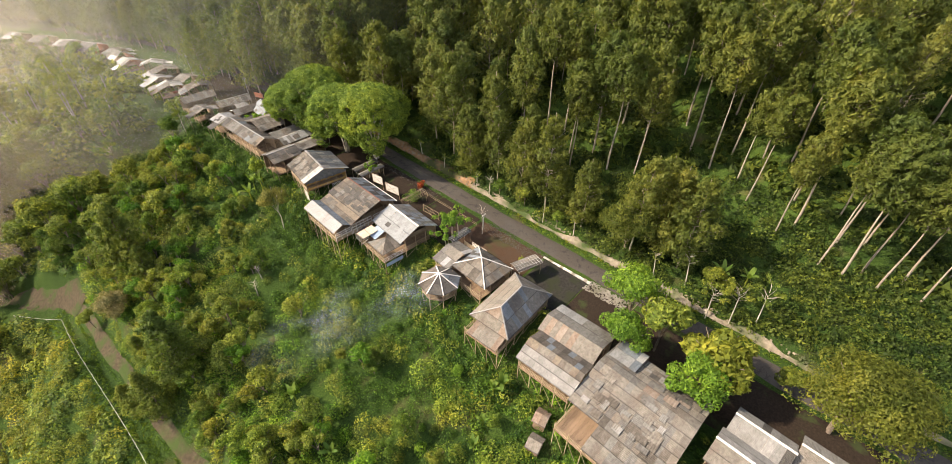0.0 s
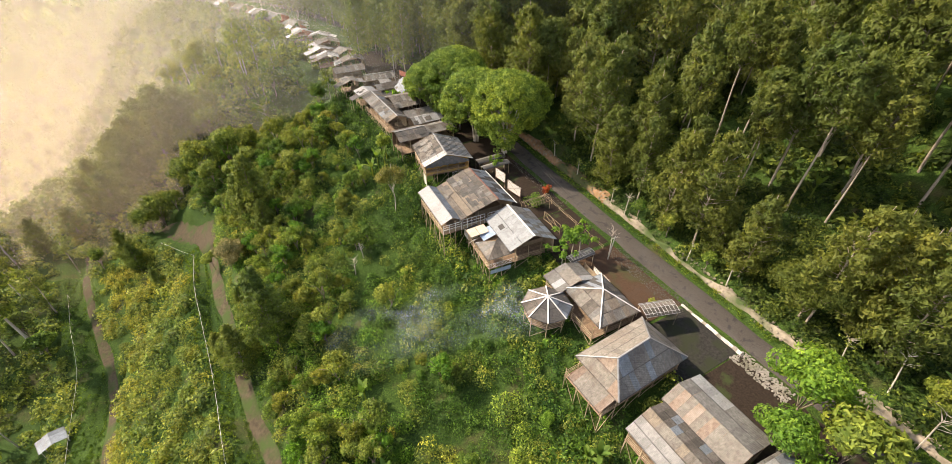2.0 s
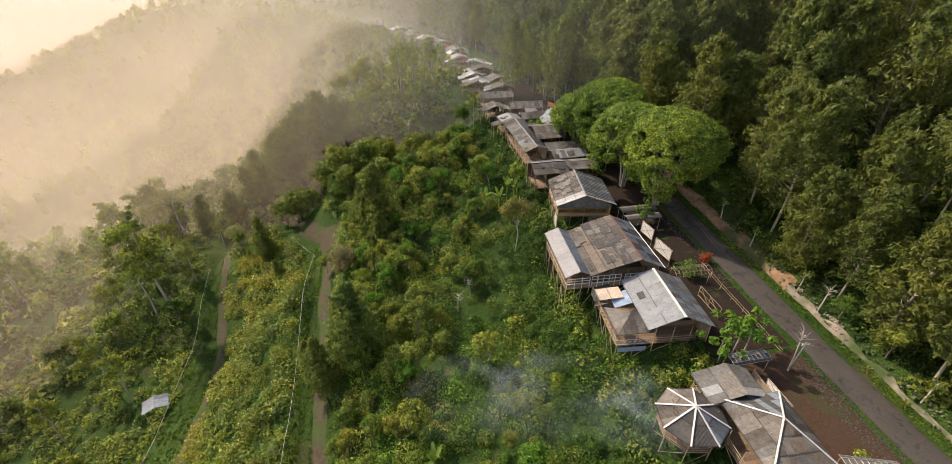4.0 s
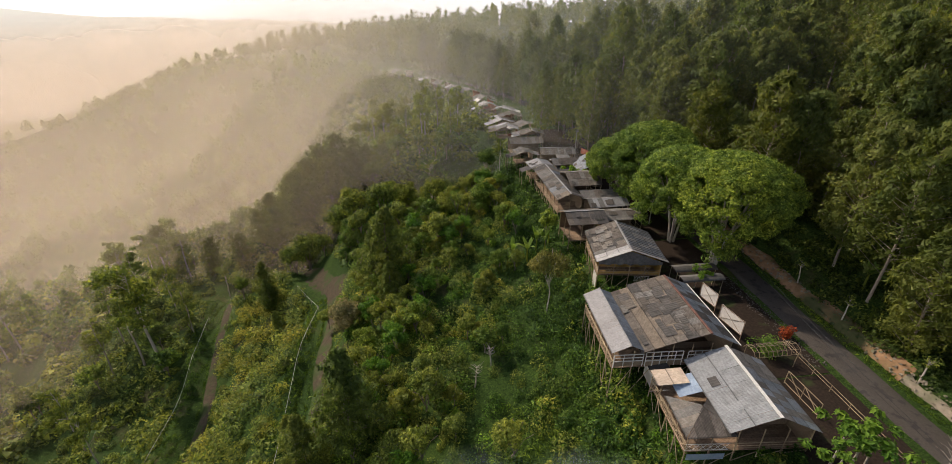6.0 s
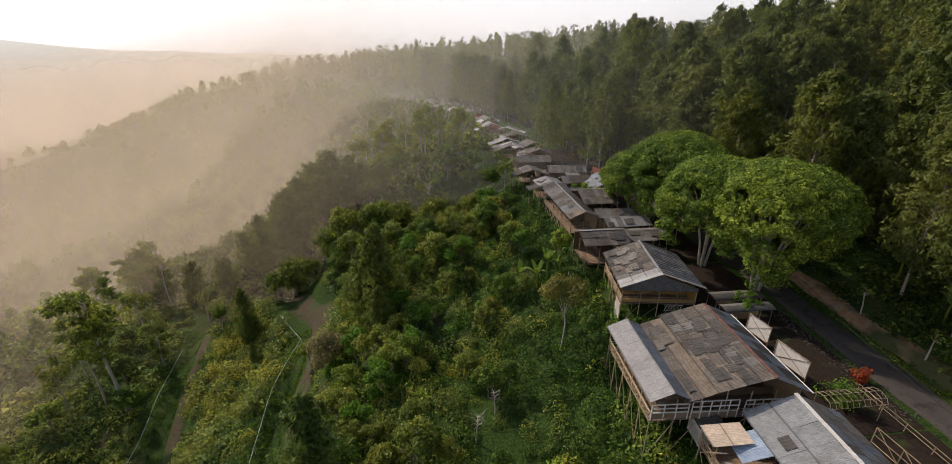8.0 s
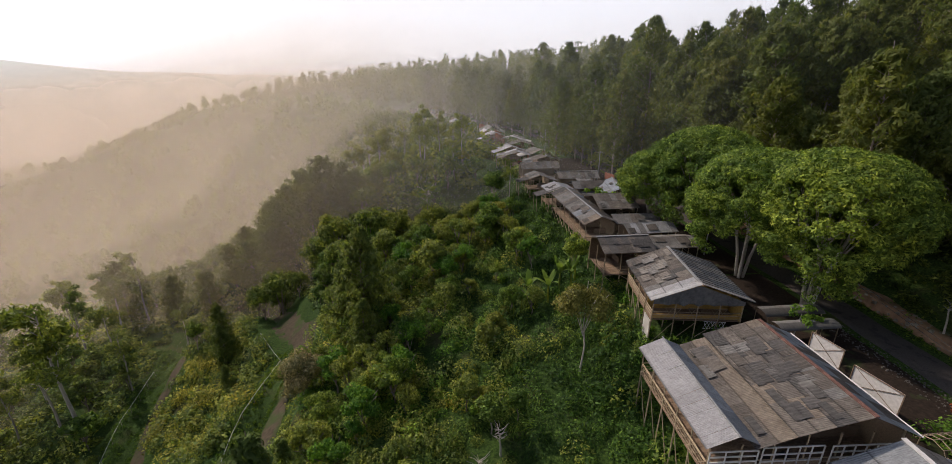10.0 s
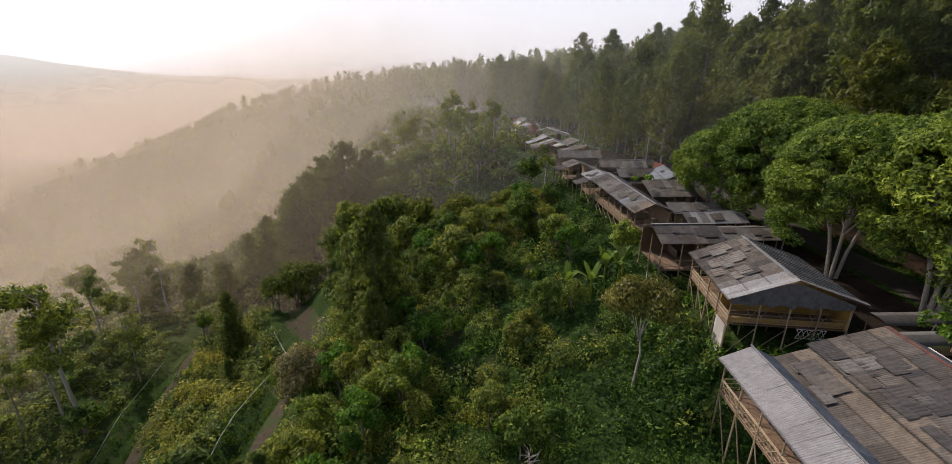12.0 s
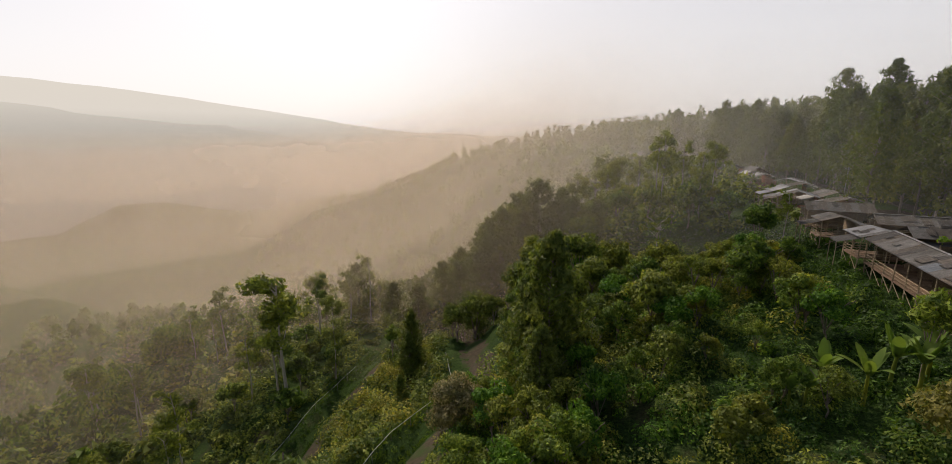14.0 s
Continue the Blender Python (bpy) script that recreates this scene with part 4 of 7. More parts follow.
fixed = [  # template, x, y, scale
    (3, 0.4, -30.5, 1.5), (3, -6.2, -32.6, 1.15), (1, -2.0, -36.3, 1.3), (2, -2.4, -44.3, 1.95), (3, -6.6, -43.4, 1.25), (2, 4.6, -52.5, 0.8),
    (1, 12.0, -0.5, 0.6), (0, 11.6, -9.0, 0.5), (0, 11.8, 6.0, 0.55), (2, 14.5, -38.0, 0.9), (4, -20.4, 49.6, 0.75), (1, -39.0, 58.0, 0.95),
    (1, -55.6, 73.4, 0.9), (1, -50.2, 66.5, 1.0), (2, -49.4, 60.0, 0.9), (1, -47.0, 70.0, 0.9), (1, -39.0, 17.3, 0.5), (2, -32.9, 1.8, 0.45), (2, -31.7, 43.2, 0.6), (1, -59.9, 50.8, 0.6), (0, -40.6, 46.8, 0.6), (1, -37.4, 49.8, 0.6), (0, -34.0, 29.6, 0.65),
    (0, -40.0, 68.6, 0.85), (4, -26.0, 84.9, 0.9), (2, -33.0, 41.0, 0.7), (1, -36.0, 33.0, 0.55), (2, -45.0, 22.0, 0.8)]
valley_tree = tree_thing("valley_tree", *make_broad(101, 16.0, 7.5, 1.0, 0.1, 150, 0.42, 0.3, 60), M["bark"], M["broad"], "broad dark rounded tree in the misty valley", "tree")
plant(valley_tree, -171.2, 86.8)
pale_tree = tree_thing("pale_tree", *make_broad(98, 6.4, 3.4, 0.9, 0.2, 170, 0.17, 0.12, 34), M["bark"], M["pale_leaf"], "round bushy tree with dusty pale pinkish-green leaves", "tree")
plant(pale_tree, -55.3, 43.8)
w, c = make_broad(95, 10.8, 2.9, 1.0, 0.5, 120, 0.17, 0.11, 34)
round_tree = tree_thing("round_tree", w, c, M["bark_light"], M["dry_olive"], "dusty olive tree with a rounded crown on a bare pale trunk", "tree")
plant(round_tree, -24.2, 34.2)
olive_tree = tree_thing("olive_tree", *make_broad(99, 10.8, 5.4, 0.95, 0.15, 210, 0.2, 0.24, 60), M["bark"], M["golden"], "broad rounded olive-green tree above the earth bank", "tree")
plant(olive_tree, 14.2, -22.3)
w, c = make_broad(97, 15.0, 7.2, 0.95, 0.2, 240, 0.21, 0.3, 85, 2)
golden_tree = tree_thing("golden_tree", w, c, M["bark"], M["golden"], "large golden-green tree with a broad full crown beside the road", "tree")
plant(golden_tree, 2.0, -59.4)
BROAD_FAR = []
for k, (h, cr, fl, bare, mat, lab) in enumerate([(7.5, 2.9, 1.0, 0.25, "broad", "leafy green tree lower on the misty slope"), (9.0, 3.2, 1.0, 0.3, "olive", "olive-green tree lower on the misty slope"), (6.0, 2.6, 0.9, 0.2, "yellow", "yellow-green tree lower on the misty slope")]):
    w, c = make_broad(160 + k, h, cr, fl, bare, 42, 0.5, 0.14, 17)
    BROAD_FAR.append(tagged(tree_thing("broadleaf_tree", w, c, M["bark"], M[mat], lab, "tree"), group="trees of the slope"))
    plant(BROAD_FAR[-1], -98.0 - 5 * k, 62.0 + 8 * k, 1.0)
used = set()
for k, x, y, s in fixed:
    (copy_plant if k in used else plant)(BROAD[k], x, y, s, r.uniform(0, 6.28))
    used.add(k)


def clear_of_built(x, y):
    """Whether a spot on the slope is free of tracks, yards and stalls."""
    d = float(across(x, y))
    if -19.5 < d < 11.5 and -70 < y < 150:
        return False
    if 58 < y < 94 and -6.2 < x - float(track_x(y, 0)) < 4.6:
        return False
    return not (y < 100 and any(-(5.2 if k == 0 else 6.4) < x - float(track_x(y, k)) < 2.2 for k in (0, 1)))


slope_trees = 0
while slope_trees < 125:
    x, y = r.uniform(-140, -22), r.uniform(-60, 190)
    if not clear_of_built(x, y):
        continue
    dens = 0.4 + 0.8 * smooth(60, 100, y) + 0.7 * smooth(-70, -100, x)
    if r.uniform() > dens:
        continue
    k = int(r.choice([0, 1, 2, 3, 4], p=[0.32, 0.2, 0.16, 0.1, 0.22]))
    small = (0.42 if x > -45 else 0.6) if (x > -58 and y < 62) else 0.85
    far_off = y > 78 or x < -92
    copy_plant(BROAD_FAR[k % 3] if far_off else BROAD[k], x, y, small * r.uniform(0.7, 1.25), r.uniform(0, 6.28))
    slope_trees += 1


def scatter(name, mat, spots, radius, count, size, label, squash=0.75, up=0.4, seed=1, aspect=0.6, simple=False):
    """Many clumps of leaves, one joined mesh."""
    r = np.random.default_rng(seed)
    n = len(spots)
    spots = np.asarray(spots)
    rad = radius * (0.5 + 1.1 * r.uniform(0, 1, n) ** 1.8)
    z = land(spots[:, 0], spots[:, 1])
    d = r.normal(size=(n, count, 3))
    d /= np.linalg.norm(d, axis=2)[..., None]
    d[..., 2] = np.abs(d[..., 2]) * 1.1 - 0.15
    q = r.uniform(0.55, 1.0, (n, count, 1))
    c = np.stack([spots[:, 0], spots[:, 1], z], 1)[:, None, :] + d * q * rad[:, None, None] * np.array([1, 1, squash * 1.3])
    o = d.reshape(-1, 3) * 0.7
    v, f = needles(c.reshape(-1, 3), np.repeat(size * (rad / radius) ** 0.6, count), o, r, up, aspect, 0.42) if simple else leaves(c.reshape(-1, 3), size, up, o, aspect, r)
    me = raw_mesh(name, v, f, mat)
    tone = np.repeat(r.uniform(-1, 1, n), len(v) // n)
    me.attributes.new("tone", "FLOAT", "POINT").data.foreach_set("value", tone.astype(np.float32))
    return tagged(new(name, me), label, "undergrowth", kind="stuff")


def spots(n, xr, yr, keep, seed):
    r = np.random.default_rng(seed)
    out = []
    while len(out) < n:
        x, y = r.uniform(*xr), r.uniform(*yr)
        if keep(x, y, r):
            out.append((x, y))
    return out


near_slope = spots(2200, (-62, -16), (-48, 105), lambda x, y, r: (clear_of_built(x, y) and value_noise(np.array(x / 8), np.array(y / 8), 41) > -0.36) or (across(x, y) < -16 and r.uniform() < 0.4 and y > 95), 11)
kinds = {"shrub": [], "broad": [], "olive": [], "shade_shrub": []}
for k, (x, y) in enumerate(near_slope):
    v = float(value_noise(np.array(x / 6.0), np.array(y / 6.0), 44)) + 0.012 * (-36 - x) + 0.25 * float(hashed(np.array(k * 1.0), np.array(3.0), 9) - 0.5)
    kinds["shade_shrub" if v < 0.1 and x > -36 + 8 * float(value_noise(np.array(x / 5.0), np.array(y / 5.0), 45)) else "shrub" if v < 0.1 else "broad" if v < 0.18 else "olive"].append((x, y))
for k, (mat, lab) in enumerate((("shrub", "dense bright green shrubs covering the slope"), ("broad", "dense dark green shrubs covering the slope"), ("olive", "dense olive shrubs covering the slope"), ("shade_shrub", "dense green shrubs below the stalls, darkened for shade"))):
    scatter("shrubs", M[mat], kinds[mat], 1.15, 150, 0.15, lab, 0.8, seed=12 + 40 * k, aspect=0.42, simple=True)
MID = []
for k, (mat, lab) in enumerate((("broad", "small dark green round tree on the slope"), ("olive", "small olive-green round tree on the slope"), ("yellow", "small yellow-green round tree on the slope"), ("shrub", "small bright green round tree on the slope"))):
    w, c = make_broad(180 + k, 4.6 + 0.5 * (k % 2), 1.75, 1.0, 0.2, 105, 0.145, 0.09, 16)
    MID.append(tagged(tree_thing("small_tree", w, c, M["bark"], M[mat], lab, "tree"), group="small trees of the slope"))
for k, (x, y) in enumerate(spots(230, (-60, -24), (-46, 84), lambda x, y, r: clear_of_built(x, y) and r.uniform() < (0.9 if x < -42 or y > 55 else 0.16), 81)):
    m = (0, 1, 2, 3, 1, 0, 1)[k % 7]
    (copy_plant if k > 3 else plant)(MID[m if k > 3 else k], x, y, 0.65 + 0.75 * float(hashed(np.array(k * 1.0), np.array(1.0), 7)), k * 1.9)
on_slope = lambda x, y, r: clear_of_built(x, y) and value_noise(np.array(x / 11), np.array(y / 11), 43) > -0.12
scatter("bushes", M["broad"], spots(200, (-60, -19), (-48, 100), on_slope, 23), 1.9, 420, 0.19, "large dark green bushes on the slope", 0.95, seed=24, aspect=0.42, simple=True)
scatter("bushes", M["yellow"], spots(110, (-60, -28), (-48, 100), on_slope, 25), 1.3, 260, 0.15, "rounded yellow-green bushes on the slope", 1.0, seed=26, aspect=0.42, simple=True)
scatter("bushes", M["olive"], spots(230, (-60, -26), (-48, 100), on_slope, 27), 1.6, 320, 0.17, "rounded olive-green bushes on the slope", 1.0, seed=28, aspect=0.42, simple=True)
scatter("bushes", M["bright"], spots(190, (-56, -28), (-48, 100), on_slope, 29), 1.2, 150, 0.2, "bright broad-leaved bushes on the slope", 0.9, seed=30)
scatter("tall_grass", M["grass"], spots(1800, (-60, -18), (-48, 90), lambda x, y, r: clear_of_built(x, y) and value_noise(np.array(x / 8), np.array(y / 8), 41) < -0.2, 31), 0.7, 16, 0.32, "tall bright green grass between the shrubs", 0.9, 0.0, 32, 0.14)
mid_slope = spots(2400, (-135, -58), (-50, 120), lambda x, y, r: clear_of_built(x, y), 13)
scatter("bushes", M["yellow"], spots(260, (-87, -63), (-50, 84), lambda x, y, r: clear_of_built(x, y), 61), 1.9, 300, 0.2, "rounded yellow-green bushes between the tracks", 1.0, seed=62, aspect=0.42, simple=True)
for k in (0, 1):
    strip_spots = [(float(track_x(y, k)) + dx, y) for dx, y in spots(1900, (-5.6 - 1.2 * k, -1.5), (-50, 66 + 22 * k), lambda x, y, r: True, 63 + k)]
    scatter("tall_grass", M["grass"], strip_spots, 0.42, 14, 0.2, "bright green grass along the track", 0.5, 0.0, 65 + k, 0.2)
for k in (0, 1):
    edges = [(float(track_x(y, k)) + 1.25 * (1 if dx > 0 else -1) + 0.55 * dx, y) for dx, y in spots(800, (-1, 1), (-50, 60 + 30 * k), lambda x, y, r: True, 163 + k)]
    scatter("track_grass", M["grass"], edges, 0.3, 12, 0.17, "grass creeping over the edges of the track", 0.6, 0.0, 165 + k, 0.2)
scatter("shrubs", M["olive"], mid_slope[:2000], 1.7, 120, 0.27, "yellow-green scrub on the lower slope", 0.8, seed=14, simple=True)
outer = spots(650, (-205, -122), (-70, 150), lambda x, y, r: True, 93)
scatter("shrubs", M["olive"], outer, 2.6, 60, 0.75, "rough scrub far down the valley side", 0.8, seed=94, simple=True)
hill = spots(1500, (-140, -15), (100, 260), lambda x, y, r: across(x, y) < -14, 15)
scatter("shrubs", M["olive"], hill, 2.2, 90, 0.5, "olive-green thicket on the spur", 0.9, seed=16, simple=True)
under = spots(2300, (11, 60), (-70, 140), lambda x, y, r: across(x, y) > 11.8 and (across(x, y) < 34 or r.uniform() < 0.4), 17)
scatter("undergrowth", M["under"], under, 1.6, 110, 0.24, "green undergrowth below the pines, darkened for shade", 0.7, seed=18, simple=True)
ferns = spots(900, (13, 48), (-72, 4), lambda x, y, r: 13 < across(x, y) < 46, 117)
scatter("ferns", M["fern"], ferns, 1.1, 90, 0.2, "green ferns in the clearing below the pines, darkened for shade", 0.6, seed=118, simple=True)
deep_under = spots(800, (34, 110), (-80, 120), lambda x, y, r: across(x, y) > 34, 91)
scatter("undergrowth", M["under"], deep_under, 2.8, 70, 0.7, "undergrowth deep in the pine forest, darkened for shade", 0.5, seed=92, simple=True)
verge = spots(1600, (8.9, 10.1), (-90, 110), lambda x, y, r: True, 19)
scatter("verge_grass", M["grass"], verge, 0.35, 14, 0.16, "strip of bright green verge grass", 0.6, 0.1, 20, 0.2)
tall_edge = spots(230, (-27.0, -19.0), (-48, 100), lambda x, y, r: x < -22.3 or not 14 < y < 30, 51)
scatter("shrubs", M["shade_shrub"], tall_edge, 1.35, 170, 0.2, "tall green shrubs crowding the stilts", 0.9, seed=52, aspect=0.42, simple=True)
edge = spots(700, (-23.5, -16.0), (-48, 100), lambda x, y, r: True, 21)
scatter("shrubs", M["shade_shrub"], edge, 0.85, 75, 0.2, "green shrubs below the stalls", 0.9, seed=22, aspect=0.42, simple=True)


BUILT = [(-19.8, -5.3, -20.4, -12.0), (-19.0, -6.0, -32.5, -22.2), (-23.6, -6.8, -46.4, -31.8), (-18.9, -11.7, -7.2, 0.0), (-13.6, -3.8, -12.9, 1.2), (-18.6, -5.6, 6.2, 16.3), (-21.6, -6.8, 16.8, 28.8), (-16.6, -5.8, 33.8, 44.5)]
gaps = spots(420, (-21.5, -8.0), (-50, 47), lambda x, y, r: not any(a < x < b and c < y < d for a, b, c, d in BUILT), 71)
scatter("shrubs", M["shade_shrub"], gaps[:260], 1.0, 120, 0.2, "green shrubs in the gaps between stalls", 1.1, seed=72, aspect=0.42, simple=True)
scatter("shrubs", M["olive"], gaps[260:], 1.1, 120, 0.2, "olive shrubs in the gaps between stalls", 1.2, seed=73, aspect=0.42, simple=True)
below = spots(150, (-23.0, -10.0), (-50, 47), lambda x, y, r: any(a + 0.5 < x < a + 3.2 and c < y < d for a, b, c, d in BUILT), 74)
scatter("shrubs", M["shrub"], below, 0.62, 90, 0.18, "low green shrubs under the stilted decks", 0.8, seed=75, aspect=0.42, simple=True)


def far_wood(name, n, region, keep, mat, size, count, seed, label, tall, wide=0.30):
    r = np.random.default_rng(seed)
    pts = []
    while len(pts) < n:
        x, y = r.uniform(*region[0]), r.uniform(*region[1])
        if keep(x, y):
            pts.append((x, y))
    pts = np.array(pts)
    z = land(pts[:, 0], pts[:, 1])
    h = tall * r.uniform(0.55, 1.2, n)
    q = r.uniform(0.12, 1.0, (n, count)) ** 0.85
    a = r.uniform(0, 6.283, (n, count))
    lobes = 0.8 + 0.35 * np.sin(3 * a + 9 * q + 7 * h[:, None])
    reach = (h[:, None] * wide * q ** 0.35 * (1.04 - q) ** 0.6 + 0.1) * lobes * r.uniform(0.5, 1.0, (n, count)) ** 0.5
    c = np.stack([pts[:, :1] + np.cos(a) * reach, pts[:, 1:] + np.sin(a) * reach, z[:, None] + h[:, None] * q], 2)
    o = np.stack([np.cos(a), np.sin(a), 0.3 + 0 * a], 2)
    v, f = needles(c.reshape(-1, 3), size, o.reshape(-1, 3) * 0.8, r, 0.3, 0.5)
    return tagged(new(name, raw_mesh(name, v, f, mat)), label, "forest", kind="stuff")


far_wood("far_pines", 1550, ((-330, 200), (110, 560)), lambda x, y: 11 < across(x, y) < 260 and (y > 165 or across(x, y) > 70), M["hazed_pine"], 1.1, 88, 31, "dense pine forest on the far hillside", 17)
far_wood("far_pines", 800, ((72, 190), (-120, 110)), lambda x, y: True, M["hazed_pine"], 1.0, 115, 32, "dense pine forest on the upper hillside", 19)
far_wood("roadside_pines", 130, ((-60, 10), (165, 262)), lambda x, y: 9.0 < across(x, y) < 14, M["hazed_pine"], 0.7, 260, 35, "pines crowding the far end of the road", 15)
far_wood("far_trees", 900, ((-200, -14), (118, 270)), lambda x, y: -130 < across(x, y) < -18, M["olive"], 0.8, 70, 36, "low leafy trees behind the spur", 5.5, 0.6)
far_wood("far_trees", 850, ((-520, -60), (230, 640)), lambda x, y: -260 < across(x, y) < -12, M["broad"], 1.2, 70, 33, "mixed woodland on the misty spur", 9, 0.55)
far_wood("far_trees", 750, ((-330, -135), (-100, 230)), lambda x, y: across(x, y) > -300, M["broad"], 1.1, 70, 34, "scattered trees on the valley side", 8, 0.55)

# ---- stalls ----
CYL = {}
SHEETS = {}


def pole(parent, a, b, radius, mat="bamboo", name="pole", sides=6):
    """A round pole from a to b, in the parent's own coordinates."""
    if (mat, sides) not in CYL:
        bm = bmesh.new()
        bmesh.ops.create_cone(bm, cap_ends=True, segments=sides, radius1=1, radius2=0.9, depth=1, matrix=Matrix.Translation((0, 0, 0.5)))
        me = bpy.data.meshes.new(name)
        bm.to_mesh(me)
        bm.free()
        me.materials.append(M[mat])
        CYL[mat, sides] = me
    a, b = Vector(a), Vector(b)
    ob = new(name, CYL[mat, sides])
    ob.parent = parent
    ob.matrix_basis = Matrix.LocRotScale(a, (b - a).to_track_quat("Z", "Y"), (radius, radius, (b - a).length))
    return ob


def beam(parent, a, b, w, h, mat="plank", name="beam", up=(0, 0, 1)):
    """A squared beam or board from a to b."""
    key = ("box", mat)
    if key not in CYL:
        bm = bmesh.new()
        bmesh.ops.create_cube(bm, size=1, matrix=Matrix.Translation((0, 0, 0.5)))
        me = bpy.data.meshes.new(name)
        bm.to_mesh(me)
        bm.free()
        me.materials.append(M[mat])
        CYL[key] = me
    a, b = Vector(a), Vector(b)
    z = (b - a).normalized()
    y = Vector(up)
    y = (y - z * y.dot(z))
    y = y.normalized() if y.length > 1e-4 else z.orthogonal().normalized()
    x = y.cross(z)
    rot = Matrix((x, y, z)).transposed()
    ob = new(name, CYL[key])
    ob.parent = parent
    ob.matrix_basis = Matrix.LocRotScale(a, rot.to_quaternion(), (w, h, (b - a).length))
    return ob


def under(child, piece):
    """Hang a small piece on the part that it belongs to, where it stands."""
    child.parent = piece
    child.matrix_parent_inverse = piece.matrix_basis.inverted()
    return child


def roof_plane(parent, corners, mats, col=0.95, row=1.9, seed=0, wave=0.010, lift=0.0):
    """A roof slope of single corrugated sheets. corners: eave start, eave end, ridge end, ridge start. mats: names, chosen sheet by sheet."""
    r = random.Random(seed)
    e0, e1, r1, r0 = [Vector(c) for c in corners]
    u = (e1 - e0).normalized()
    inner = (r0 + r1) / 2 - (e0 + e1) / 2
    v = (inner - u * inner.dot(u)).normalized()
    n = u.cross(v).normalized()
    if n.z < 0:
        n = -n
    loc = [((c - e0).dot(u), (c - e0).dot(v)) for c in (e0, e1, r1, r0)]
    length, depth = loc[1][0], max(loc[2][1], loc[3][1])
    cols, rows = max(1, round(length / col)), max(1, round(depth / row))
    cw, rh = length / cols, depth / rows
    u0 = min(p[0] for p in loc)
    u1 = max(p[0] for p in loc)

    def top(s):  # highest v at s, along the left rake, the ridge and the right rake
        pts = sorted([(loc[0][0], loc[0][1]), (loc[3][0], loc[3][1]), (loc[2][0], loc[2][1]), (loc[1][0], loc[1][1])], key=lambda p: p[0])
        return float(np.interp(s, [p[0] for p in pts], [p[1] for p in pts]))
    boxy = abs(loc[3][0]) < 0.05 and abs(loc[2][0] - length) < 0.05
    for j in range(rows):
        for i in range(cols):
            s0, s1, t0, t1 = i * cw, (i + 1) * cw, j * rh, (j + 1) * rh
            if not boxy and max(top(s0 + 0.01), top((s0 + s1) / 2), top(s1 - 0.01)) <= t0 + 0.05:
                continue
            mat = r.choice(mats) if isinstance(mats, (list, tuple)) else mats(s0 / length, t0 / depth, r)
            key = (mat, round(cw, 3), round(rh, 3)) if boxy else None
            me = SHEETS.get(key)
            if me is None:
                vs, k = [], 15
                for q in range(k):
                    s = s0 + (s1 - s0) * q / (k - 1)
                    hi = t1 if boxy else min(t1, max(t0, top(s)))
                    w = wave * (1 if q % 2 else -1)
                    vs += [(s - s0, -0.06, w), (s - s0, hi - t0 + 0.06 * boxy, w)]
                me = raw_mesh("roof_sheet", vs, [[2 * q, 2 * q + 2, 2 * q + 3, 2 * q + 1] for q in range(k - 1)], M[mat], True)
                if key:
                    SHEETS[key] = me
            ob = new("roof_sheet", me)
            ob.parent = parent
            m = Matrix((u, v, n)).transposed().to_4x4()
            tilt = Matrix.Rotation(r.uniform(-0.012, 0.012), 4, "X") @ Matrix.Rotation(r.uniform(-0.008, 0.008), 4, "Z")
            ob.matrix_basis = Matrix.Translation(e0 + u * s0 + v * t0 + n * (lift + 0.025 * (j + 1) + r.uniform(0, 0.02))) @ m @ tilt


def roof_patches(parent, corners, mats, n, seed, lift=0.16, span=(0.7, 1.7)):
    """Odd pieces of corrugated sheet laid over the holes of a roof slope, with the same corners."""
    r = random.Random(seed)
    e0, e1, r1, r0 = [Vector(c) for c in corners]
    u, v = (e1 - e0).normalized(), (r0 - e0).normalized()
    length, depth = (e1 - e0).length, (r0 - e0).length
    up = u.cross(v).normalized()
    up = -up if up.z < 0 else up
    for k in range(n):
        w, h = r.uniform(*span), r.uniform(*span) * 0.8
        o = e0 + u * r.uniform(0.1, length - w - 0.1) + v * r.uniform(0.1, max(0.12, depth - h - 0.1)) + up * (lift + 0.012 * (k % 4))
        q, vs = 9, []
        for i in range(q):
            z = 0.012 * (1 if i % 2 else -1)
            vs += [(w * i / (q - 1), 0, z), (w * i / (q - 1), h, z)]
        ob = new("roof_patch", raw_mesh("roof_patch", vs, [[2 * i, 2 * i + 2, 2 * i + 3, 2 * i + 1] for i in range(q - 1)], M[r.choice(mats)], True))
        ob.parent = parent
        ob.matrix_basis = Matrix.Translation(o) @ Matrix((u, v, up)).transposed().to_4x4() @ Matrix.Rotation(r.uniform(-0.06, 0.06), 4, "Z")


def gable(parent, x0, x1, xr, y0, y1, zw, zr, ze, mw, me, seed=0, over=0.0, col=0.95, row=1.9, cap=None):
    """Two slopes with a ridge along y: west eave x0, east eave x1, ridge xr."""
    roof_plane(parent, [(x0, y1, zw), (x0, y0, zw), (xr, y0, zr), (xr, y1, zr)], mw, col, row, seed)
    roof_plane(parent, [(x1, y0, ze), (x1, y1, ze), (xr, y1, zr), (xr, y0, zr)], me, col, row, seed + 1)
    if cap:
        beam(parent, (xr, y0 - 0.05, zr + 0.09), (xr, y1 + 0.05, zr + 0.09), 0.32, 0.06, cap, "ridge_cap")


def stall(name, label, x, y, turn=0.0):
    """The base of a stall at (x, y), at the road's height."""
    ob = new(name)
    ob.matrix_basis = pose(x, y, float(road_height(y)), 0, 0, turn)
    return tagged(ob, label, "stall", group="hillside stalls")


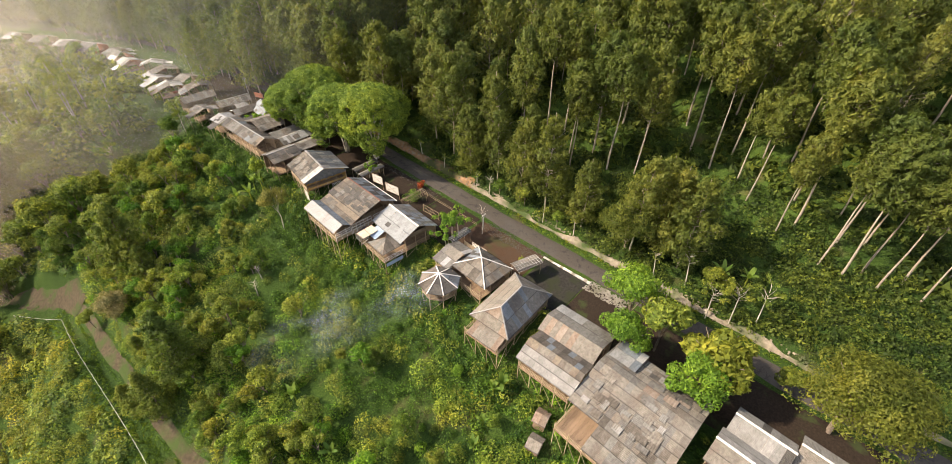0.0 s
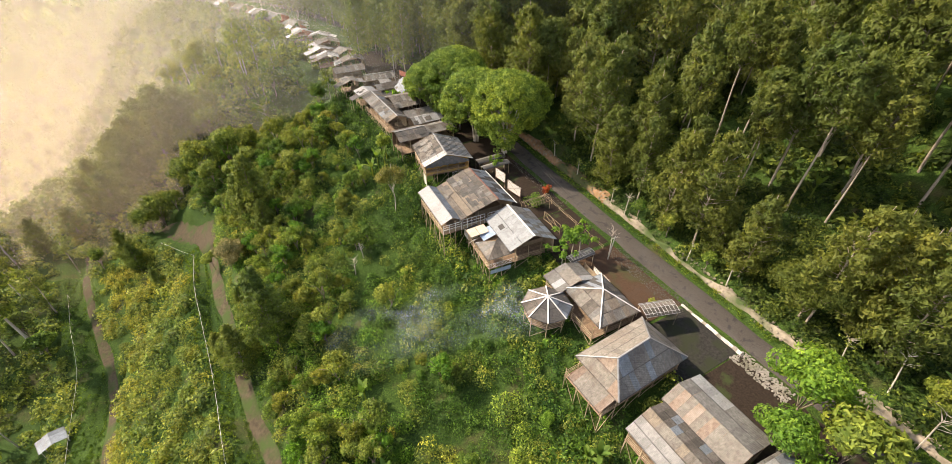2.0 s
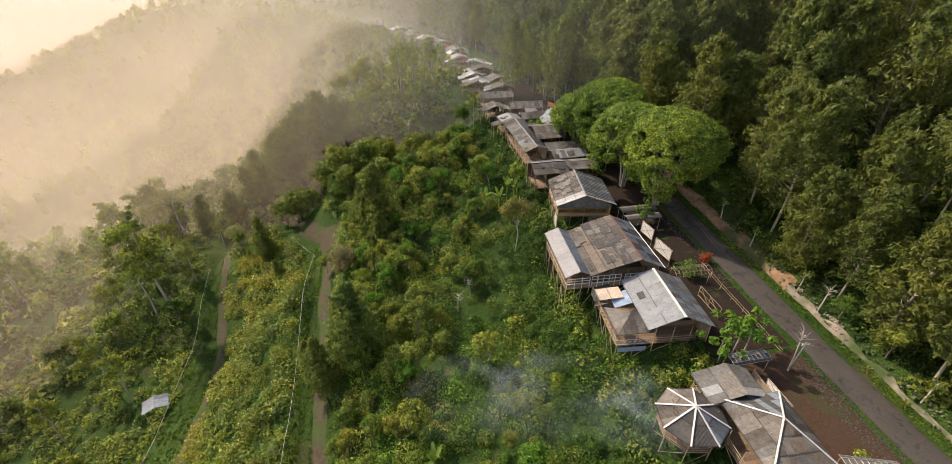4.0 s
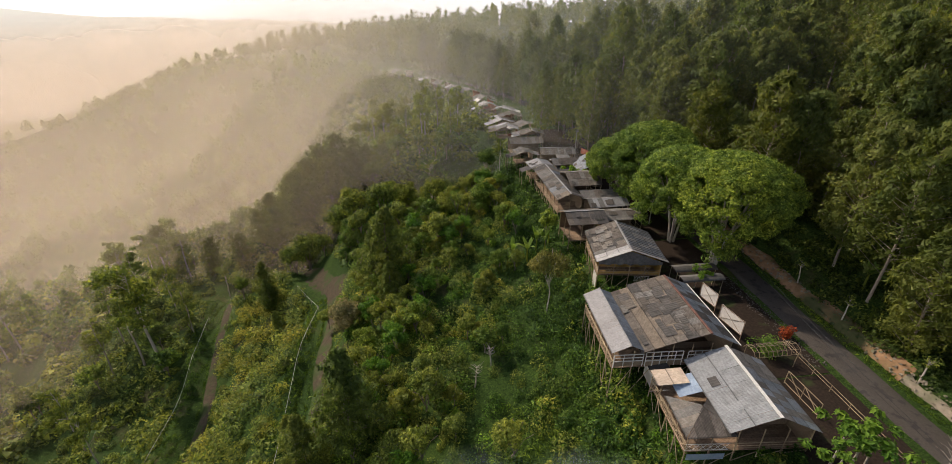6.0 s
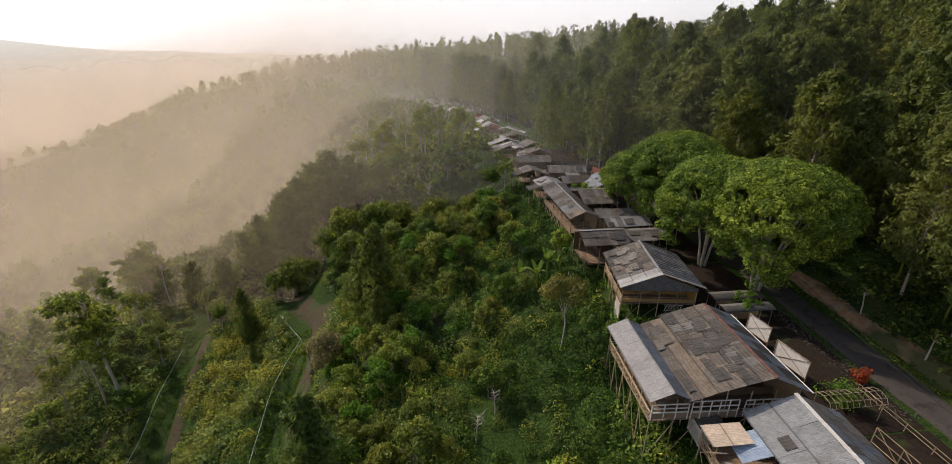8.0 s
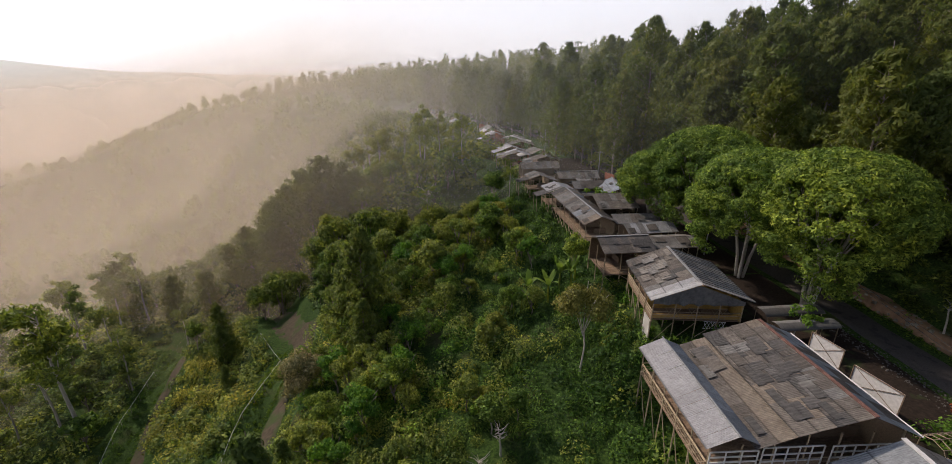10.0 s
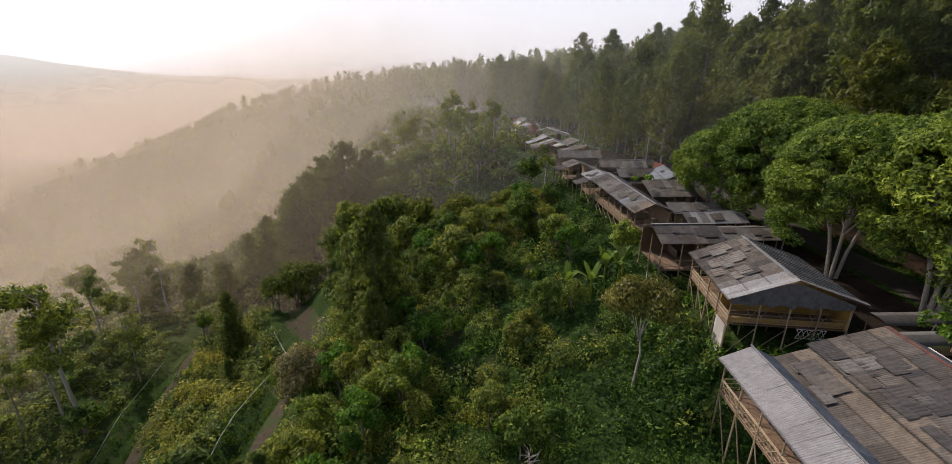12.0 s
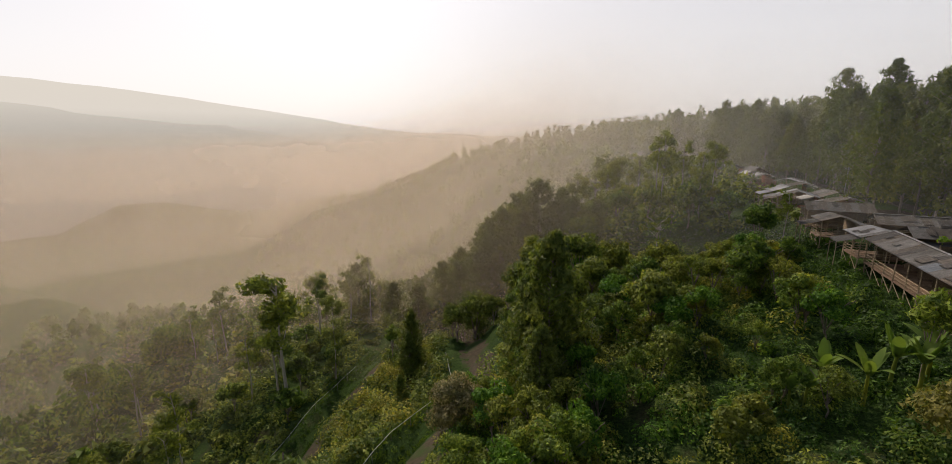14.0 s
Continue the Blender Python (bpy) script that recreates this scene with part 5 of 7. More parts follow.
def ground_below(base, x, y):
    w = base.matrix_basis @ Vector((x, y, 0))
    return float(land(w.x, w.y)) - base.matrix_basis.translation.z


def platform(base, x0, x1, y0, y1, zf, zroof, gap=2.2, rails=True, wall=None, seed=0, braces=True):
    """A raised deck on bamboo posts with rails round its valley sides. zroof: height of the eaves over (x, y)."""
    r = random.Random(seed)
    nx, ny = max(1, round((x1 - x0) / gap)), max(1, round((y1 - y0) / gap))
    xs = [x0 + (x1 - x0) * i / nx for i in range(nx + 1)]
    ys = [y0 + (y1 - y0) * j / ny for j in range(ny + 1)]
    nb = max(1, round((y1 - y0) / 0.42))
    for k in range(nb):
        a, b = y0 + (y1 - y0) * k / nb, y0 + (y1 - y0) * (k + 1) / nb - 0.02
        beam(base, (x0, (a + b) / 2, zf), (x1, (a + b) / 2, zf), b - a, 0.05, "plank", "floor_board", (0, 0, 1))
    for i, px in enumerate(xs):
        for j, py in enumerate(ys):
            outer = i in (0, nx) or j in (0, ny)
            g = ground_below(base, px, py) - 0.3
            j1, j2 = r.uniform(-0.12, 0.12), r.uniform(-0.12, 0.12)
            pole(base, (px + j1, py + j2, min(g, zf - 0.2)), (px, py, zroof(px, py) if outer else zf), 0.065, name="post")
    for i, px in enumerate(xs):
        beam(base, (px, y0 - 0.15, zf - 0.1), (px, y1 + 0.15, zf - 0.1), 0.09, 0.12, "plank", "joist")
    if rails:
        for h in (0.3, 0.6, 0.95):
            pole(base, (x0, y0, zf + h), (x0, y1, zf + h), 0.035, name="rail")
            pole(base, (x0, y0, zf + h), (x1, y0, zf + h), 0.035, name="rail")
            pole(base, (x0, y1, zf + h), (x1 * 0.5 + x0 * 0.5, y1, zf + h), 0.035, name="rail")
    if braces:
        for j in range(ny):
            g = max(ground_below(base, x0, ys[j]), zf - 4.5)
            pole(base, (x0 - 0.03, ys[j], g), (x0 - 0.03, ys[j + 1], zf - 0.2), 0.04, name="brace")
        for i in range(nx):
            g = max(ground_below(base, xs[i], y0), zf - 4.5)
            pole(base, (xs[i], y0 - 0.03, g), (xs[i + 1], y0 - 0.03, zf - 0.2), 0.04, name="brace")
    if wall:
        beam(base, (x1 - 0.1, (y0 + y1) / 2, zf), (x1 - 0.1, (y0 + y1) / 2, zroof(x1, y0) - 0.1), 0.06, y1 - y0, wall, "back_wall", (0, 1, 0))
        nb2 = max(2, round((y1 - y0) / 3.0))
        for k in range(nb2 + 1):
            py = y0 + (y1 - y0) * k / nb2
            if 0 < k < nb2:
                beam(base, (x0 + (x1 - x0) * 0.55, py, zf + 0.05), (x1 - 0.15, py, zf + 0.05), 0.05, 1.6, wall, "partition", (0, 0, 1))


# the hip-roofed stall
A = stall("hip_roof_stall", "stilted stall with a patched tan and grey hip roof", -11.5, -16.2, 1.5)
tan_mats = lambda s, t, r: r.choice(["sheet_warm", "sheet_warm", "sheet_warm", "sheet_zinc", "sheet_rust"])
EZ, RZ = 2.55, 5.6
c = [(-6.0, -3.9, EZ), (6.0, -3.7, EZ), (6.0, 3.9, EZ), (-6.0, 3.6, EZ)]
p, q = (-3.8, -0.7, RZ), (1.7, -0.5, RZ)
roof_plane(A, [c[0], c[1], q, p], ["sheet_grey"] * 6 + ["sheet_blue", "sheet_warm"], seed=1)
roof_plane(A, [c[1], c[2], q, q], ["sheet_grey"] * 3 + ["sheet_warm"], seed=2)
roof_plane(A, [c[2], c[3], p, q], ["sheet_warm"], seed=3)
roof_plane(A, [c[3], c[0], p, p], ["sheet_warm", "sheet_rust", "sheet_rust"], seed=4)
for a, b in ((c[0], p), (c[3], p), (c[2], q), (c[1], q), (p, q)):
    beam(A, Vector(a) + Vector((0, 0, 0.1)), Vector(b) + Vector((0, 0, 0.1)), 0.2, 0.05, "sheet_zinc", "hip_cap")
roof_plane(A, [(-8.2, 2.2, 1.5), (-8.2, -3.3, 1.5), (-5.6, -3.3, 2.35), (-5.6, 2.2, 2.35)], ["sheet_warm", "sheet_rust"], seed=5)
platform(A, -7.6, 5.4, -3.3, 3.2, 0.15, lambda x, y: 1.6 if x < -6.5 else 2.5, seed=1, wall="wall_mat")

# the long double-gabled stall
B = stall("long_gable_stall", "stilted stall with two long gables of rusty and pale sheets", -12.5, -27.3)
gable(B, -6.2, -0.4, -3.1, -4.7, 4.5, 2.6, 4.2, 3.2, lambda s, t, r: "sheet_pale" if t < 0.4 else r.choice(["sheet_tan", "sheet_warm", "sheet_brown"]), ["sheet_brown", "sheet_brown", "sheet_blue"], 11, row=1.2)
gable(B, -0.4, 6.0, 1.9, -4.4, 5.0, 3.15, 4.5, 3.3, lambda s, t, r: r.choice(["sheet_grey", "sheet_warm", "sheet_brown"]) if t > 0.4 else r.choice(["sheet_rust", "sheet_warm", "sheet_warm"]), lambda s, t, r: "sheet_zinc" if s > 0.45 and t < 0.5 else "sheet_grey", 13)
platform(B, -5.8, 5.4, -4.2, 4.2, 0.3, lambda x, y: 2.6 if x < -3 else 3.2, seed=2, wall="wall_mat")

# the wide grey stall
G = stall("wide_grey_stall", "wide stilted stall under a patched grey sheet roof", -13.2, -39.2, -3)
gable(G, -6.4, 6.0, 0.4, -6.8, 7.0, 2.9, 4.6, 3.5, lambda s, t, r: r.choice(["sheet_warm", "sheet_grey", "sheet_brown"]) if t < 0.35 else r.choice(["sheet_grey", "sheet_warm", "sheet_warm"]), lambda s, t, r: "sheet_rust" if 0.35 < s < 0.5 and t > 0.6 else "sheet_dark" if s < 0.3 and 0.2 < t < 0.5 and r.random() < 0.6 else r.choice(["sheet_warm", "sheet_warm", "sheet_grey"]), 21, row=1.5)
roof_plane(G, [(-10.0, 2.2, 1.9), (-10.0, -5.2, 1.9), (-6.0, -5.2, 2.8), (-6.0, 2.2, 2.8)], ["sheet_grey", "sheet_warm", "sheet_brown"], seed=23)
roof_plane(G, [(6.3, 2.6, 3.9), (6.3, 6.6, 3.9), (2.2, 6.6, 4.5), (2.2, 2.6, 4.5)], ["sheet_blue", "sheet_zinc"], seed=24, lift=0.12)
roof_patches(G, [(-6.4, 6.6, 2.95), (-6.4, -6.4, 2.95), (0.4, -6.4, 4.65), (0.4, 6.6, 4.65)], ["sheet_warm", "sheet_grey", "sheet_brown", "sheet_pale"], 26, 25, 0.17)
roof_patches(G, [(6.0, -6.4, 3.55), (6.0, 2.2, 3.55), (0.4, 2.2, 4.65), (0.4, -6.4, 4.65)], ["sheet_rust", "sheet_grey", "sheet_brown", "sheet_dark", "sheet_pale"], 14, 26, 0.17)
platform(G, -9.6, 5.4, -6.3, 6.4, 0.4, lambda x, y: 1.9 if x < -6.5 else 2.9, seed=3, wall="wall_mat")

# the pale stalls at the near end
for k, (x, y, w, l, mw, me, lab) in enumerate([(-12.0, -52.0, 5.6, 8.0, ["sheet_warm"], ["sheet_pale"], "stall under pale weathered sheets"), (-7.2, -52.2, 4.6, 7.0, ["sheet_pale", "sheet_pale", "sheet_dark"], ["sheet_pale", "sheet_dark", "sheet_pale"], "stall with a pale roof stained black"), (-5.8, -59.6, 5.0, 7.5, ["sheet_warm"], ["sheet_pale"], "stall under a pale cream roof")]):
    ob = stall("pale_roof_stall", lab, x, y, -4)
    gable(ob, -w / 2, w / 2, 0, -l / 2, l / 2, 2.7, 4.0, 2.8, mw, me, 30 + k, cap="white_batten")
    platform(ob, -w / 2 + 0.3, w / 2 - 0.4, -l / 2 + 0.4, l / 2 - 0.4, 0.3, lambda x, y: 2.7, seed=30 + k, wall="wall_mat", rails=k == 0)


def polygon_roof(base, cx, cy, rad, n, ze, zp, mats, seed, turn=0.0, squash=(1, 1), caps="white_batten"):
    """A many-sided pavilion roof with white battens along its hips."""
    pts = [(cx + rad * squash[0] * math.cos(turn + 2 * math.pi * k / n), cy + rad * squash[1] * math.sin(turn + 2 * math.pi * k / n), ze) for k in range(n)]
    top = (cx, cy, zp)
    for k in range(n):
        roof_plane(base, [pts[k], pts[(k + 1) % n], top, top], mats.get(k, mats["rest"]) if isinstance(mats, dict) else mats, 0.8, 1.7, seed + k)
        beam(base, Vector(pts[k]) * 1.02 - Vector(top) * 0.02 + Vector((0, 0, 0.12)), Vector(top) + Vector((0, 0, 0.14)), 0.17, 0.06, caps, "hip_batten")
    return pts


O = stall("octagonal_pavilion", "eight-sided stilted pavilion with white battens on a dark sheet roof", -15.3, -3.6)
pts = polygon_roof(O, 0, 0, 3.6, 8, 1.7, 3.3, {1: ["sheet_brown", "sheet_warm"], 2: ["sheet_warm"], 3: ["sheet_warm", "sheet_brown"], 6: ["sheet_dark", "sheet_blue"], "rest": ["sheet_dark"]}, 41, 0.2)
for k, (x, y, z) in enumerate(pts):
    g = ground_below(O, x * 0.85, y * 0.85)
    pole(O, (x * 0.85, y * 0.85, g - 0.3), (x * 0.85, y * 0.85, 1.8), 0.065, name="post")
    x2, y2, _ = pts[(k + 1) % 8]
    for h in (0.0, 0.35, 0.7, 1.0):
        pole(O, (x * 0.85, y * 0.85, -0.2 + h), (x2 * 0.85, y2 * 0.85, -0.2 + h), 0.04, name="rail")
    pole(O, (x * 0.85, y * 0.85, max(g, -3.5)), (x2 * 0.85, y2 * 0.85, -0.3), 0.035, name="brace")
bm = bmesh.new()
bmesh.ops.create_cone(bm, cap_ends=True, segments=8, radius1=3.0, radius2=3.0, depth=0.1, matrix=Matrix.Translation((0, 0, -0.25)) @ Matrix.Rotation(0.2, 4, "Z"))
part("floor", bm, M["plank"], O)

P = stall("pyramid_roof_pavilion", "stilted pavilion with a patched pyramid roof and white battens", -8.4, -6.9, -3)
# darker, bluer sheets on two slopes put the roof's shaded side into colour
polygon_roof(P, 0, 0, 5.3, 4, 2.3, 4.4, {2: ["sheet_warm", "sheet_brown", "sheet_grey", "sheet_tan"], 3: ["sheet_grey", "sheet_brown", "sheet_dark"], 0: ["sheet_blue", "sheet_dark"], "rest": ["sheet_warm", "sheet_warm", "sheet_grey", "sheet_brown"]}, 51, math.pi / 4, (0.92, 1.12))
gable(P, -4.6, 1.8, -0.8, 3.6, 7.8, 2.2, 3.3, 2.4, ["sheet_warm", "sheet_zinc", "sheet_grey"], ["sheet_zinc", "sheet_grey"], 56)
platform(P, -4.2, 3.0, -3.9, 7.4, 0.1, lambda x, y: 2.2, seed=5, wall="wall_mat")

# the stall with the low hipped porch
C = stall("porch_stall", "stilted stall with a grey gable roof and a patched porch", -10.3, 11.2, -5)
gable(C, -4.2, 4.4, 0, -4.7, 4.7, 2.9, 4.7, 2.6, lambda s, t, r: "sheet_steel", ["sheet_blue", "sheet_grey"], 61, cap="white_batten")
roof_patches(C, [(-4.2, 2.0, 2.9), (-4.2, 0.2, 2.9), (0, 0.2, 4.7), (0, 2.0, 4.7)], ["sheet_dark"], 1, 62, 0.12, (1.1, 1.2))
roof_plane(C, [(-8.0, 0.3, 2.4), (-8.0, -4.6, 2.4), (-5.6, -2.3, 3.5), (-5.6, -1.9, 3.5)], ["sheet_warm", "sheet_grey"], seed=63)
roof_plane(C, [(-8.0, -4.7, 2.4), (-3.4, -4.7, 2.5), (-5.6, -2.1, 3.5), (-5.6, -2.1, 3.5)], ["sheet_brown", "sheet_warm"], seed=64)
roof_plane(C, [(-3.4, -4.7, 2.5), (-3.4, 0.3, 2.5), (-5.6, -2.1, 3.5), (-5.6, -2.1, 3.5)], ["sheet_warm", "sheet_brown"], seed=65)
roof_plane(C, [(-8.2, 3.7, 2.5), (-8.2, 1.5, 2.5), (-5.0, 1.5, 2.75), (-5.0, 3.7, 2.75)], ["cream_sheet"], seed=66)
roof_plane(C, [(-6.4, 2.9, 2.1), (-6.4, 0.3, 2.1), (-4.0, 0.3, 2.9), (-4.0, 2.9, 2.9)], ["tarp_blue"], seed=67)
platform(C, -7.6, 4.0, -4.3, 3.9, 0.1, lambda x, y: 2.4 if x < -5 else 2.8, seed=6, wall="wall_mat")

# the large stall with a pale lean-to
D = stall("long_roof_stall", "large stilted stall with a patched brown roof and a pale lean-to", -12.8, 22.7, -3)
patched = lambda s, t, r: r.choice(["sheet_brown"] * 4 + ["sheet_tan"] + (["sheet_dark", "sheet_dark", "sheet_grey"] if t > 0.3 and s > 0.3 else ["sheet_brown", "sheet_dark"]))
roof_plane(D, [(-8.6, 5.6, 3.0), (-8.6, -5.6, 3.0), (-6.6, -5.6, 3.9), (-6.6, 5.6, 3.9)], ["sheet_lean"], 0.95, 3.0, seed=71)
roof_plane(D, [(-5.0, -5.6, 3.1), (-5.0, 5.6, 3.1), (-6.6, 5.6, 3.9), (-6.6, -5.6, 3.9)], ["sheet_blue"], 0.95, 3.0, seed=72)
beam(D, (-6.6, -5.7, 4.0), (-6.6, 5.7, 4.0), 0.12, 0.04, "sheet_zinc", "ridge_cap")
roof_plane(D, [(-5.4, 5.6, 3.0), (-5.4, -5.8, 3.0), (-2.6, -5.8, 3.9), (-2.6, 5.6, 3.9)], lambda s, t, r: "sheet_tan" if t > 0.4 else "sheet_brown", seed=73)
roof_plane(D, [(-2.9, 5.9, 4.0), (-2.9, -5.9, 4.0), (1.9, -5.9, 5.3), (1.9, 5.9, 5.3)], patched, 0.95, 1.25, seed=74)
roof_patches(D, [(-2.9, 5.6, 4.0), (-2.9, -5.6, 4.0), (1.9, -5.6, 5.3), (1.9, 5.6, 5.3)], ["sheet_dark", "sheet_dark", "sheet_dark", "sheet_grey", "sheet_brown"], 30, 76, 0.11)
roof_patches(D, [(-5.2, 5.4, 3.06), (-5.2, -5.4, 3.06), (-2.9, -5.4, 3.8), (-2.9, 5.4, 3.8)], ["sheet_dark", "sheet_grey", "sheet_brown"], 8, 77)
roof_plane(D, [(5.6, -5.9, 3.5), (5.6, 6.3, 3.5), (1.9, 5.9, 5.3), (1.9, -5.9, 5.3)], ["sheet_blue", "sheet_blue", "sheet_dark"], 0.95, 2.2, seed=75)
beam(D, (5.6, -5.9, 3.56), (5.6, 6.3, 3.56), 0.12, 0.05, "white_batten", "eave_trim")
for k in range(24):
    beam(D, (1.9, -5.9 + k * 0.49, 5.4), (1.9, -5.9 + k * 0.49 + 0.47, 5.41), 0.3, 0.07, "ridge_red", "ridge_tile")
platform(D, -8.2, 5.0, -5.3, 5.3, 0.6, lambda x, y: 3.0 if x < -3 else 3.6, seed=7, wall="wall_mat")


def window_band(base, x0, x1, y, z0, z1, n, mat="white_batten"):
    """A band of white-framed openings over a boarded parapet, along x."""
    low = beam(base, ((x0 + x1) / 2, y, z0 - 0.75), ((x0 + x1) / 2, y, z0), x1 - x0, 0.05, "wall_mat", "parapet", (0, 1, 0))
    for z in (z0, (z0 + z1) / 2, z1):
        under(beam(base, (x0, y - 0.05, z), (x1, y - 0.05, z), 0.07, 0.09, mat, "frame_rail"), low)
    for k in range(n + 1):
        x = x0 + (x1 - x0) * k / n
        under(beam(base, (x, y - 0.07, z0 - 0.8), (x, y - 0.07, z1), 0.08, 0.06, mat, "frame_post", (0, 1, 0)), low)


def lattice(base, a, b, z0, z1, n, mat="bamboo"):
    """A rail panel of crossed bamboo between two points of the deck's edge."""
    a, b = Vector(a), Vector(b)
    pole(base, (a.x, a.y, z0), (b.x, b.y, z0), 0.035, mat, "rail")
    top = pole(base, (a.x, a.y, z1), (b.x, b.y, z1), 0.035, mat, "rail")
    for k in range(n):
        p, q = a.lerp(b, k / n), a.lerp(b, (k + 1) / n)
        under(pole(base, (p.x, p.y, z0), (q.x, q.y, z1), 0.025, mat, "cross_bar", 4), top)
        under(pole(base, (p.x, p.y, z1), (q.x, q.y, z0), 0.025, mat, "cross_bar", 4), top)


window_band(D, -8.2, -4.9, -5.35, 1.6, 2.5, 3)
window_band(D, -4.6, -0.4, -5.35, 1.5, 2.7, 5)
window_band(D, 0.2, 4.9, -5.35, 1.6, 2.6, 6)
lattice(D, (-8.25, -5.2, 0), (-8.25, 5.2, 0), 0.7, 1.5, 14)
# the porch of the gable stall and its rails
lattice(C, (-7.7, -4.3, 0), (-3.6, -4.35, 0), 0.3, 1.1, 6, "white_batten")
lattice(C, (-7.7, -4.3, 0), (-7.7, 3.8, 0), 0.3, 1.1, 11)
beam(C, (-5.6, -4.42, -0.9), (-5.6, -4.42, -0.15), 3.6, 0.05, "tarp_blue", "panel", (0, 1, 0))
roof_plane(C, [(-7.4, 6.9, 1.1), (-7.4, 4.6, 1.1), (-5.4, 4.6, 1.5), (-5.4, 6.9, 1.5)], ["sheet_dark"], seed=68)
beam(C, (-6.4, 4.7, -1.0), (-6.4, 4.7, 1.2), 1.8, 0.06, "white_wall", "shed_wall", (0, 1, 0))
beam(C, (-7.2, 5.75, -1.0), (-7.2, 5.75, 1.1), 0.06, 2.0, "white_wall", "shed_wall", (0, 1, 0))
for s in range(9):
    pole(C, (-7.9, 1.2 + 0.25 * s, 2.2 - 0.28 * s), (-7.2, 1.2 + 0.25 * s, 2.2 - 0.28 * s), 0.03, "white_batten", "rung", 4)
for x in (-7.9, -7.2):
    pole(C, (x, 1.1, 2.3), (x, 3.5, -0.3), 0.04, "bamboo", "ladder_side")

# the stall with a gallery
E_ = stall("gallery_stall", "stilted stall with an open gallery and a gable hung with tarpaulin", -11.6, 39.3, -9)
gable(E_, -4.7, 5.4, 0.0, -5.2, 4.8, 3.3, 5.2, 3.4, lambda s, t, r: "sheet_zinc" if s > 0.8 else r.choice(["sheet_brown"] * 4 + ["sheet_dark", "sheet_grey"]), ["sheet_blue", "sheet_blue", "sheet_zinc"], 81, cap="sheet_zinc")
roof_patches(E_, [(-4.7, 4.4, 3.36), (-4.7, -3.2, 3.36), (0, -3.2, 5.26), (0, 4.4, 5.26)], ["sheet_dark", "sheet_grey", "sheet_brown", "sheet_warm"], 22, 83, 0.1)
platform(E_, -4.3, 4.6, -4.9, 4.4, 1.0, lambda x, y: 3.3, seed=8, wall="wall_yellow")
bm = bmesh.new()
cols = 18
for k in range(cols + 1):
    x = -4.4 + 9.1 * k / cols
    zt = 3.3 + 1.75 * (1 - abs(x) / (4.4 if x < 0 else 4.7))
    fold = 0.09 * math.sin(k * 2.3)
    for q, z in enumerate((zt, 3.15, 2.85 + 0.1 * math.sin(k * 1.9))):
        bm.verts.new((x, -5.0 - fold * q * 0.6, z))
bm.verts.ensure_lookup_table()
for k in range(cols):
    for q in (0, 1):
        bm.faces.new([bm.verts[3 * k + q], bm.verts[3 * k + q + 1], bm.verts[3 * k + q + 4], bm.verts[3 * k + q + 3]])
beam(E_, (0.15, -4.6, 1.02), (0.15, -4.6, 1.55), 8.6, 0.06, "wall_yellow", "parapet", (0, 1, 0))
beam(E_, (-4.2, -0.2, 1.02), (-4.2, -0.2, 1.75), 0.06, 8.8, "wall_mat", "parapet", (0, 1, 0))
beam(E_, (0.15, -2.6, 1.08), (0.15, -2.6, 2.9), 8.6, 0.06, "wall_yellow", "inner_wall", (0, 1, 0))
for x in (-2.2, 0.1, 2.4):
    lattice(E_, (x - 0.8, -4.72, 0), (x + 0.8, -4.72, 0), 1.1, 2.3, 2)
for a, b in (((-4.75, -5.1, 3.46), (0.0, -5.1, 5.36)), ((5.4, -5.1, 3.56), (0.0, -5.1, 5.36))):
    beam(E_, a, b, 0.55, 0.04, "sheet_zinc", "verge_sheet")
lattice(E_, (1.0, -4.9, 0), (3.2, -4.9, 0), 0.1, 0.9, 6, "white_batten")
beam(E_, (-4.4, -3.9, -2.6), (-4.4, -3.9, 0.8), 0.08, 1.8, "white_wall", "white_panel", (0, 1, 0))
part("gable_sheet", bm, M["tarp_dark"], E_, "dark hanging tarpaulin")

for k in range(15):
    y = -4.6 + k * 0.64
    beam(E_, (5.35, y, 3.52), (0.15, y, 5.31), 0.09, 0.035, "sheet_dark", "roof_batten")

# the crowded stalls further on

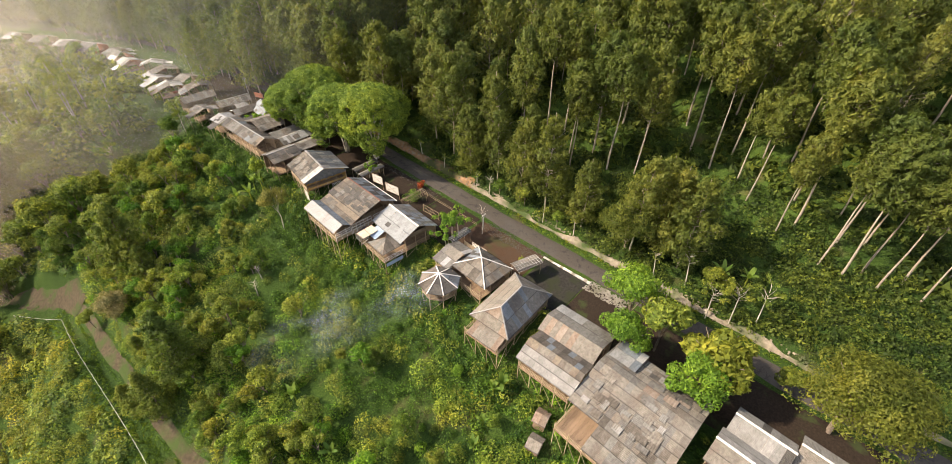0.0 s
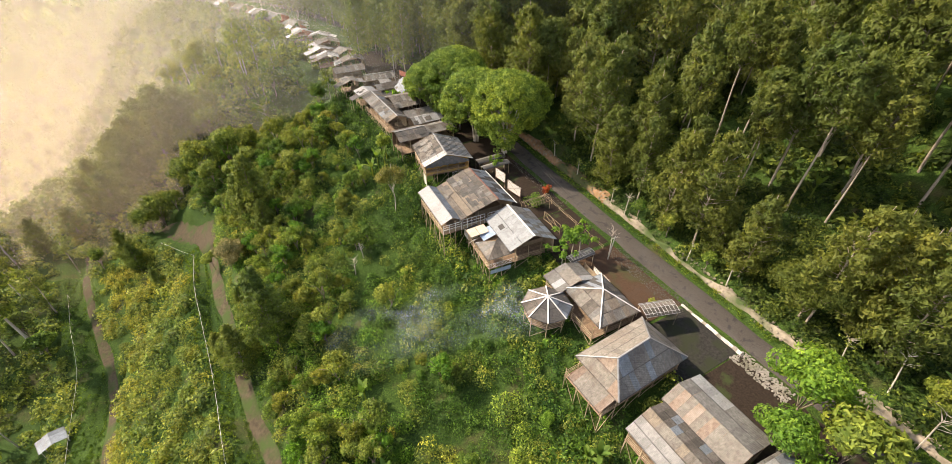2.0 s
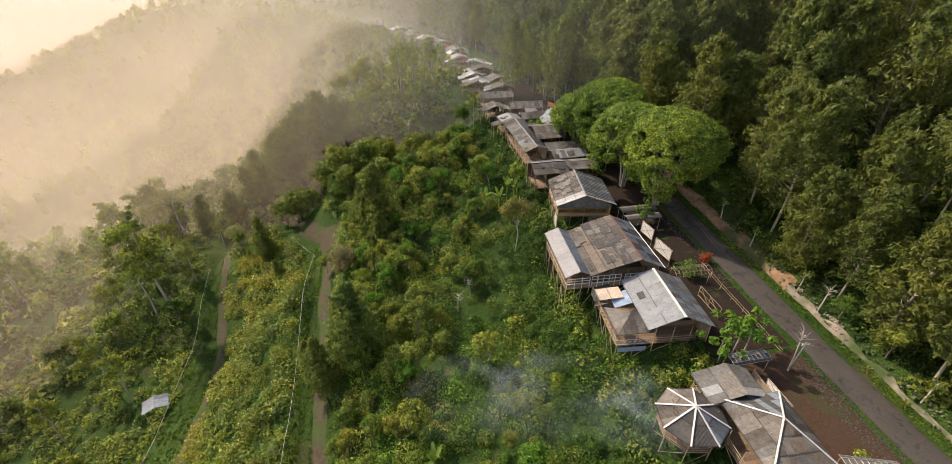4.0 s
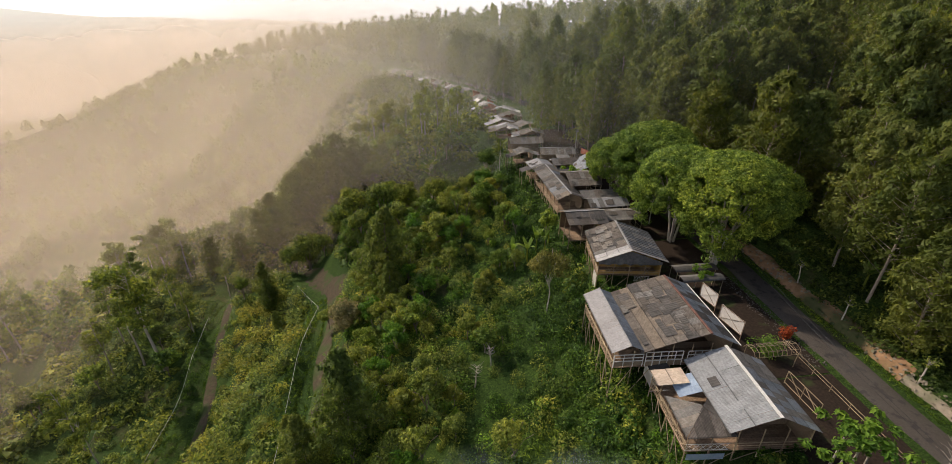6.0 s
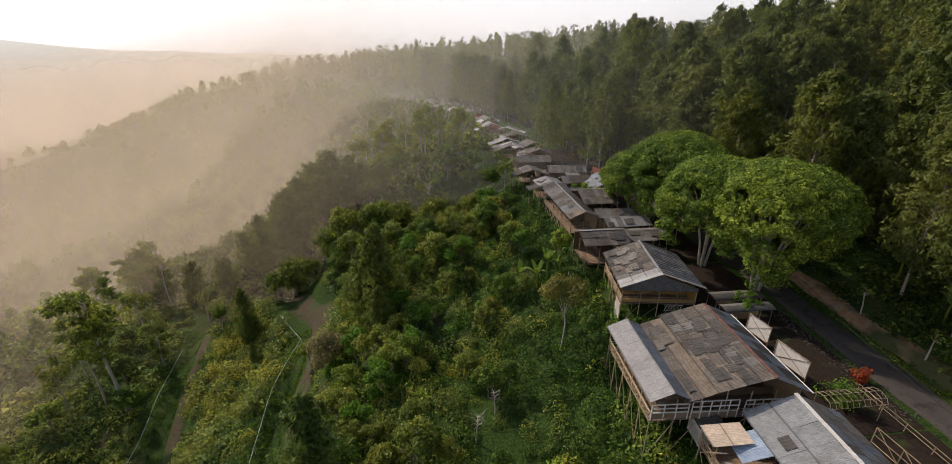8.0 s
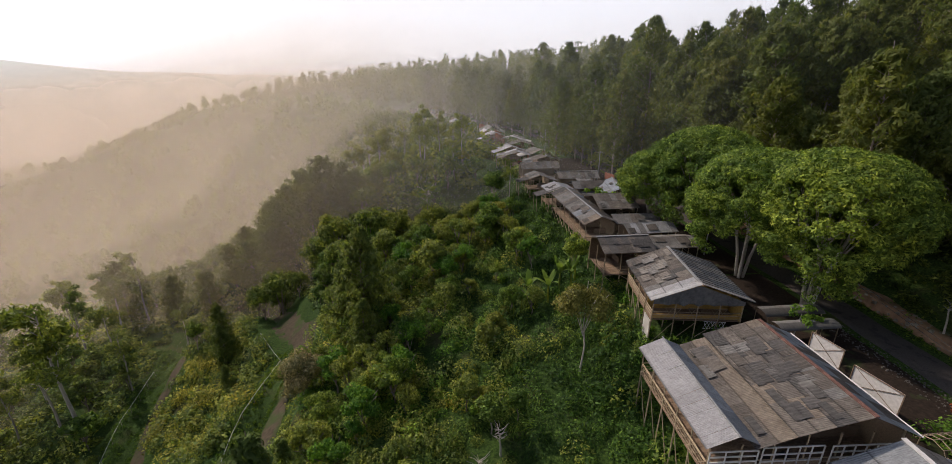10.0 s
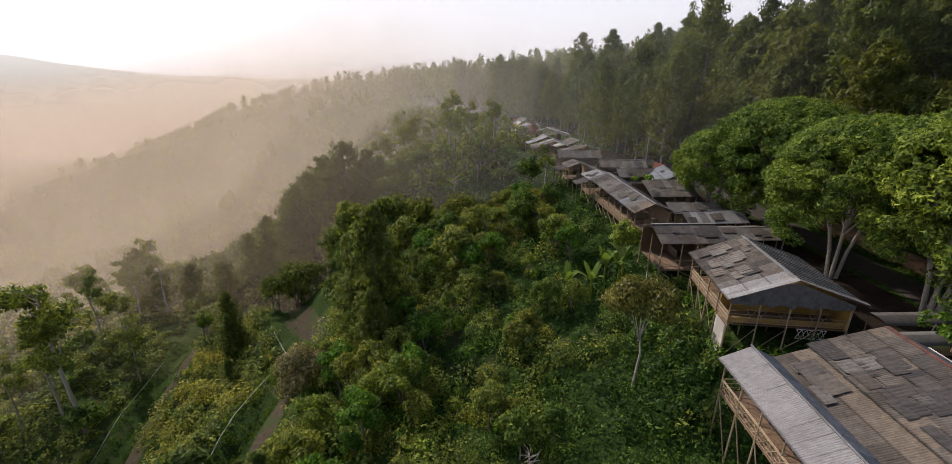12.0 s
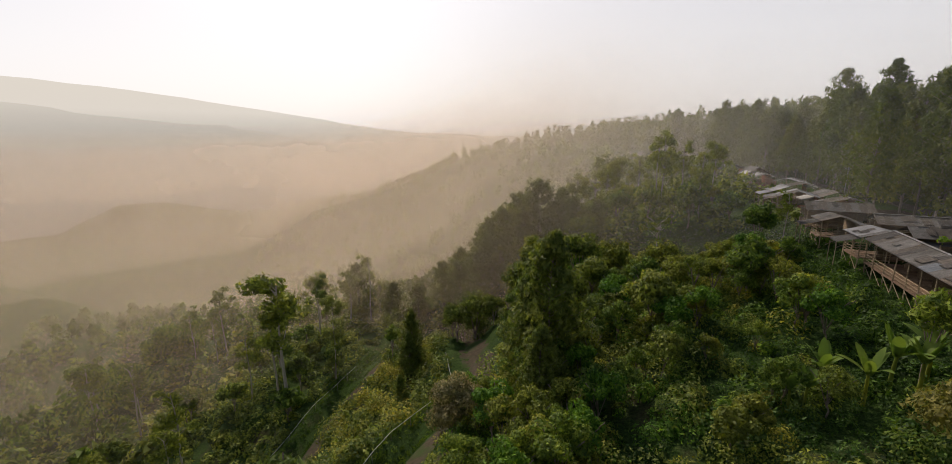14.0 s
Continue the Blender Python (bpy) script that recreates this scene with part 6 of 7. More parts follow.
MIXED = lambda s, t, r: r.choice(["sheet_tan", "sheet_grey"]) if s > 0.78 else "sheet_blue" if s > 0.66 else "sheet_grey" if s > 0.45 else r.choice(["sheet_brown", "sheet_grey", "sheet_dark"])
gs = [(-14.0, 49.6, 6.0, 7.0, 3.3, 4.4, 90, ["sheet_brown", "sheet_dark"], "plank"), (-7.0, 50.6, 4.6, 7.0, 2.9, 3.6, 90, ["sheet_grey", "sheet_brown"], "wall_mat"),
      (-7.6, 55.6, 4.2, 7.6, 3.0, 3.9, 92, ["sheet_grey", "sheet_zinc"], "wall_mat"), (-14.0, 66.3, 5.2, 18.0, 3.0, 4.1, 1, MIXED, "wall_mat"),
      (-9.2, 66.0, 8.6, 6.6, 3.9, 5.2, 90, ["sheet_brown", "sheet_brown", "sheet_grey"], "wall_mat"),
      (-7.6, 60.0, 4.4, 7.4, 2.8, 3.7, 88, ["sheet_brown", "sheet_grey"], "wall_mat"), (-4.6, 74.6, 6.0, 8.4, 3.2, 4.6, -10, ["sheet_blue", "sheet_blue"], "wall_mat"),
      (-7.4, 78.6, 4.4, 9.0, 3.0, 4.0, 90, ["sheet_grey", "sheet_brown"], "wall_mat"), (-14.6, 78.0, 5.4, 5.0, 2.8, 3.6, 4, ["sheet_grey", "sheet_zinc"], "wall_mat"),
      (-8.2, 86.6, 4.6, 8.6, 3.0, 4.0, 87, ["sheet_brown", "sheet_grey"], "wall_mat"), (-16.2, 88.6, 4.6, 4.4, 2.6, 3.4, 3, ["sheet_grey", "sheet_warm"], "wall_mat"),
      (-13.8, 97.0, 4.8, 9.0, 2.9, 4.0, 90, ["sheet_brown", "sheet_grey"], "wall_mat"), (-10.0, 106.0, 7.0, 4.4, 2.8, 3.8, -6, ["sheet_grey", "sheet_brown"], "wall_mat"),
      (-16.0, 112.0, 6.6, 5.4, 2.9, 4.0, -8, ["sheet_zinc", "sheet_grey"], "wall_red"), (-10.0, 115.0, 6.4, 5.0, 2.8, 3.9, 15, ["sheet_grey", "sheet_warm"], "wall_mat"),
      (-16.5, 121.0, 6.0, 5.0, 2.8, 3.8, 8, ["sheet_grey", "sheet_zinc"], "wall_mat"), (-12.0, 128.0, 8.0, 5.0, 2.8, 3.8, -5, ["sheet_grey", "sheet_brown"], "wall_mat"),
      (-12.5, 137.0, 7.0, 4.6, 3.0, 4.0, -25, ["sheet_grey", "sheet_zinc"], "wall_red"), (-17.5, 144.0, 6.6, 5.4, 3.0, 4.2, 10, ["sheet_grey", "sheet_zinc"], "wall_red"),
      (-18.0, 151.0, 7.0, 6.0, 3.4, 5.4, 12, ["sheet_grey", "sheet_zinc"], "wall_red"), (-17.0, 160.0, 7.0, 5.0, 2.9, 3.9, 15, ["sheet_grey", "sheet_brown"], "wall_mat"),
      (-21.5, 172.0, 9.0, 6.6, 3.0, 4.4, 20, ["sheet_grey", "sheet_brown"], "wall_red"), (-26.0, 184.0, 7.5, 5.6, 2.9, 4.0, 24, ["sheet_grey", "sheet_zinc"], "wall_mat"),
      (-31.0, 196.0, 8.0, 5.6, 3.0, 4.2, 28, ["sheet_grey", "sheet_brown"], "wall_mat"), (-37.0, 208.0, 8.0, 5.6, 3.0, 4.2, 30, ["sheet_grey", "sheet_zinc"], "wall_mat"),
      (-51.0, 236.0, 13.0, 7.0, 3.4, 4.6, 36, ["sheet_grey", "sheet_grey"], "white_wall")]
for k, (x, y, w, l, zw, zr_, turn, mats, wall) in enumerate(gs):
    col = {"sheet_zinc": "pale zinc", "sheet_pale": "pale grey", "sheet_grey": "grey", "sheet_brown": "brown", "sheet_blue": "blue-grey"}[mats[0]] if isinstance(mats, list) else "patched grey and blue"
    ob = stall("sheet_roof_stall", "stilted roadside stall under a %s corrugated sheet roof" % col, x, y, turn)
    gable(ob, -w / 2, w / 2, 0, -l / 2, l / 2, zw, zr_, zw + 0.1, mats, mats, 100 + 2 * k, cap="sheet_zinc" if k % 3 == 0 else None, col=0.95 if y < 100 else 1.9, row=1.9 if y < 100 else 2.6)
    platform(ob, -w / 2 + 0.3, w / 2 - 0.3, -l / 2 + 0.3, l / 2 - 0.3, 0.3, lambda x, y, z=zw: z, 2.4, True, wall, 100 + k, y < 100)
    pick = random.Random(300 + k)
    if y < 100:
        roof_patches(ob, [(-w / 2, l / 2 - 0.2, zw), (-w / 2, 0.2 - l / 2, zw), (0, 0.2 - l / 2, zr_), (0, l / 2 - 0.2, zr_)], ["sheet_dark", "sheet_grey", "sheet_brown"], 3 if l < 12 else 9, 330 + k, 0.13)
    if 76 < y < 165:  # a makeshift awning beside the stall
        for m in range(2):
            ax, ay, az, aw = pick.choice((-1, 1)) * (w / 2 + 0.9), pick.uniform(-l / 2, l / 2 - 1.5), zw - pick.uniform(0.2, 0.8), pick.uniform(1.8, 3.2)
            sx = 1.2 if ax > 0 else -1.2
            roof_plane(ob, [(ax + sx, ay, az - 0.35), (ax + sx, ay + aw, az - 0.25), (ax - sx, ay + aw, az + 0.3), (ax - sx, ay, az + 0.3)], [pick.choice(["sheet_zinc", "sheet_pale", "white_batten", "sheet_tan", "sheet_dark"])], 1.2, 2.6, 360 + k + m)
            for py in (ay + 0.2, ay + aw - 0.2):
                pole(ob, (ax + sx * 0.9, py, ground_below(ob, ax + sx * 0.9, py) - 0.3), (ax + sx * 0.9, py, az - 0.3), 0.05, name="awning_post")

# ---- mist over the valley ----
def mist_build(strength, low, high):
    def build(n, l, b):
        g = n.new("ShaderNodeNewGeometry")
        s = n.new("ShaderNodeSeparateXYZ")
        l.new(g.outputs["Position"], s.inputs[0])
        up = n.new("ShaderNodeMapRange")
        up.interpolation_type = "SMOOTHSTEP"
        up.inputs["From Min"].default_value, up.inputs["From Max"].default_value = low, high
        up.inputs["To Min"].default_value, up.inputs["To Max"].default_value = strength, 0.0
        l.new(s.outputs["Z"], up.inputs["Value"])
        crest = n.new("ShaderNodeAttribute")
        crest.attribute_name = "crest"
        l.new(crest.outputs["Fac"], up.inputs["From Max"])
        deep = n.new("ShaderNodeMapRange")
        deep.interpolation_type = "SMOOTHSTEP"
        deep.inputs["From Min"].default_value, deep.inputs["From Max"].default_value = -150.0, -90.0
        l.new(s.outputs["Z"], deep.inputs["Value"])
        drift = ramp(n, l, position_noise(n, l, 0.012, 3), [(0.3, (0.55,) * 3), (0.7, (1.0,) * 3)])
        m = n.new("ShaderNodeMath")
        m.operation = "MULTIPLY"
        m0 = n.new("ShaderNodeMath")
        m0.operation = "MULTIPLY"
        l.new(up.outputs["Result"], m0.inputs[0])
        l.new(deep.outputs["Result"], m0.inputs[1])
        l.new(m0.outputs[0], m.inputs[0])
        l.new(drift, m.inputs[1])
        at = n.new("ShaderNodeAttribute")
        at.attribute_name = "thin"
        m2 = n.new("ShaderNodeMath")
        m2.operation = "MULTIPLY"
        l.new(m.outputs[0], m2.inputs[0])
        l.new(at.outputs["Fac"], m2.inputs[1])
        tr, dif, tl = n.new("ShaderNodeBsdfTransparent"), n.new("ShaderNodeBsdfDiffuse"), n.new("ShaderNodeBsdfTranslucent")
        dif.inputs["Color"].default_value = (0.80, 0.755, 0.71, 1)
        # scattered sunlight put into the tint: warm on the sun's side, cool opposite
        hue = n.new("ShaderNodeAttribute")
        hue.attribute_name = "sunward_tint"
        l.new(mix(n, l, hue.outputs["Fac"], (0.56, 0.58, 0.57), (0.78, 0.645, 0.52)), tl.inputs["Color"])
        a, c = n.new("ShaderNodeMixShader"), n.new("ShaderNodeMixShader")
        a.inputs["Fac"].default_value = 0.7
        l.new(dif.outputs[0], a.inputs[1])
        l.new(tl.outputs[0], a.inputs[2])
        l.new(m2.outputs[0], c.inputs["Fac"])
        l.new(tr.outputs[0], c.inputs[1])
        l.new(a.outputs[0], c.inputs[2])
        l.new(c.outputs[0], n["Material Output"].inputs["Surface"])
    return build


def mist_bank(dist, strength, low, high, h0, h1, seed, fade=55.0, clear=0.35):
    """A curved veil of mist round the hillside, at dist metres from the stalls, between two headings."""
    n, k = 40, 10
    vs, thin, crest, sunward_tint = [], [], [], []
    for j in range(k + 1):
        for i in range(n + 1):
            h = radians(h0 + (h1 - h0) * i / n)
            d = dist * (1 + 0.05 * math.sin(3 * h + seed))
            vs.append((-42 - math.sin(h) * d, 0 + math.cos(h) * d, -110 + (high + 112) * j / k))
            crest.append(high + (min(high, 24.0) - high) * float(smooth(8, 46, math.degrees(h))))
            sunward_tint.append(float(smooth(-25, 30, math.degrees(h))))
            thin.append(float(smooth(0.0, fade, (h1 - h0) * i / n)) * float(1 - clear * smooth(12 if dist < 100 else 28, 40 if dist < 100 else 66, math.degrees(h))))
    me = raw_mesh("mist", vs, grid_faces(n + 1, k + 1), material("mist_%d" % seed, mist_build(strength, low, high)), False)
    me.attributes.new("thin", "FLOAT", "POINT").data.foreach_set("value", np.array(thin, np.float32))
    me.attributes.new("sunward_tint", "FLOAT", "POINT").data.foreach_set("value", np.array(sunward_tint, np.float32))
    me.attributes.new("crest", "FLOAT", "POINT").data.foreach_set("value", np.array(crest, np.float32))
    return tagged(new("mist", me), "thin veil of sunlit morning mist over the valley", "mist", kind="stuff")


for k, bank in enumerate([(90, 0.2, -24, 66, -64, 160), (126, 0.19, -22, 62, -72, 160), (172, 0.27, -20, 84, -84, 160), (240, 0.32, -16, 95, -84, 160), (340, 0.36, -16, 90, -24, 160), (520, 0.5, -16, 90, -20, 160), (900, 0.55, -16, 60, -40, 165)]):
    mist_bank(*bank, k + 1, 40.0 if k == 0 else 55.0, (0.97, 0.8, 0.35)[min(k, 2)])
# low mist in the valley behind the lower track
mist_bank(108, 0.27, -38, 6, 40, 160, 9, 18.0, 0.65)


# far hills across the valley
def far_hill(dist, pts, mat, label):
    vs, n = [], 60
    for j in range(5):
        for i in range(n + 1):
            h = pts[0][0] + (pts[-1][0] - pts[0][0]) * i / n
            top = float(np.interp(h, [p[0] for p in pts], [p[1] for p in pts])) + 6 * float(value_noise(np.array(h * 0.7), np.array(dist), 3))
            a, d = radians(h), dist - 420 + 130 * j
            z = -330 + (top + 330) * math.sin(math.pi / 2 * j / 4)
            vs.append((-40 - math.sin(a) * d, math.cos(a) * d, z))
    return tagged(new("far_hill", raw_mesh("far_hill", vs, grid_faces(n + 1, 5), mat, False)), label, "hill", kind="structure")


# haze on the far ridges is put in as emission, rising with height
def haze_glow_build(glow):
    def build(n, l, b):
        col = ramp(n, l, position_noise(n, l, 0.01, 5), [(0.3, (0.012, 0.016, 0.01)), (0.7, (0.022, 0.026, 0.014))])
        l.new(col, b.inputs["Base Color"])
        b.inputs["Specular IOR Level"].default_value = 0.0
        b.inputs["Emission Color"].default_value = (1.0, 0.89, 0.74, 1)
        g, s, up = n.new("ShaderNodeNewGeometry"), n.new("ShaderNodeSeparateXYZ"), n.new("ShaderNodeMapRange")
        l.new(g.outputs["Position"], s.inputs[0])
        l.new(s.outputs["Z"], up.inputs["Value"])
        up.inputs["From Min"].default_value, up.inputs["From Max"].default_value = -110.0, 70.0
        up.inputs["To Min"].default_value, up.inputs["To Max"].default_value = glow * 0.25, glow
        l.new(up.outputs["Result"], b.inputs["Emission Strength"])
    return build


far_hill(1050, [(38, -60), (44, 0), (52, 30), (62, 45), (72, 80), (100, 130), (130, 90)], material("near_ridge_haze", haze_glow_build(1.15)), "hazy nearer ridge across the valley")
far_hill(1500, [(-6, -120), (8, -10), (20, 0), (33, 15), (42, 55), (52, 98), (62, 135), (70, 152), (100, 170), (130, 150)], material("far_ridge_haze", haze_glow_build(1.32)), "hazy mountain ridge across the valley")


# ---- smoke below the pavilion ----
def smoke_build(n, l, b):
    c = n.new("ShaderNodeTexCoord")
    g = n.new("ShaderNodeTexGradient")
    g.gradient_type = "SPHERICAL"
    m = n.new("ShaderNodeMapping")
    m.inputs["Location"].default_value, m.inputs["Scale"].default_value = (-1, -1, -1), (2, 2, 2)
    l.new(c.outputs["Generated"], m.inputs["Vector"])
    l.new(m.outputs["Vector"], g.inputs["Vector"])
    k, k2 = n.new("ShaderNodeMath"), n.new("ShaderNodeMath")
    k.operation = k2.operation = "MULTIPLY"
    l.new(g.outputs["Fac"], k.inputs[0])
    l.new(ramp(n, l, position_noise(n, l, 0.35, 4), [(0.35, (0.1,) * 3), (0.7, (1,) * 3)]), k.inputs[1])
    l.new(k.outputs[0], k2.inputs[0])
    k2.inputs[1].default_value = 0.4
    tr, df, mixer = n.new("ShaderNodeBsdfTransparent"), n.new("ShaderNodeBsdfTranslucent"), n.new("ShaderNodeMixShader")
    df.inputs["Color"].default_value = (0.68, 0.78, 0.92, 1)
    lit, both = n.new("ShaderNodeBsdfDiffuse"), n.new("ShaderNodeMixShader")
    lit.inputs["Color"].default_value = (0.5, 0.58, 0.68, 1)
    l.new(df.outputs[0], both.inputs[1])
    l.new(lit.outputs[0], both.inputs[2])
    l.new(k2.outputs[0], mixer.inputs["Fac"])
    l.new(tr.outputs[0], mixer.inputs[1])
    l.new(both.outputs[0], mixer.inputs[2])
    l.new(mixer.outputs[0], n["Material Output"].inputs["Surface"])


M["smoke"] = material("thin_smoke", smoke_build)
for k, (x, y, z, w, d) in enumerate([(-19.5, -1.0, -0.5, 7.0, 6.0), (-28.0, 5.0, -3.5, 9.0, 7.0), (-36.0, 8.0, -5.5, 9.0, 7.0)]):
    n, vs = 10, []
    for j in range(n + 1):
        for i in range(n + 1):
            u, v = 2 * i / n - 1, 2 * j / n - 1
            vs.append((x + u * w + 0.5 * math.sin(4 * v + k), y + v * d, z + 1.0 * math.sin(2.5 * u + k) + 0.8 * math.cos(3 * v) + 0.8))
    tagged(new("smoke", raw_mesh("smoke", vs, grid_faces(n + 1, n + 1), M["smoke"], False)), "thin bluish smoke drifting over the shrubs", "smoke", kind="stuff")

# ---- along the road ----
def thing(name, label, category, x, y, z=None, turn=0.0, group=""):
    ob = new(name)
    ob.matrix_basis = pose(x, y, float(land(x, y)) if z is None else z, 0, 0, turn)
    return tagged(ob, label, category, group)


# low white wall and the rubble that carries it on
wall = thing("low_wall", "low white roadside wall with worn stones", "wall", 3.3, -17.0)
for k in range(16):
    y = -4.6 + k * 0.62
    beam(wall, (0.02 * math.sin(k), y, -0.3), (0.02 * math.sin(k * 2.1), y, 0.30 + 0.09 * math.sin(k * 1.7) * math.sin(k * 0.9)), 0.34 + 0.05 * math.sin(k * 2.7), 0.6, "concrete" if k % 4 == 1 else "white_wall", "stone", (0, 1, 0))
rr = random.Random(5)


def rubble(name, label, mat, n, xr, yr, size, seed):
    r = np.random.default_rng(seed)
    vs, fs = [], []
    base = np.array([(-1, -1, -1), (1, -1, -1), (1, 1, -1), (-1, 1, -1), (-0.7, -0.7, 1), (0.7, -0.7, 1), (0.7, 0.7, 1), (-0.7, 0.7, 1)], float)
    faces = np.array([(0, 1, 5, 4), (1, 2, 6, 5), (2, 3, 7, 6), (3, 0, 4, 7), (4, 5, 6, 7)])
    for k in range(n):
        x, y = r.uniform(*xr), r.uniform(*yr)
        s = size * r.uniform(0.4, 1.3)
        a = r.uniform(0, 6.28)
        q = base * np.array([s, s * r.uniform(0.5, 1), s * r.uniform(0.3, 0.6)]) + r.normal(size=(8, 3)) * s * 0.12
        q = np.stack([q[:, 0] * math.cos(a) - q[:, 1] * math.sin(a), q[:, 0] * math.sin(a) + q[:, 1] * math.cos(a), q[:, 2]], 1)
        vs.append(q + np.array([x, y, float(land(x, y)) + 0.08]))
        fs.append(faces + 8 * k)
    return tagged(new(name, raw_mesh(name, np.concatenate(vs), np.concatenate(fs), mat)), label, "rubble", kind="stuff")


rubble("rubble", "broken pale stones beside the road", M["concrete"], 420, (1.6, 4.2), (-29, -21.5), 0.15, 1)
rubble("gravel", "grey gravel strewn along the road edge", M["gravel"], 1100, (1.2, 4.3), (-13, 2.0), 0.06, 2)
rubble("gravel", "loose stones along the road edge", M["gravel"], 420, (1.8, 4.2), (16, 34), 0.07, 3)
rubble("bank_stones", "loose pale stones on the earth bank", M["verge"], 700, (10.0, 11.6), (-60, 60), 0.18, 4)


def bowed_canopy(x, y, z, width, depth, turn, mat, label, ribs=True, rise=0.35):
    """A small shelter: four posts and a bowed roof."""
    ob = thing("bowed_canopy", label, "canopy", x, y, None, turn, "roadside canopies")
    h = z - ob.matrix_basis.translation.z
    n, vs = 8, []
    for k in range(n + 1):
        a = math.pi * k / n
        for s in (-1, 1):
            vs.append((s * width / 2, -math.cos(a) * depth / 2, h + math.sin(a) * rise))
    if mat:
        me = raw_mesh("roof", vs, [[2 * k, 2 * k + 1, 2 * k + 3, 2 * k + 2] for k in range(n)], M[mat], False)
        new("roof", me).parent = ob
    if ribs:
        m = max(5, round(width / 0.55))
        for i in range(m + 1):
            px = -width / 2 + width * i / m
            for k in range(0, n, 2):
                a, b = math.pi * k / n, math.pi * (k + 2) / n
                pole(ob, (px, -math.cos(a) * depth / 2, h + 0.03 + math.sin(a) * rise), (px, -math.cos(b) * depth / 2, h + 0.03 + math.sin(b) * rise), 0.03, "bamboo" if not mat else "iron", "rib", 4)
        for k in range(0, n + 1, 2):
            a = math.pi * k / n
            pole(ob, (-width / 2, -math.cos(a) * depth / 2, h + 0.05 + math.sin(a) * rise), (width / 2, -math.cos(a) * depth / 2, h + 0.05 + math.sin(a) * rise), 0.03, "bamboo" if not mat else "iron", "batten", 4)
    for sx in (-1, 1):
        for sy in (-1, 1):
            pole(ob, (sx * width * 0.45, sy * depth * 0.45, -0.3), (sx * width * 0.45, sy * depth * 0.45, h + 0.05), 0.05, "bamboo", "post")
    return ob


bowed_canopy(-5.2, 1.6, 2.5, 4.8, 1.7, 0, "sheet_grey", "small grey bowed canopy on posts")
bowed_canopy(-2.7, 17.2, 2.6, 5.6, 2.0, 0, None, "open bamboo arch pergola without covering", True, 0.7)
bowed_canopy(-3.0, 33.4, 3.8, 6.4, 1.9, 0, "sheet_grey", "long grey bowed canopy beside the road", False)
bowed_canopy(-3.2, 31.0, 3.6, 6.2, 1.7, 0, "sheet_pale", "long pale bowed canopy beside the road", False)
bowed_canopy(-2.5, -12.2, 2.2, 5.0, 2.6, -18, "sheet_brown", "bamboo-slatted shelter with a brown cover", True, 0.3)


def board(x, y, w, h, lift, turn, label):
    """A white board seen from behind: panel, frame and crossed braces on two posts."""
    ob = thing("billboard", label, "billboard", x, y, None, turn, "white boards by the stalls")
    panel = beam(ob, (0, 0, lift), (0, 0, lift + h), 0.05, w, "white_batten", "panel", (0, 1, 0))
    for s in (-1, 1):
        beam(ob, (-0.06, s * w / 2, -0.3), (-0.06, s * w / 2, lift + h), 0.07, 0.07, "plank", "post", (0, 1, 0))
        under(beam(ob, (-0.07, -w / 2, lift if s > 0 else lift + h), (-0.07, w / 2, lift + h if s > 0 else lift), 0.03, 0.03, "plank", "brace", (1, 0, 0)), panel)
    for z in (lift, lift + h):
        beam(ob, (-0.07, -w / 2, z), (-0.07, w / 2, z), 0.06, 0.06, "plank", "frame_bar", (1, 0, 0))
    return ob


board(-4.0, 27.6, 3.0, 2.0, 1.2, 8, "white board on a wooden frame beside the long stall")
board(-3.9, 22.8, 3.8, 2.0, 1.0, 8, "wide white board on a wooden frame beside the stall")
board(-4.6, -3.0, 3.6, 1.5, 0.9, 0, "white board leaning behind the pavilion roof")

hoarding = thing("hoarding", "plain orange board on posts behind the stalls", "board", -1.0, 86.5, None, 20)
beam(hoarding, (0, 0, 2.0), (0, 0, 3.4), 0.05, 3.2, "wall_red", "panel", (0, 1, 0))
for q in (-1.5, 1.5):
    beam(hoarding, (-0.06, q, -0.3), (-0.06, q, 3.4), 0.08, 0.08, "plank", "post", (0, 1, 0))

# bamboo frame and roadside rail
fr = thing("bamboo_trellis", "open frame of pale bamboo poles", "trellis", -2.8, 12.0)
for y in (-2.3, 0, 2.3):
    pole(fr, (0, y, -0.3), (0, y, 1.9), 0.05, name="post")
for z in (0.3, 1.1, 1.9):
    pole(fr, (0, -2.3, z), (0, 2.3, z), 0.04, name="rail")
pole(fr, (0, -2.3, 0.3), (0, 0, 1.9), 0.035, name="brace")
pole(fr, (0, 0, 0.3), (0, 2.3, 1.9), 0.035, name="brace")
rail = thing("bamboo_fence", "low bamboo fence along the road edge", "fence", 1.2, 12.0)
for k in range(8):
    y = -9.0 + k * 2.4
    pole(rail, (0.1 * math.sin(k), y, float(land(1.2, 12 + y)) - float(land(1.2, 12.0)) - 0.2), (0, y, float(land(1.2, 12 + y)) - float(land(1.2, 12.0)) + 0.9), 0.04, name="post")
    if k < 7:
        for h in (0.45, 0.85):
            pole(rail, (0, y, float(land(1.2, 12 + y)) - float(land(1.2, 12.0)) + h), (0, y + 2.4, float(land(1.2, 14.4 + y)) - float(land(1.2, 12.0)) + h), 0.03, name="rail")

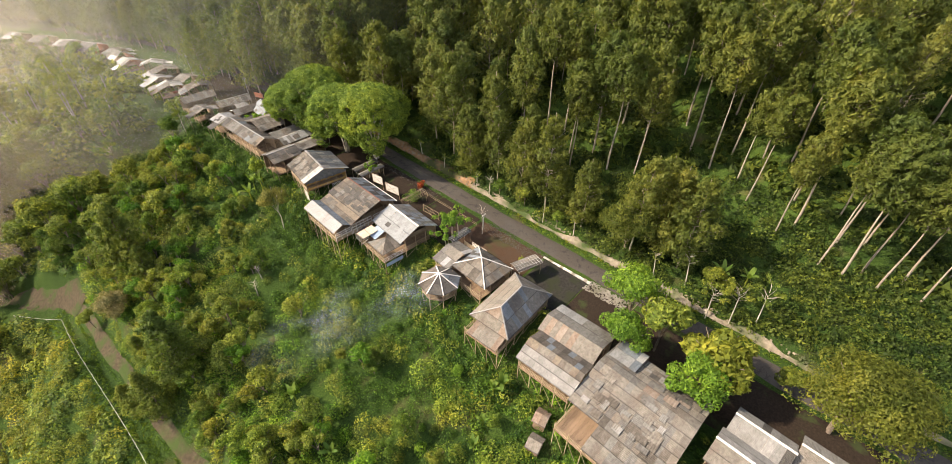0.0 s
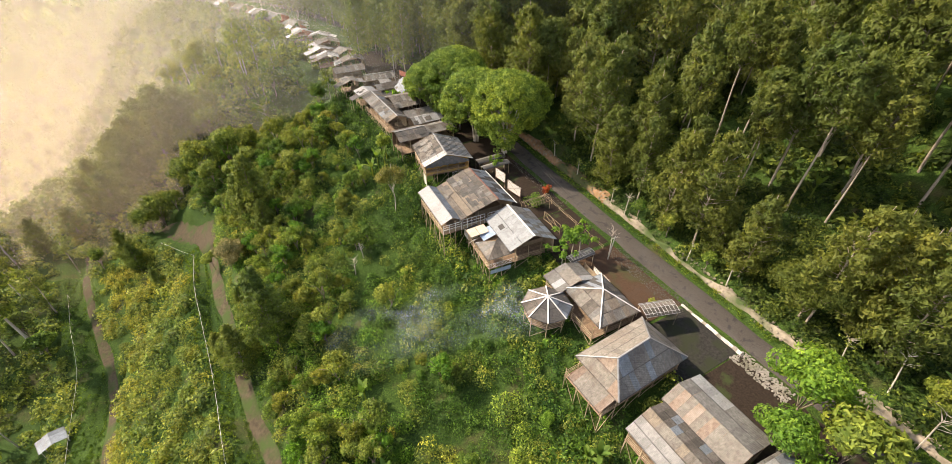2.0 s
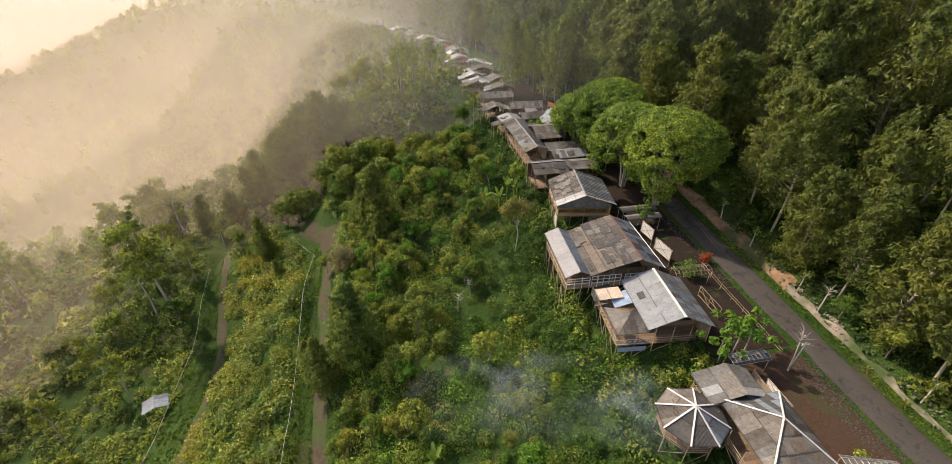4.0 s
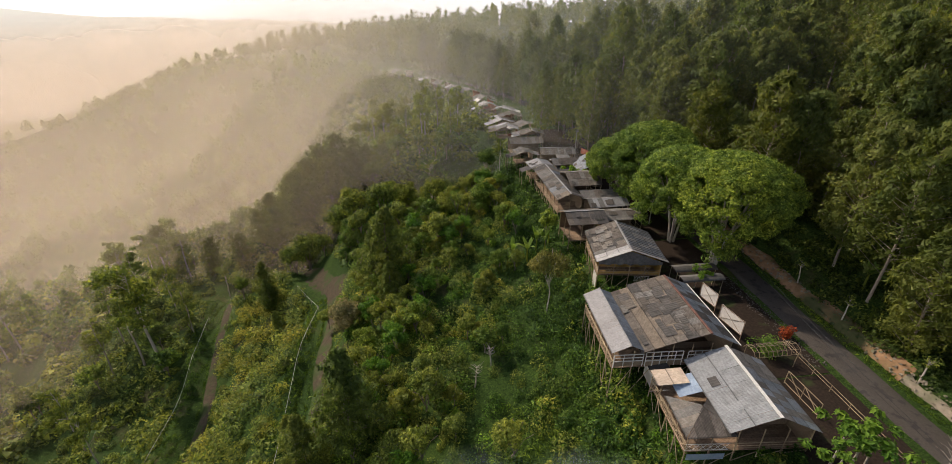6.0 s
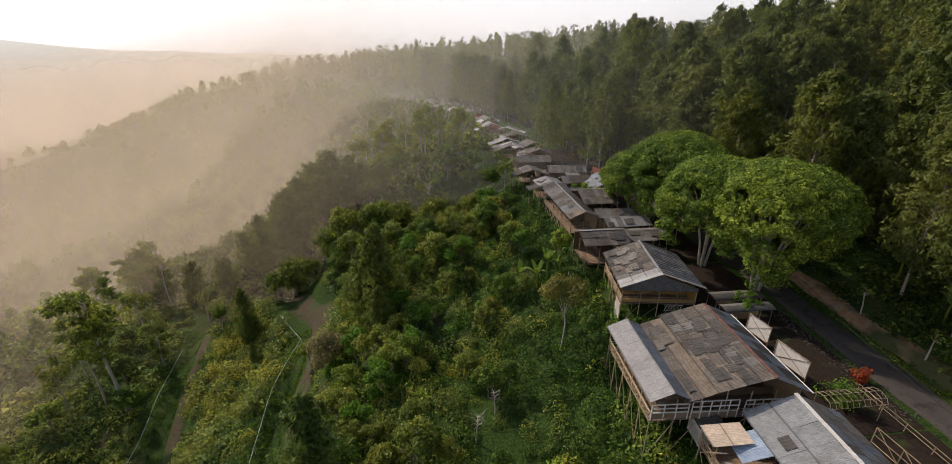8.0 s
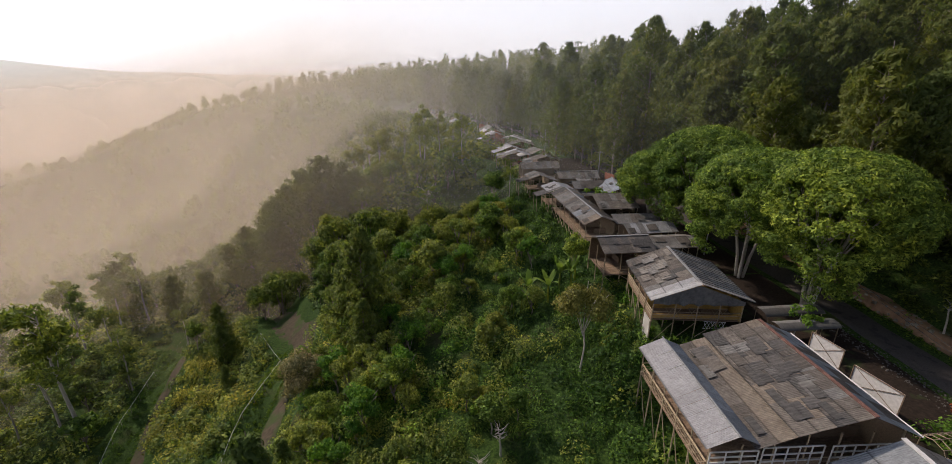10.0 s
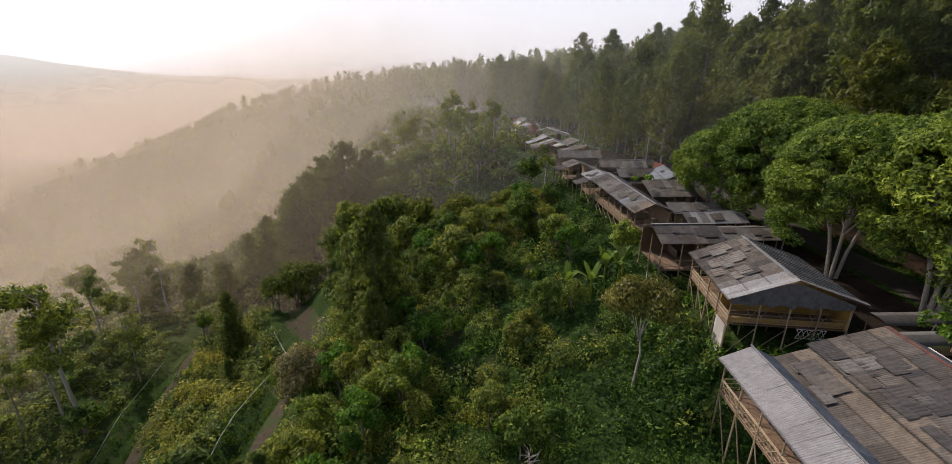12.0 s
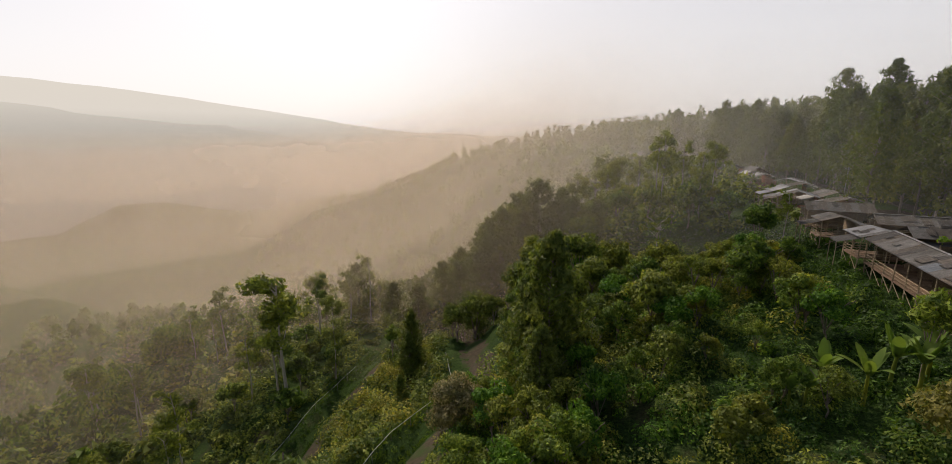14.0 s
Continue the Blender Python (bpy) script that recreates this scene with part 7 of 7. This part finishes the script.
# utility poles and wires
def utility_pole(x, y, h, lean=0.0):
    ob = thing("utility_pole", "grey iron utility pole beside the road", "pole", x, y, None, 0, "utility poles")
    pole(ob, (0, 0, -0.4), (lean, 0, h), 0.09, "iron", "mast", 8)
    arm = beam(ob, (lean - 0.5, 0, h - 0.4), (lean + 0.5, 0, h - 0.4), 0.07, 0.07, "iron", "crossarm")
    for s in (-0.45, 0, 0.45):
        under(pole(ob, (lean + s, 0, h - 0.38), (lean + s, 0, h - 0.2), 0.05, "white_batten", "insulator"), arm)
    return (x + lean, y, float(land(x, y)) + h - 0.25)


tops = [utility_pole(-0.4, 52.0, 8.4), utility_pole(1.9, 36.0, 6.5, 1.2), utility_pole(0.4, 0.8, 4.6, 0.5), utility_pole(-3.0, 88.0, 8.0), utility_pole(-6.0, 122.0, 8.0)]


def wire(a, b, sag, name="wire"):
    cu = bpy.data.curves.new(name, "CURVE")
    cu.dimensions, cu.bevel_depth, cu.bevel_resolution = "3D", 0.018, 1
    sp = cu.splines.new("POLY")
    sp.points.add(16)
    for k in range(17):
        f = k / 16
        p = Vector(a).lerp(Vector(b), f)
        sp.points[k].co = (p.x, p.y, p.z - sag * 4 * f * (1 - f), 1)
    cu.materials.append(M["black"])
    return tagged(new(name, cu), "thin black power line between poles", "power line")


for a, b in ((tops[4], tops[3]), (tops[3], tops[0]), (tops[0], tops[1]), (tops[1], tops[2])):
    wire(a, b, 0.6)
    wire(Vector(a) - Vector((0.45, 0, 0)), Vector(b) - Vector((0.45, 0, 0)), 0.75)


# single trees and plants
def bare_tree(name, label, x, y, h, lean, mat, seed, spread=1.2, fork=0.62, twigs=14, leaf=None):
    r = np.random.default_rng(seed)
    top = np.array([lean[0], lean[1], h])
    wood = [tube([(0, 0, -0.4), tuple(top * fork * 0.5 + np.array([0.06, 0, 0])), tuple(top * fork)], [0.11, 0.085, 0.06], 6)]
    crown = []
    for k in range(twigs):
        a = r.uniform(0, 6.283)
        base = top * (fork + (1 - fork) * r.uniform(-0.25, 0.5))
        mid = base + np.array([math.cos(a), math.sin(a), 0.7]) * spread * r.uniform(0.3, 0.6)
        tip = mid + np.array([math.cos(a + 0.5), math.sin(a + 0.5), 0.5]) * spread * r.uniform(0.3, 0.7)
        wood.append(tube([tuple(base), tuple(mid), tuple(tip)], [0.035, 0.022, 0.01], 4))
        if leaf:
            p, o = blob(leaf, tip, (0.55, 0.55, 0.35), r, 0.2)
            crown.append(leaves(p, 0.15, 0.4, o * 0.4, 0.5, r))
    ob = new(name)
    new("trunk", raw_mesh("trunk", *join(wood), mat, False)).parent = ob
    if crown:
        new("crown", raw_mesh("crown", *join(crown), M["olive"])).parent = ob
    tagged(ob, label, "tree")
    return plant(ob, x, y)


bare_tree("bare_tree", "leafless pale tree leaning over the road", 0.2, 0.6, 5.6, (2.0, 2.0), M["bark_light"], 1)
bare_tree("dead_tree", "tall thin tree with a sparse pale crown", -39.2, 88.6, 12.6, (-0.6, -0.4), M["bark_light"], 2, 2.6, 0.72, 26, 26)
bare_tree("bare_tree", "slim pale tree at the bank", 10.6, 8.0, 4.2, (0.8, 0.4), M["bark_light"], 3)
bare_tree("bare_tree", "slim leaning tree at the forest edge", 13.0, -34.5, 6.5, (1.8, 1.5), M["bark_light"], 4, 1.2, 0.7, 14, 10)
bare_tree("bare_tree", "slim leaning tree on the earth bank", 11.2, -29.5, 5.0, (1.5, 1.2), M["bark_light"], 5, 1.2, 0.7, 14, 14)
bare_tree("bare_tree", "thin grey dead sapling among shrubs", -36.0, 24.0, 4.5, (0.3, 0.2), M["bark_light"], 6, 0.9, 0.5, 22)
bare_tree("bare_tree", "thin grey dead sapling on the slope", -33.5, 27.0, 4.0, (-0.3, 0.2), M["bark_light"], 7, 0.8, 0.5, 22)
for k, (x, y, h) in enumerate([(10.5, -42.8, 9.0), (9.6, -39.6, 7.5), (12.6, -46.0, 8.5)]):
    bare_tree("rosette_tree", "slender roadside tree with tufts of yellow-green leaves", x, y, h, (0.9, 0.7), M["bark_light"], 30 + k, 2.0, 0.6, 12, 60)
for k, (x, y, dx, dy) in enumerate([(11.0, 12.0, 0.4, 0.3), (10.8, 22.0, 0.3, 0.2), (11.2, 30.0, -0.3, 0.4), (11.0, -6.0, 0.5, 0.2), (11.4, -13.0, 0.6, 0.5)]):
    bare_tree("sapling", "thin pale sapling on the earth bank", x, y, 3.0 + 0.5 * (k % 3), (dx, dy), M["bark_light"], 10 + k, 0.6, 0.7, 8, 12)


def frond_leaf(base, direction, length, width, droop, fold=0.25):
    """A long bowed blade as a strip of four-cornered faces."""
    d = Vector(direction).normalized()
    side = d.cross(Vector((0, 0, 1)))
    side = side.normalized() if side.length > 1e-3 else Vector((1, 0, 0))
    n, vs = 6, []
    for k in range(n + 1):
        f = k / n
        c = Vector(base) + d * length * f - Vector((0, 0, droop * length * f * f))
        w = width * math.sin(math.pi * min(1, 0.12 + 0.86 * f)) ** 0.7
        vs += [c - side * w + Vector((0, 0, fold * w)), c, c + side * w + Vector((0, 0, fold * w))]
    fs = []
    for k in range(n):
        for q in (0, 1):
            i = 3 * k + q
            fs.append([i, i + 1, i + 4, i + 3])
    return np.array(vs), np.array(fs)


def make_banana(seed, h, count=8, length=2.3):
    r = np.random.default_rng(seed)
    ob = new("banana_plant")
    new("stem", raw_mesh("stem", *tube([(0, 0, -0.3), (0.05, 0, h * 0.5), (0, 0.03, h)], [0.14, 0.11, 0.08], 7), M["olive"], False)).parent = ob
    for k in range(count):
        a = 6.283 * k / count + r.uniform(-0.3, 0.3)
        v, f = frond_leaf((0, 0, h - 0.1), (math.cos(a), math.sin(a), r.uniform(0.9, 3.2)), length * r.uniform(0.75, 1.2), 0.30, r.uniform(0.05, 0.5))
        new("leaf", raw_mesh("leaf", v, f, M["banana"], False)).parent = ob
    return tagged(ob, "banana plant with long bright green leaves", "banana plant", "banana plants on the slope")


ban = make_banana(1, 2.2)
plant(ban, -42.0, 0.9)
for k, (x, y, s) in enumerate([(-42.6, -5.1, 0.9), (-42.8, -9.9, 0.95), (-21.0, -22.4, 1.1), (-22.0, -21.6, 0.9), (-26.0, -23.2, 0.8), (-29.2, -24.3, 0.8), (-20.9, 48.5, 1.25), (-24.1, 47.6, 1.15), (-26.5, 48.7, 1.15), (-22.1, 49.4, 1.3), (-27.7, 47.0, 0.95), (-28.8, 46.7, 0.9), (-19.6, 50.8, 1.2),
                           (22.0, -12.0, 1.2), (38.0, -8.0, 1.3), (17.0, 26.0, 1.2), (19.5, 34.0, 1.2), (16.5, -38.5, 1.2), (18.0, -42.0, 1.1), (22.5, 20.0, 1.2), (30.0, 52.0, 1.3)]):
    copy_plant(ban, x, y, s, k * 1.1)


def make_agave(seed, label="spiky pale agave in the verge grass"):
    r = np.random.default_rng(seed)
    ob = new("agave")
    for k in range(18):
        a, e = r.uniform(0, 6.283), r.uniform(0.3, 1.6)
        v, f = frond_leaf((0, 0, 0.05), (math.cos(a), math.sin(a), e), r.uniform(0.7, 1.05), 0.06, 0.2)
        new("blade", raw_mesh("blade", v, f, M["yellow"], False)).parent = ob
    return tagged(ob, label, "agave", "agaves along the verge")


ag = make_agave(1)
plant(ag, 10.0, -12.7)
for k, (x, y, s) in enumerate([(9.7, -5.6, 0.9), (9.8, -0.8, 0.8), (9.9, -37.5, 1.2), (9.8, -20.0, 0.8), (10.3, 6.0, 0.8)]):
    copy_plant(ag, x, y, s, k * 0.8)


def make_papaya(seed):
    r = np.random.default_rng(seed)
    ob = new("small_tree")
    new("trunk", raw_mesh("trunk", *tube([(0, 0, -0.3), (0.1, 0, 1.6), (0.2, 0.1, 3.0)], [0.09, 0.07, 0.05], 6), M["bark_light"], False)).parent = ob
    parts = []
    for k in range(9):
        c = np.array([0.2, 0.1, 3.1]) + r.normal(size=3) * np.array([0.7, 0.7, 0.35])
        p, o = blob(42, c, (0.5, 0.5, 0.35), r, 0.2)
        parts.append(leaves(p, 0.2, 0.4, o * 0.5, 0.5, r))
    new("crown", raw_mesh("crown", *join(parts), M["bright"])).parent = ob
    return tagged(ob, "slim young tree with a bright green tuft", "tree", "young trees in the yard")


pp = make_papaya(3)
plant(pp, -6.2, 4.6, 1.4)
for k, (x, y, s) in enumerate([(-4.6, 4.2, 1.4), (-2.6, 4.4, 1.3), (-7.0, 3.4, 1.2), (-3.0, 32.2, 1.0), (-9.6, 71.0, 1.3)]):
    copy_plant(pp, x, y, s, k * 1.7)


def bush(label, mat, x, y, radius, seed, n=420):
    r = np.random.default_rng(seed)
    ob = new("bush")
    parts = []
    for k in range(9):
        c = r.normal(size=3) * radius * 0.4
        c[2] = abs(c[2]) + radius * 0.6
        p, o = blob(n // 9, c, (radius * 0.6,) * 3, r, 0.5)
        parts.append(leaves(p, 0.16, 0.4, o * 0.7, 0.55, r))
    new("leaves", raw_mesh("leaves", *join(parts), M[mat])).parent = ob
    new("stem", raw_mesh("stem", *tube([(0, 0, -0.2), (0, 0, radius)], [0.06, 0.03], 5), M["bark"])).parent = ob
    tagged(ob, label, "bush")
    return plant(ob, x, y)


bush("round bright green bush in the yard", "bright", -2.0, 18.6, 1.55, 1, 800)
bush("small bush with red leaves by the road", "red_leaf", 2.3, 20.9, 0.95, 2)
bush("leafy olive bush behind the slatted shelter", "olive", -1.4, -10.6, 1.0, 3)

# ---- on the slope ----
for k, (x, y, mats) in enumerate([(-21.0, -29.6, ["sheet_rust"]), (-24.0, -30.8, ["sheet_warm"])]):
    hut = thing("small_hut", "tiny hut with a rusty pitched roof" if k == 0 else "tiny wooden hut with a tan pitched roof", "hut", x, y, None, 10, "small huts below the stalls")
    roof_plane(hut, [(-1.2, 1.0, 1.7), (-1.2, -1.0, 1.7), (0, -1.0, 2.4), (0, 1.0, 2.4)], mats, seed=200 + k)
    roof_plane(hut, [(1.2, -1.0, 1.7), (1.2, 1.0, 1.7), (0, 1.0, 2.4), (0, -1.0, 2.4)], mats, seed=202 + k)
    for sx in (-0.9, 0.9):
        beam(hut, (sx, 0, -0.5), (sx, 0, 1.75), 0.06, 1.7, "plank", "side_wall", (0, 1, 0))
        beam(hut, (0, sx * 0.9, -0.5), (0, sx * 0.9, 1.75), 1.7, 0.06, "plank", "end_wall", (0, 1, 0))

hut = thing("field_hut", "small open hut with a blue-grey metal roof", "hut", -93.6, 36.5, None, 20)
roof_plane(hut, [(-2.2, 1.6, 2.6), (-2.2, -1.6, 2.6), (0, -1.6, 3.2), (0, 1.6, 3.2)], ["sheet_blue"], seed=210)
roof_plane(hut, [(2.2, -1.6, 2.6), (2.2, 1.6, 2.6), (0, 1.6, 3.2), (0, -1.6, 3.2)], ["sheet_blue"], seed=211)
for sx in (-1.9, 1.9):
    for sy in (-1.3, 1.3):
        pole(hut, (sx, sy, -0.6), (sx, sy, 2.65), 0.07, "bark_light", "post")
shed = thing("forest_shed", "open shed with a pale sheet roof among pines", "shed", 40.7, 59.0, None, -15)
roof_plane(shed, [(-2.4, 1.3, 2.3), (-2.4, -1.3, 2.3), (2.4, -1.3, 2.8), (2.4, 1.3, 2.8)], ["sheet_zinc", "sheet_grey"], seed=212)
for sx in (-2.1, 2.1):
    for sy in (-1.1, 1.1):
        pole(shed, (sx, sy, -0.6), (sx, sy, 2.6), 0.07, "bark_light", "post")


def pipe_fence(label, pts, height):
    """A pale line carried on short stakes along the track."""
    x0, y0 = pts[0]
    z0 = float(land(x0, y0))
    ob = thing("wire_fence", label, "fence", x0, y0)
    last = None
    for i in range(len(pts) - 1):
        a, b = Vector(pts[i]), Vector(pts[i + 1])
        m = max(1, round((b - a).length / 4.0))
        for k in range(m + (i == len(pts) - 2)):
            p = a.lerp(b, k / m)
            z = float(land(p.x, p.y)) - z0
            q = Vector((p.x - x0, p.y - y0, z))
            pole(ob, q - Vector((0, 0, 0.4)), q + Vector((0, 0, height + 0.1)), 0.035, "bark_light", "stake", 4)
            if last:
                pole(ob, last + Vector((0, 0, height)), q + Vector((0, 0, height)), 0.024, "white_batten", "rail", 5)
            last = q
    return ob


pipe_fence("pale fence line beside the upper track", [(-71.5, 73.0), (-64.5, 62.0), (-63.6, 45.0), (-62.4, 23.0), (-61.6, 5.0), (-58.6, -30.0)], 1.1)
pipe_fence("pale fence line beside the lower track", [(-95.6, 78.3), (-92.4, 60.0), (-90.8, 46.0), (-91.2, 25.0), (-92.0, -5.0)], 1.1)
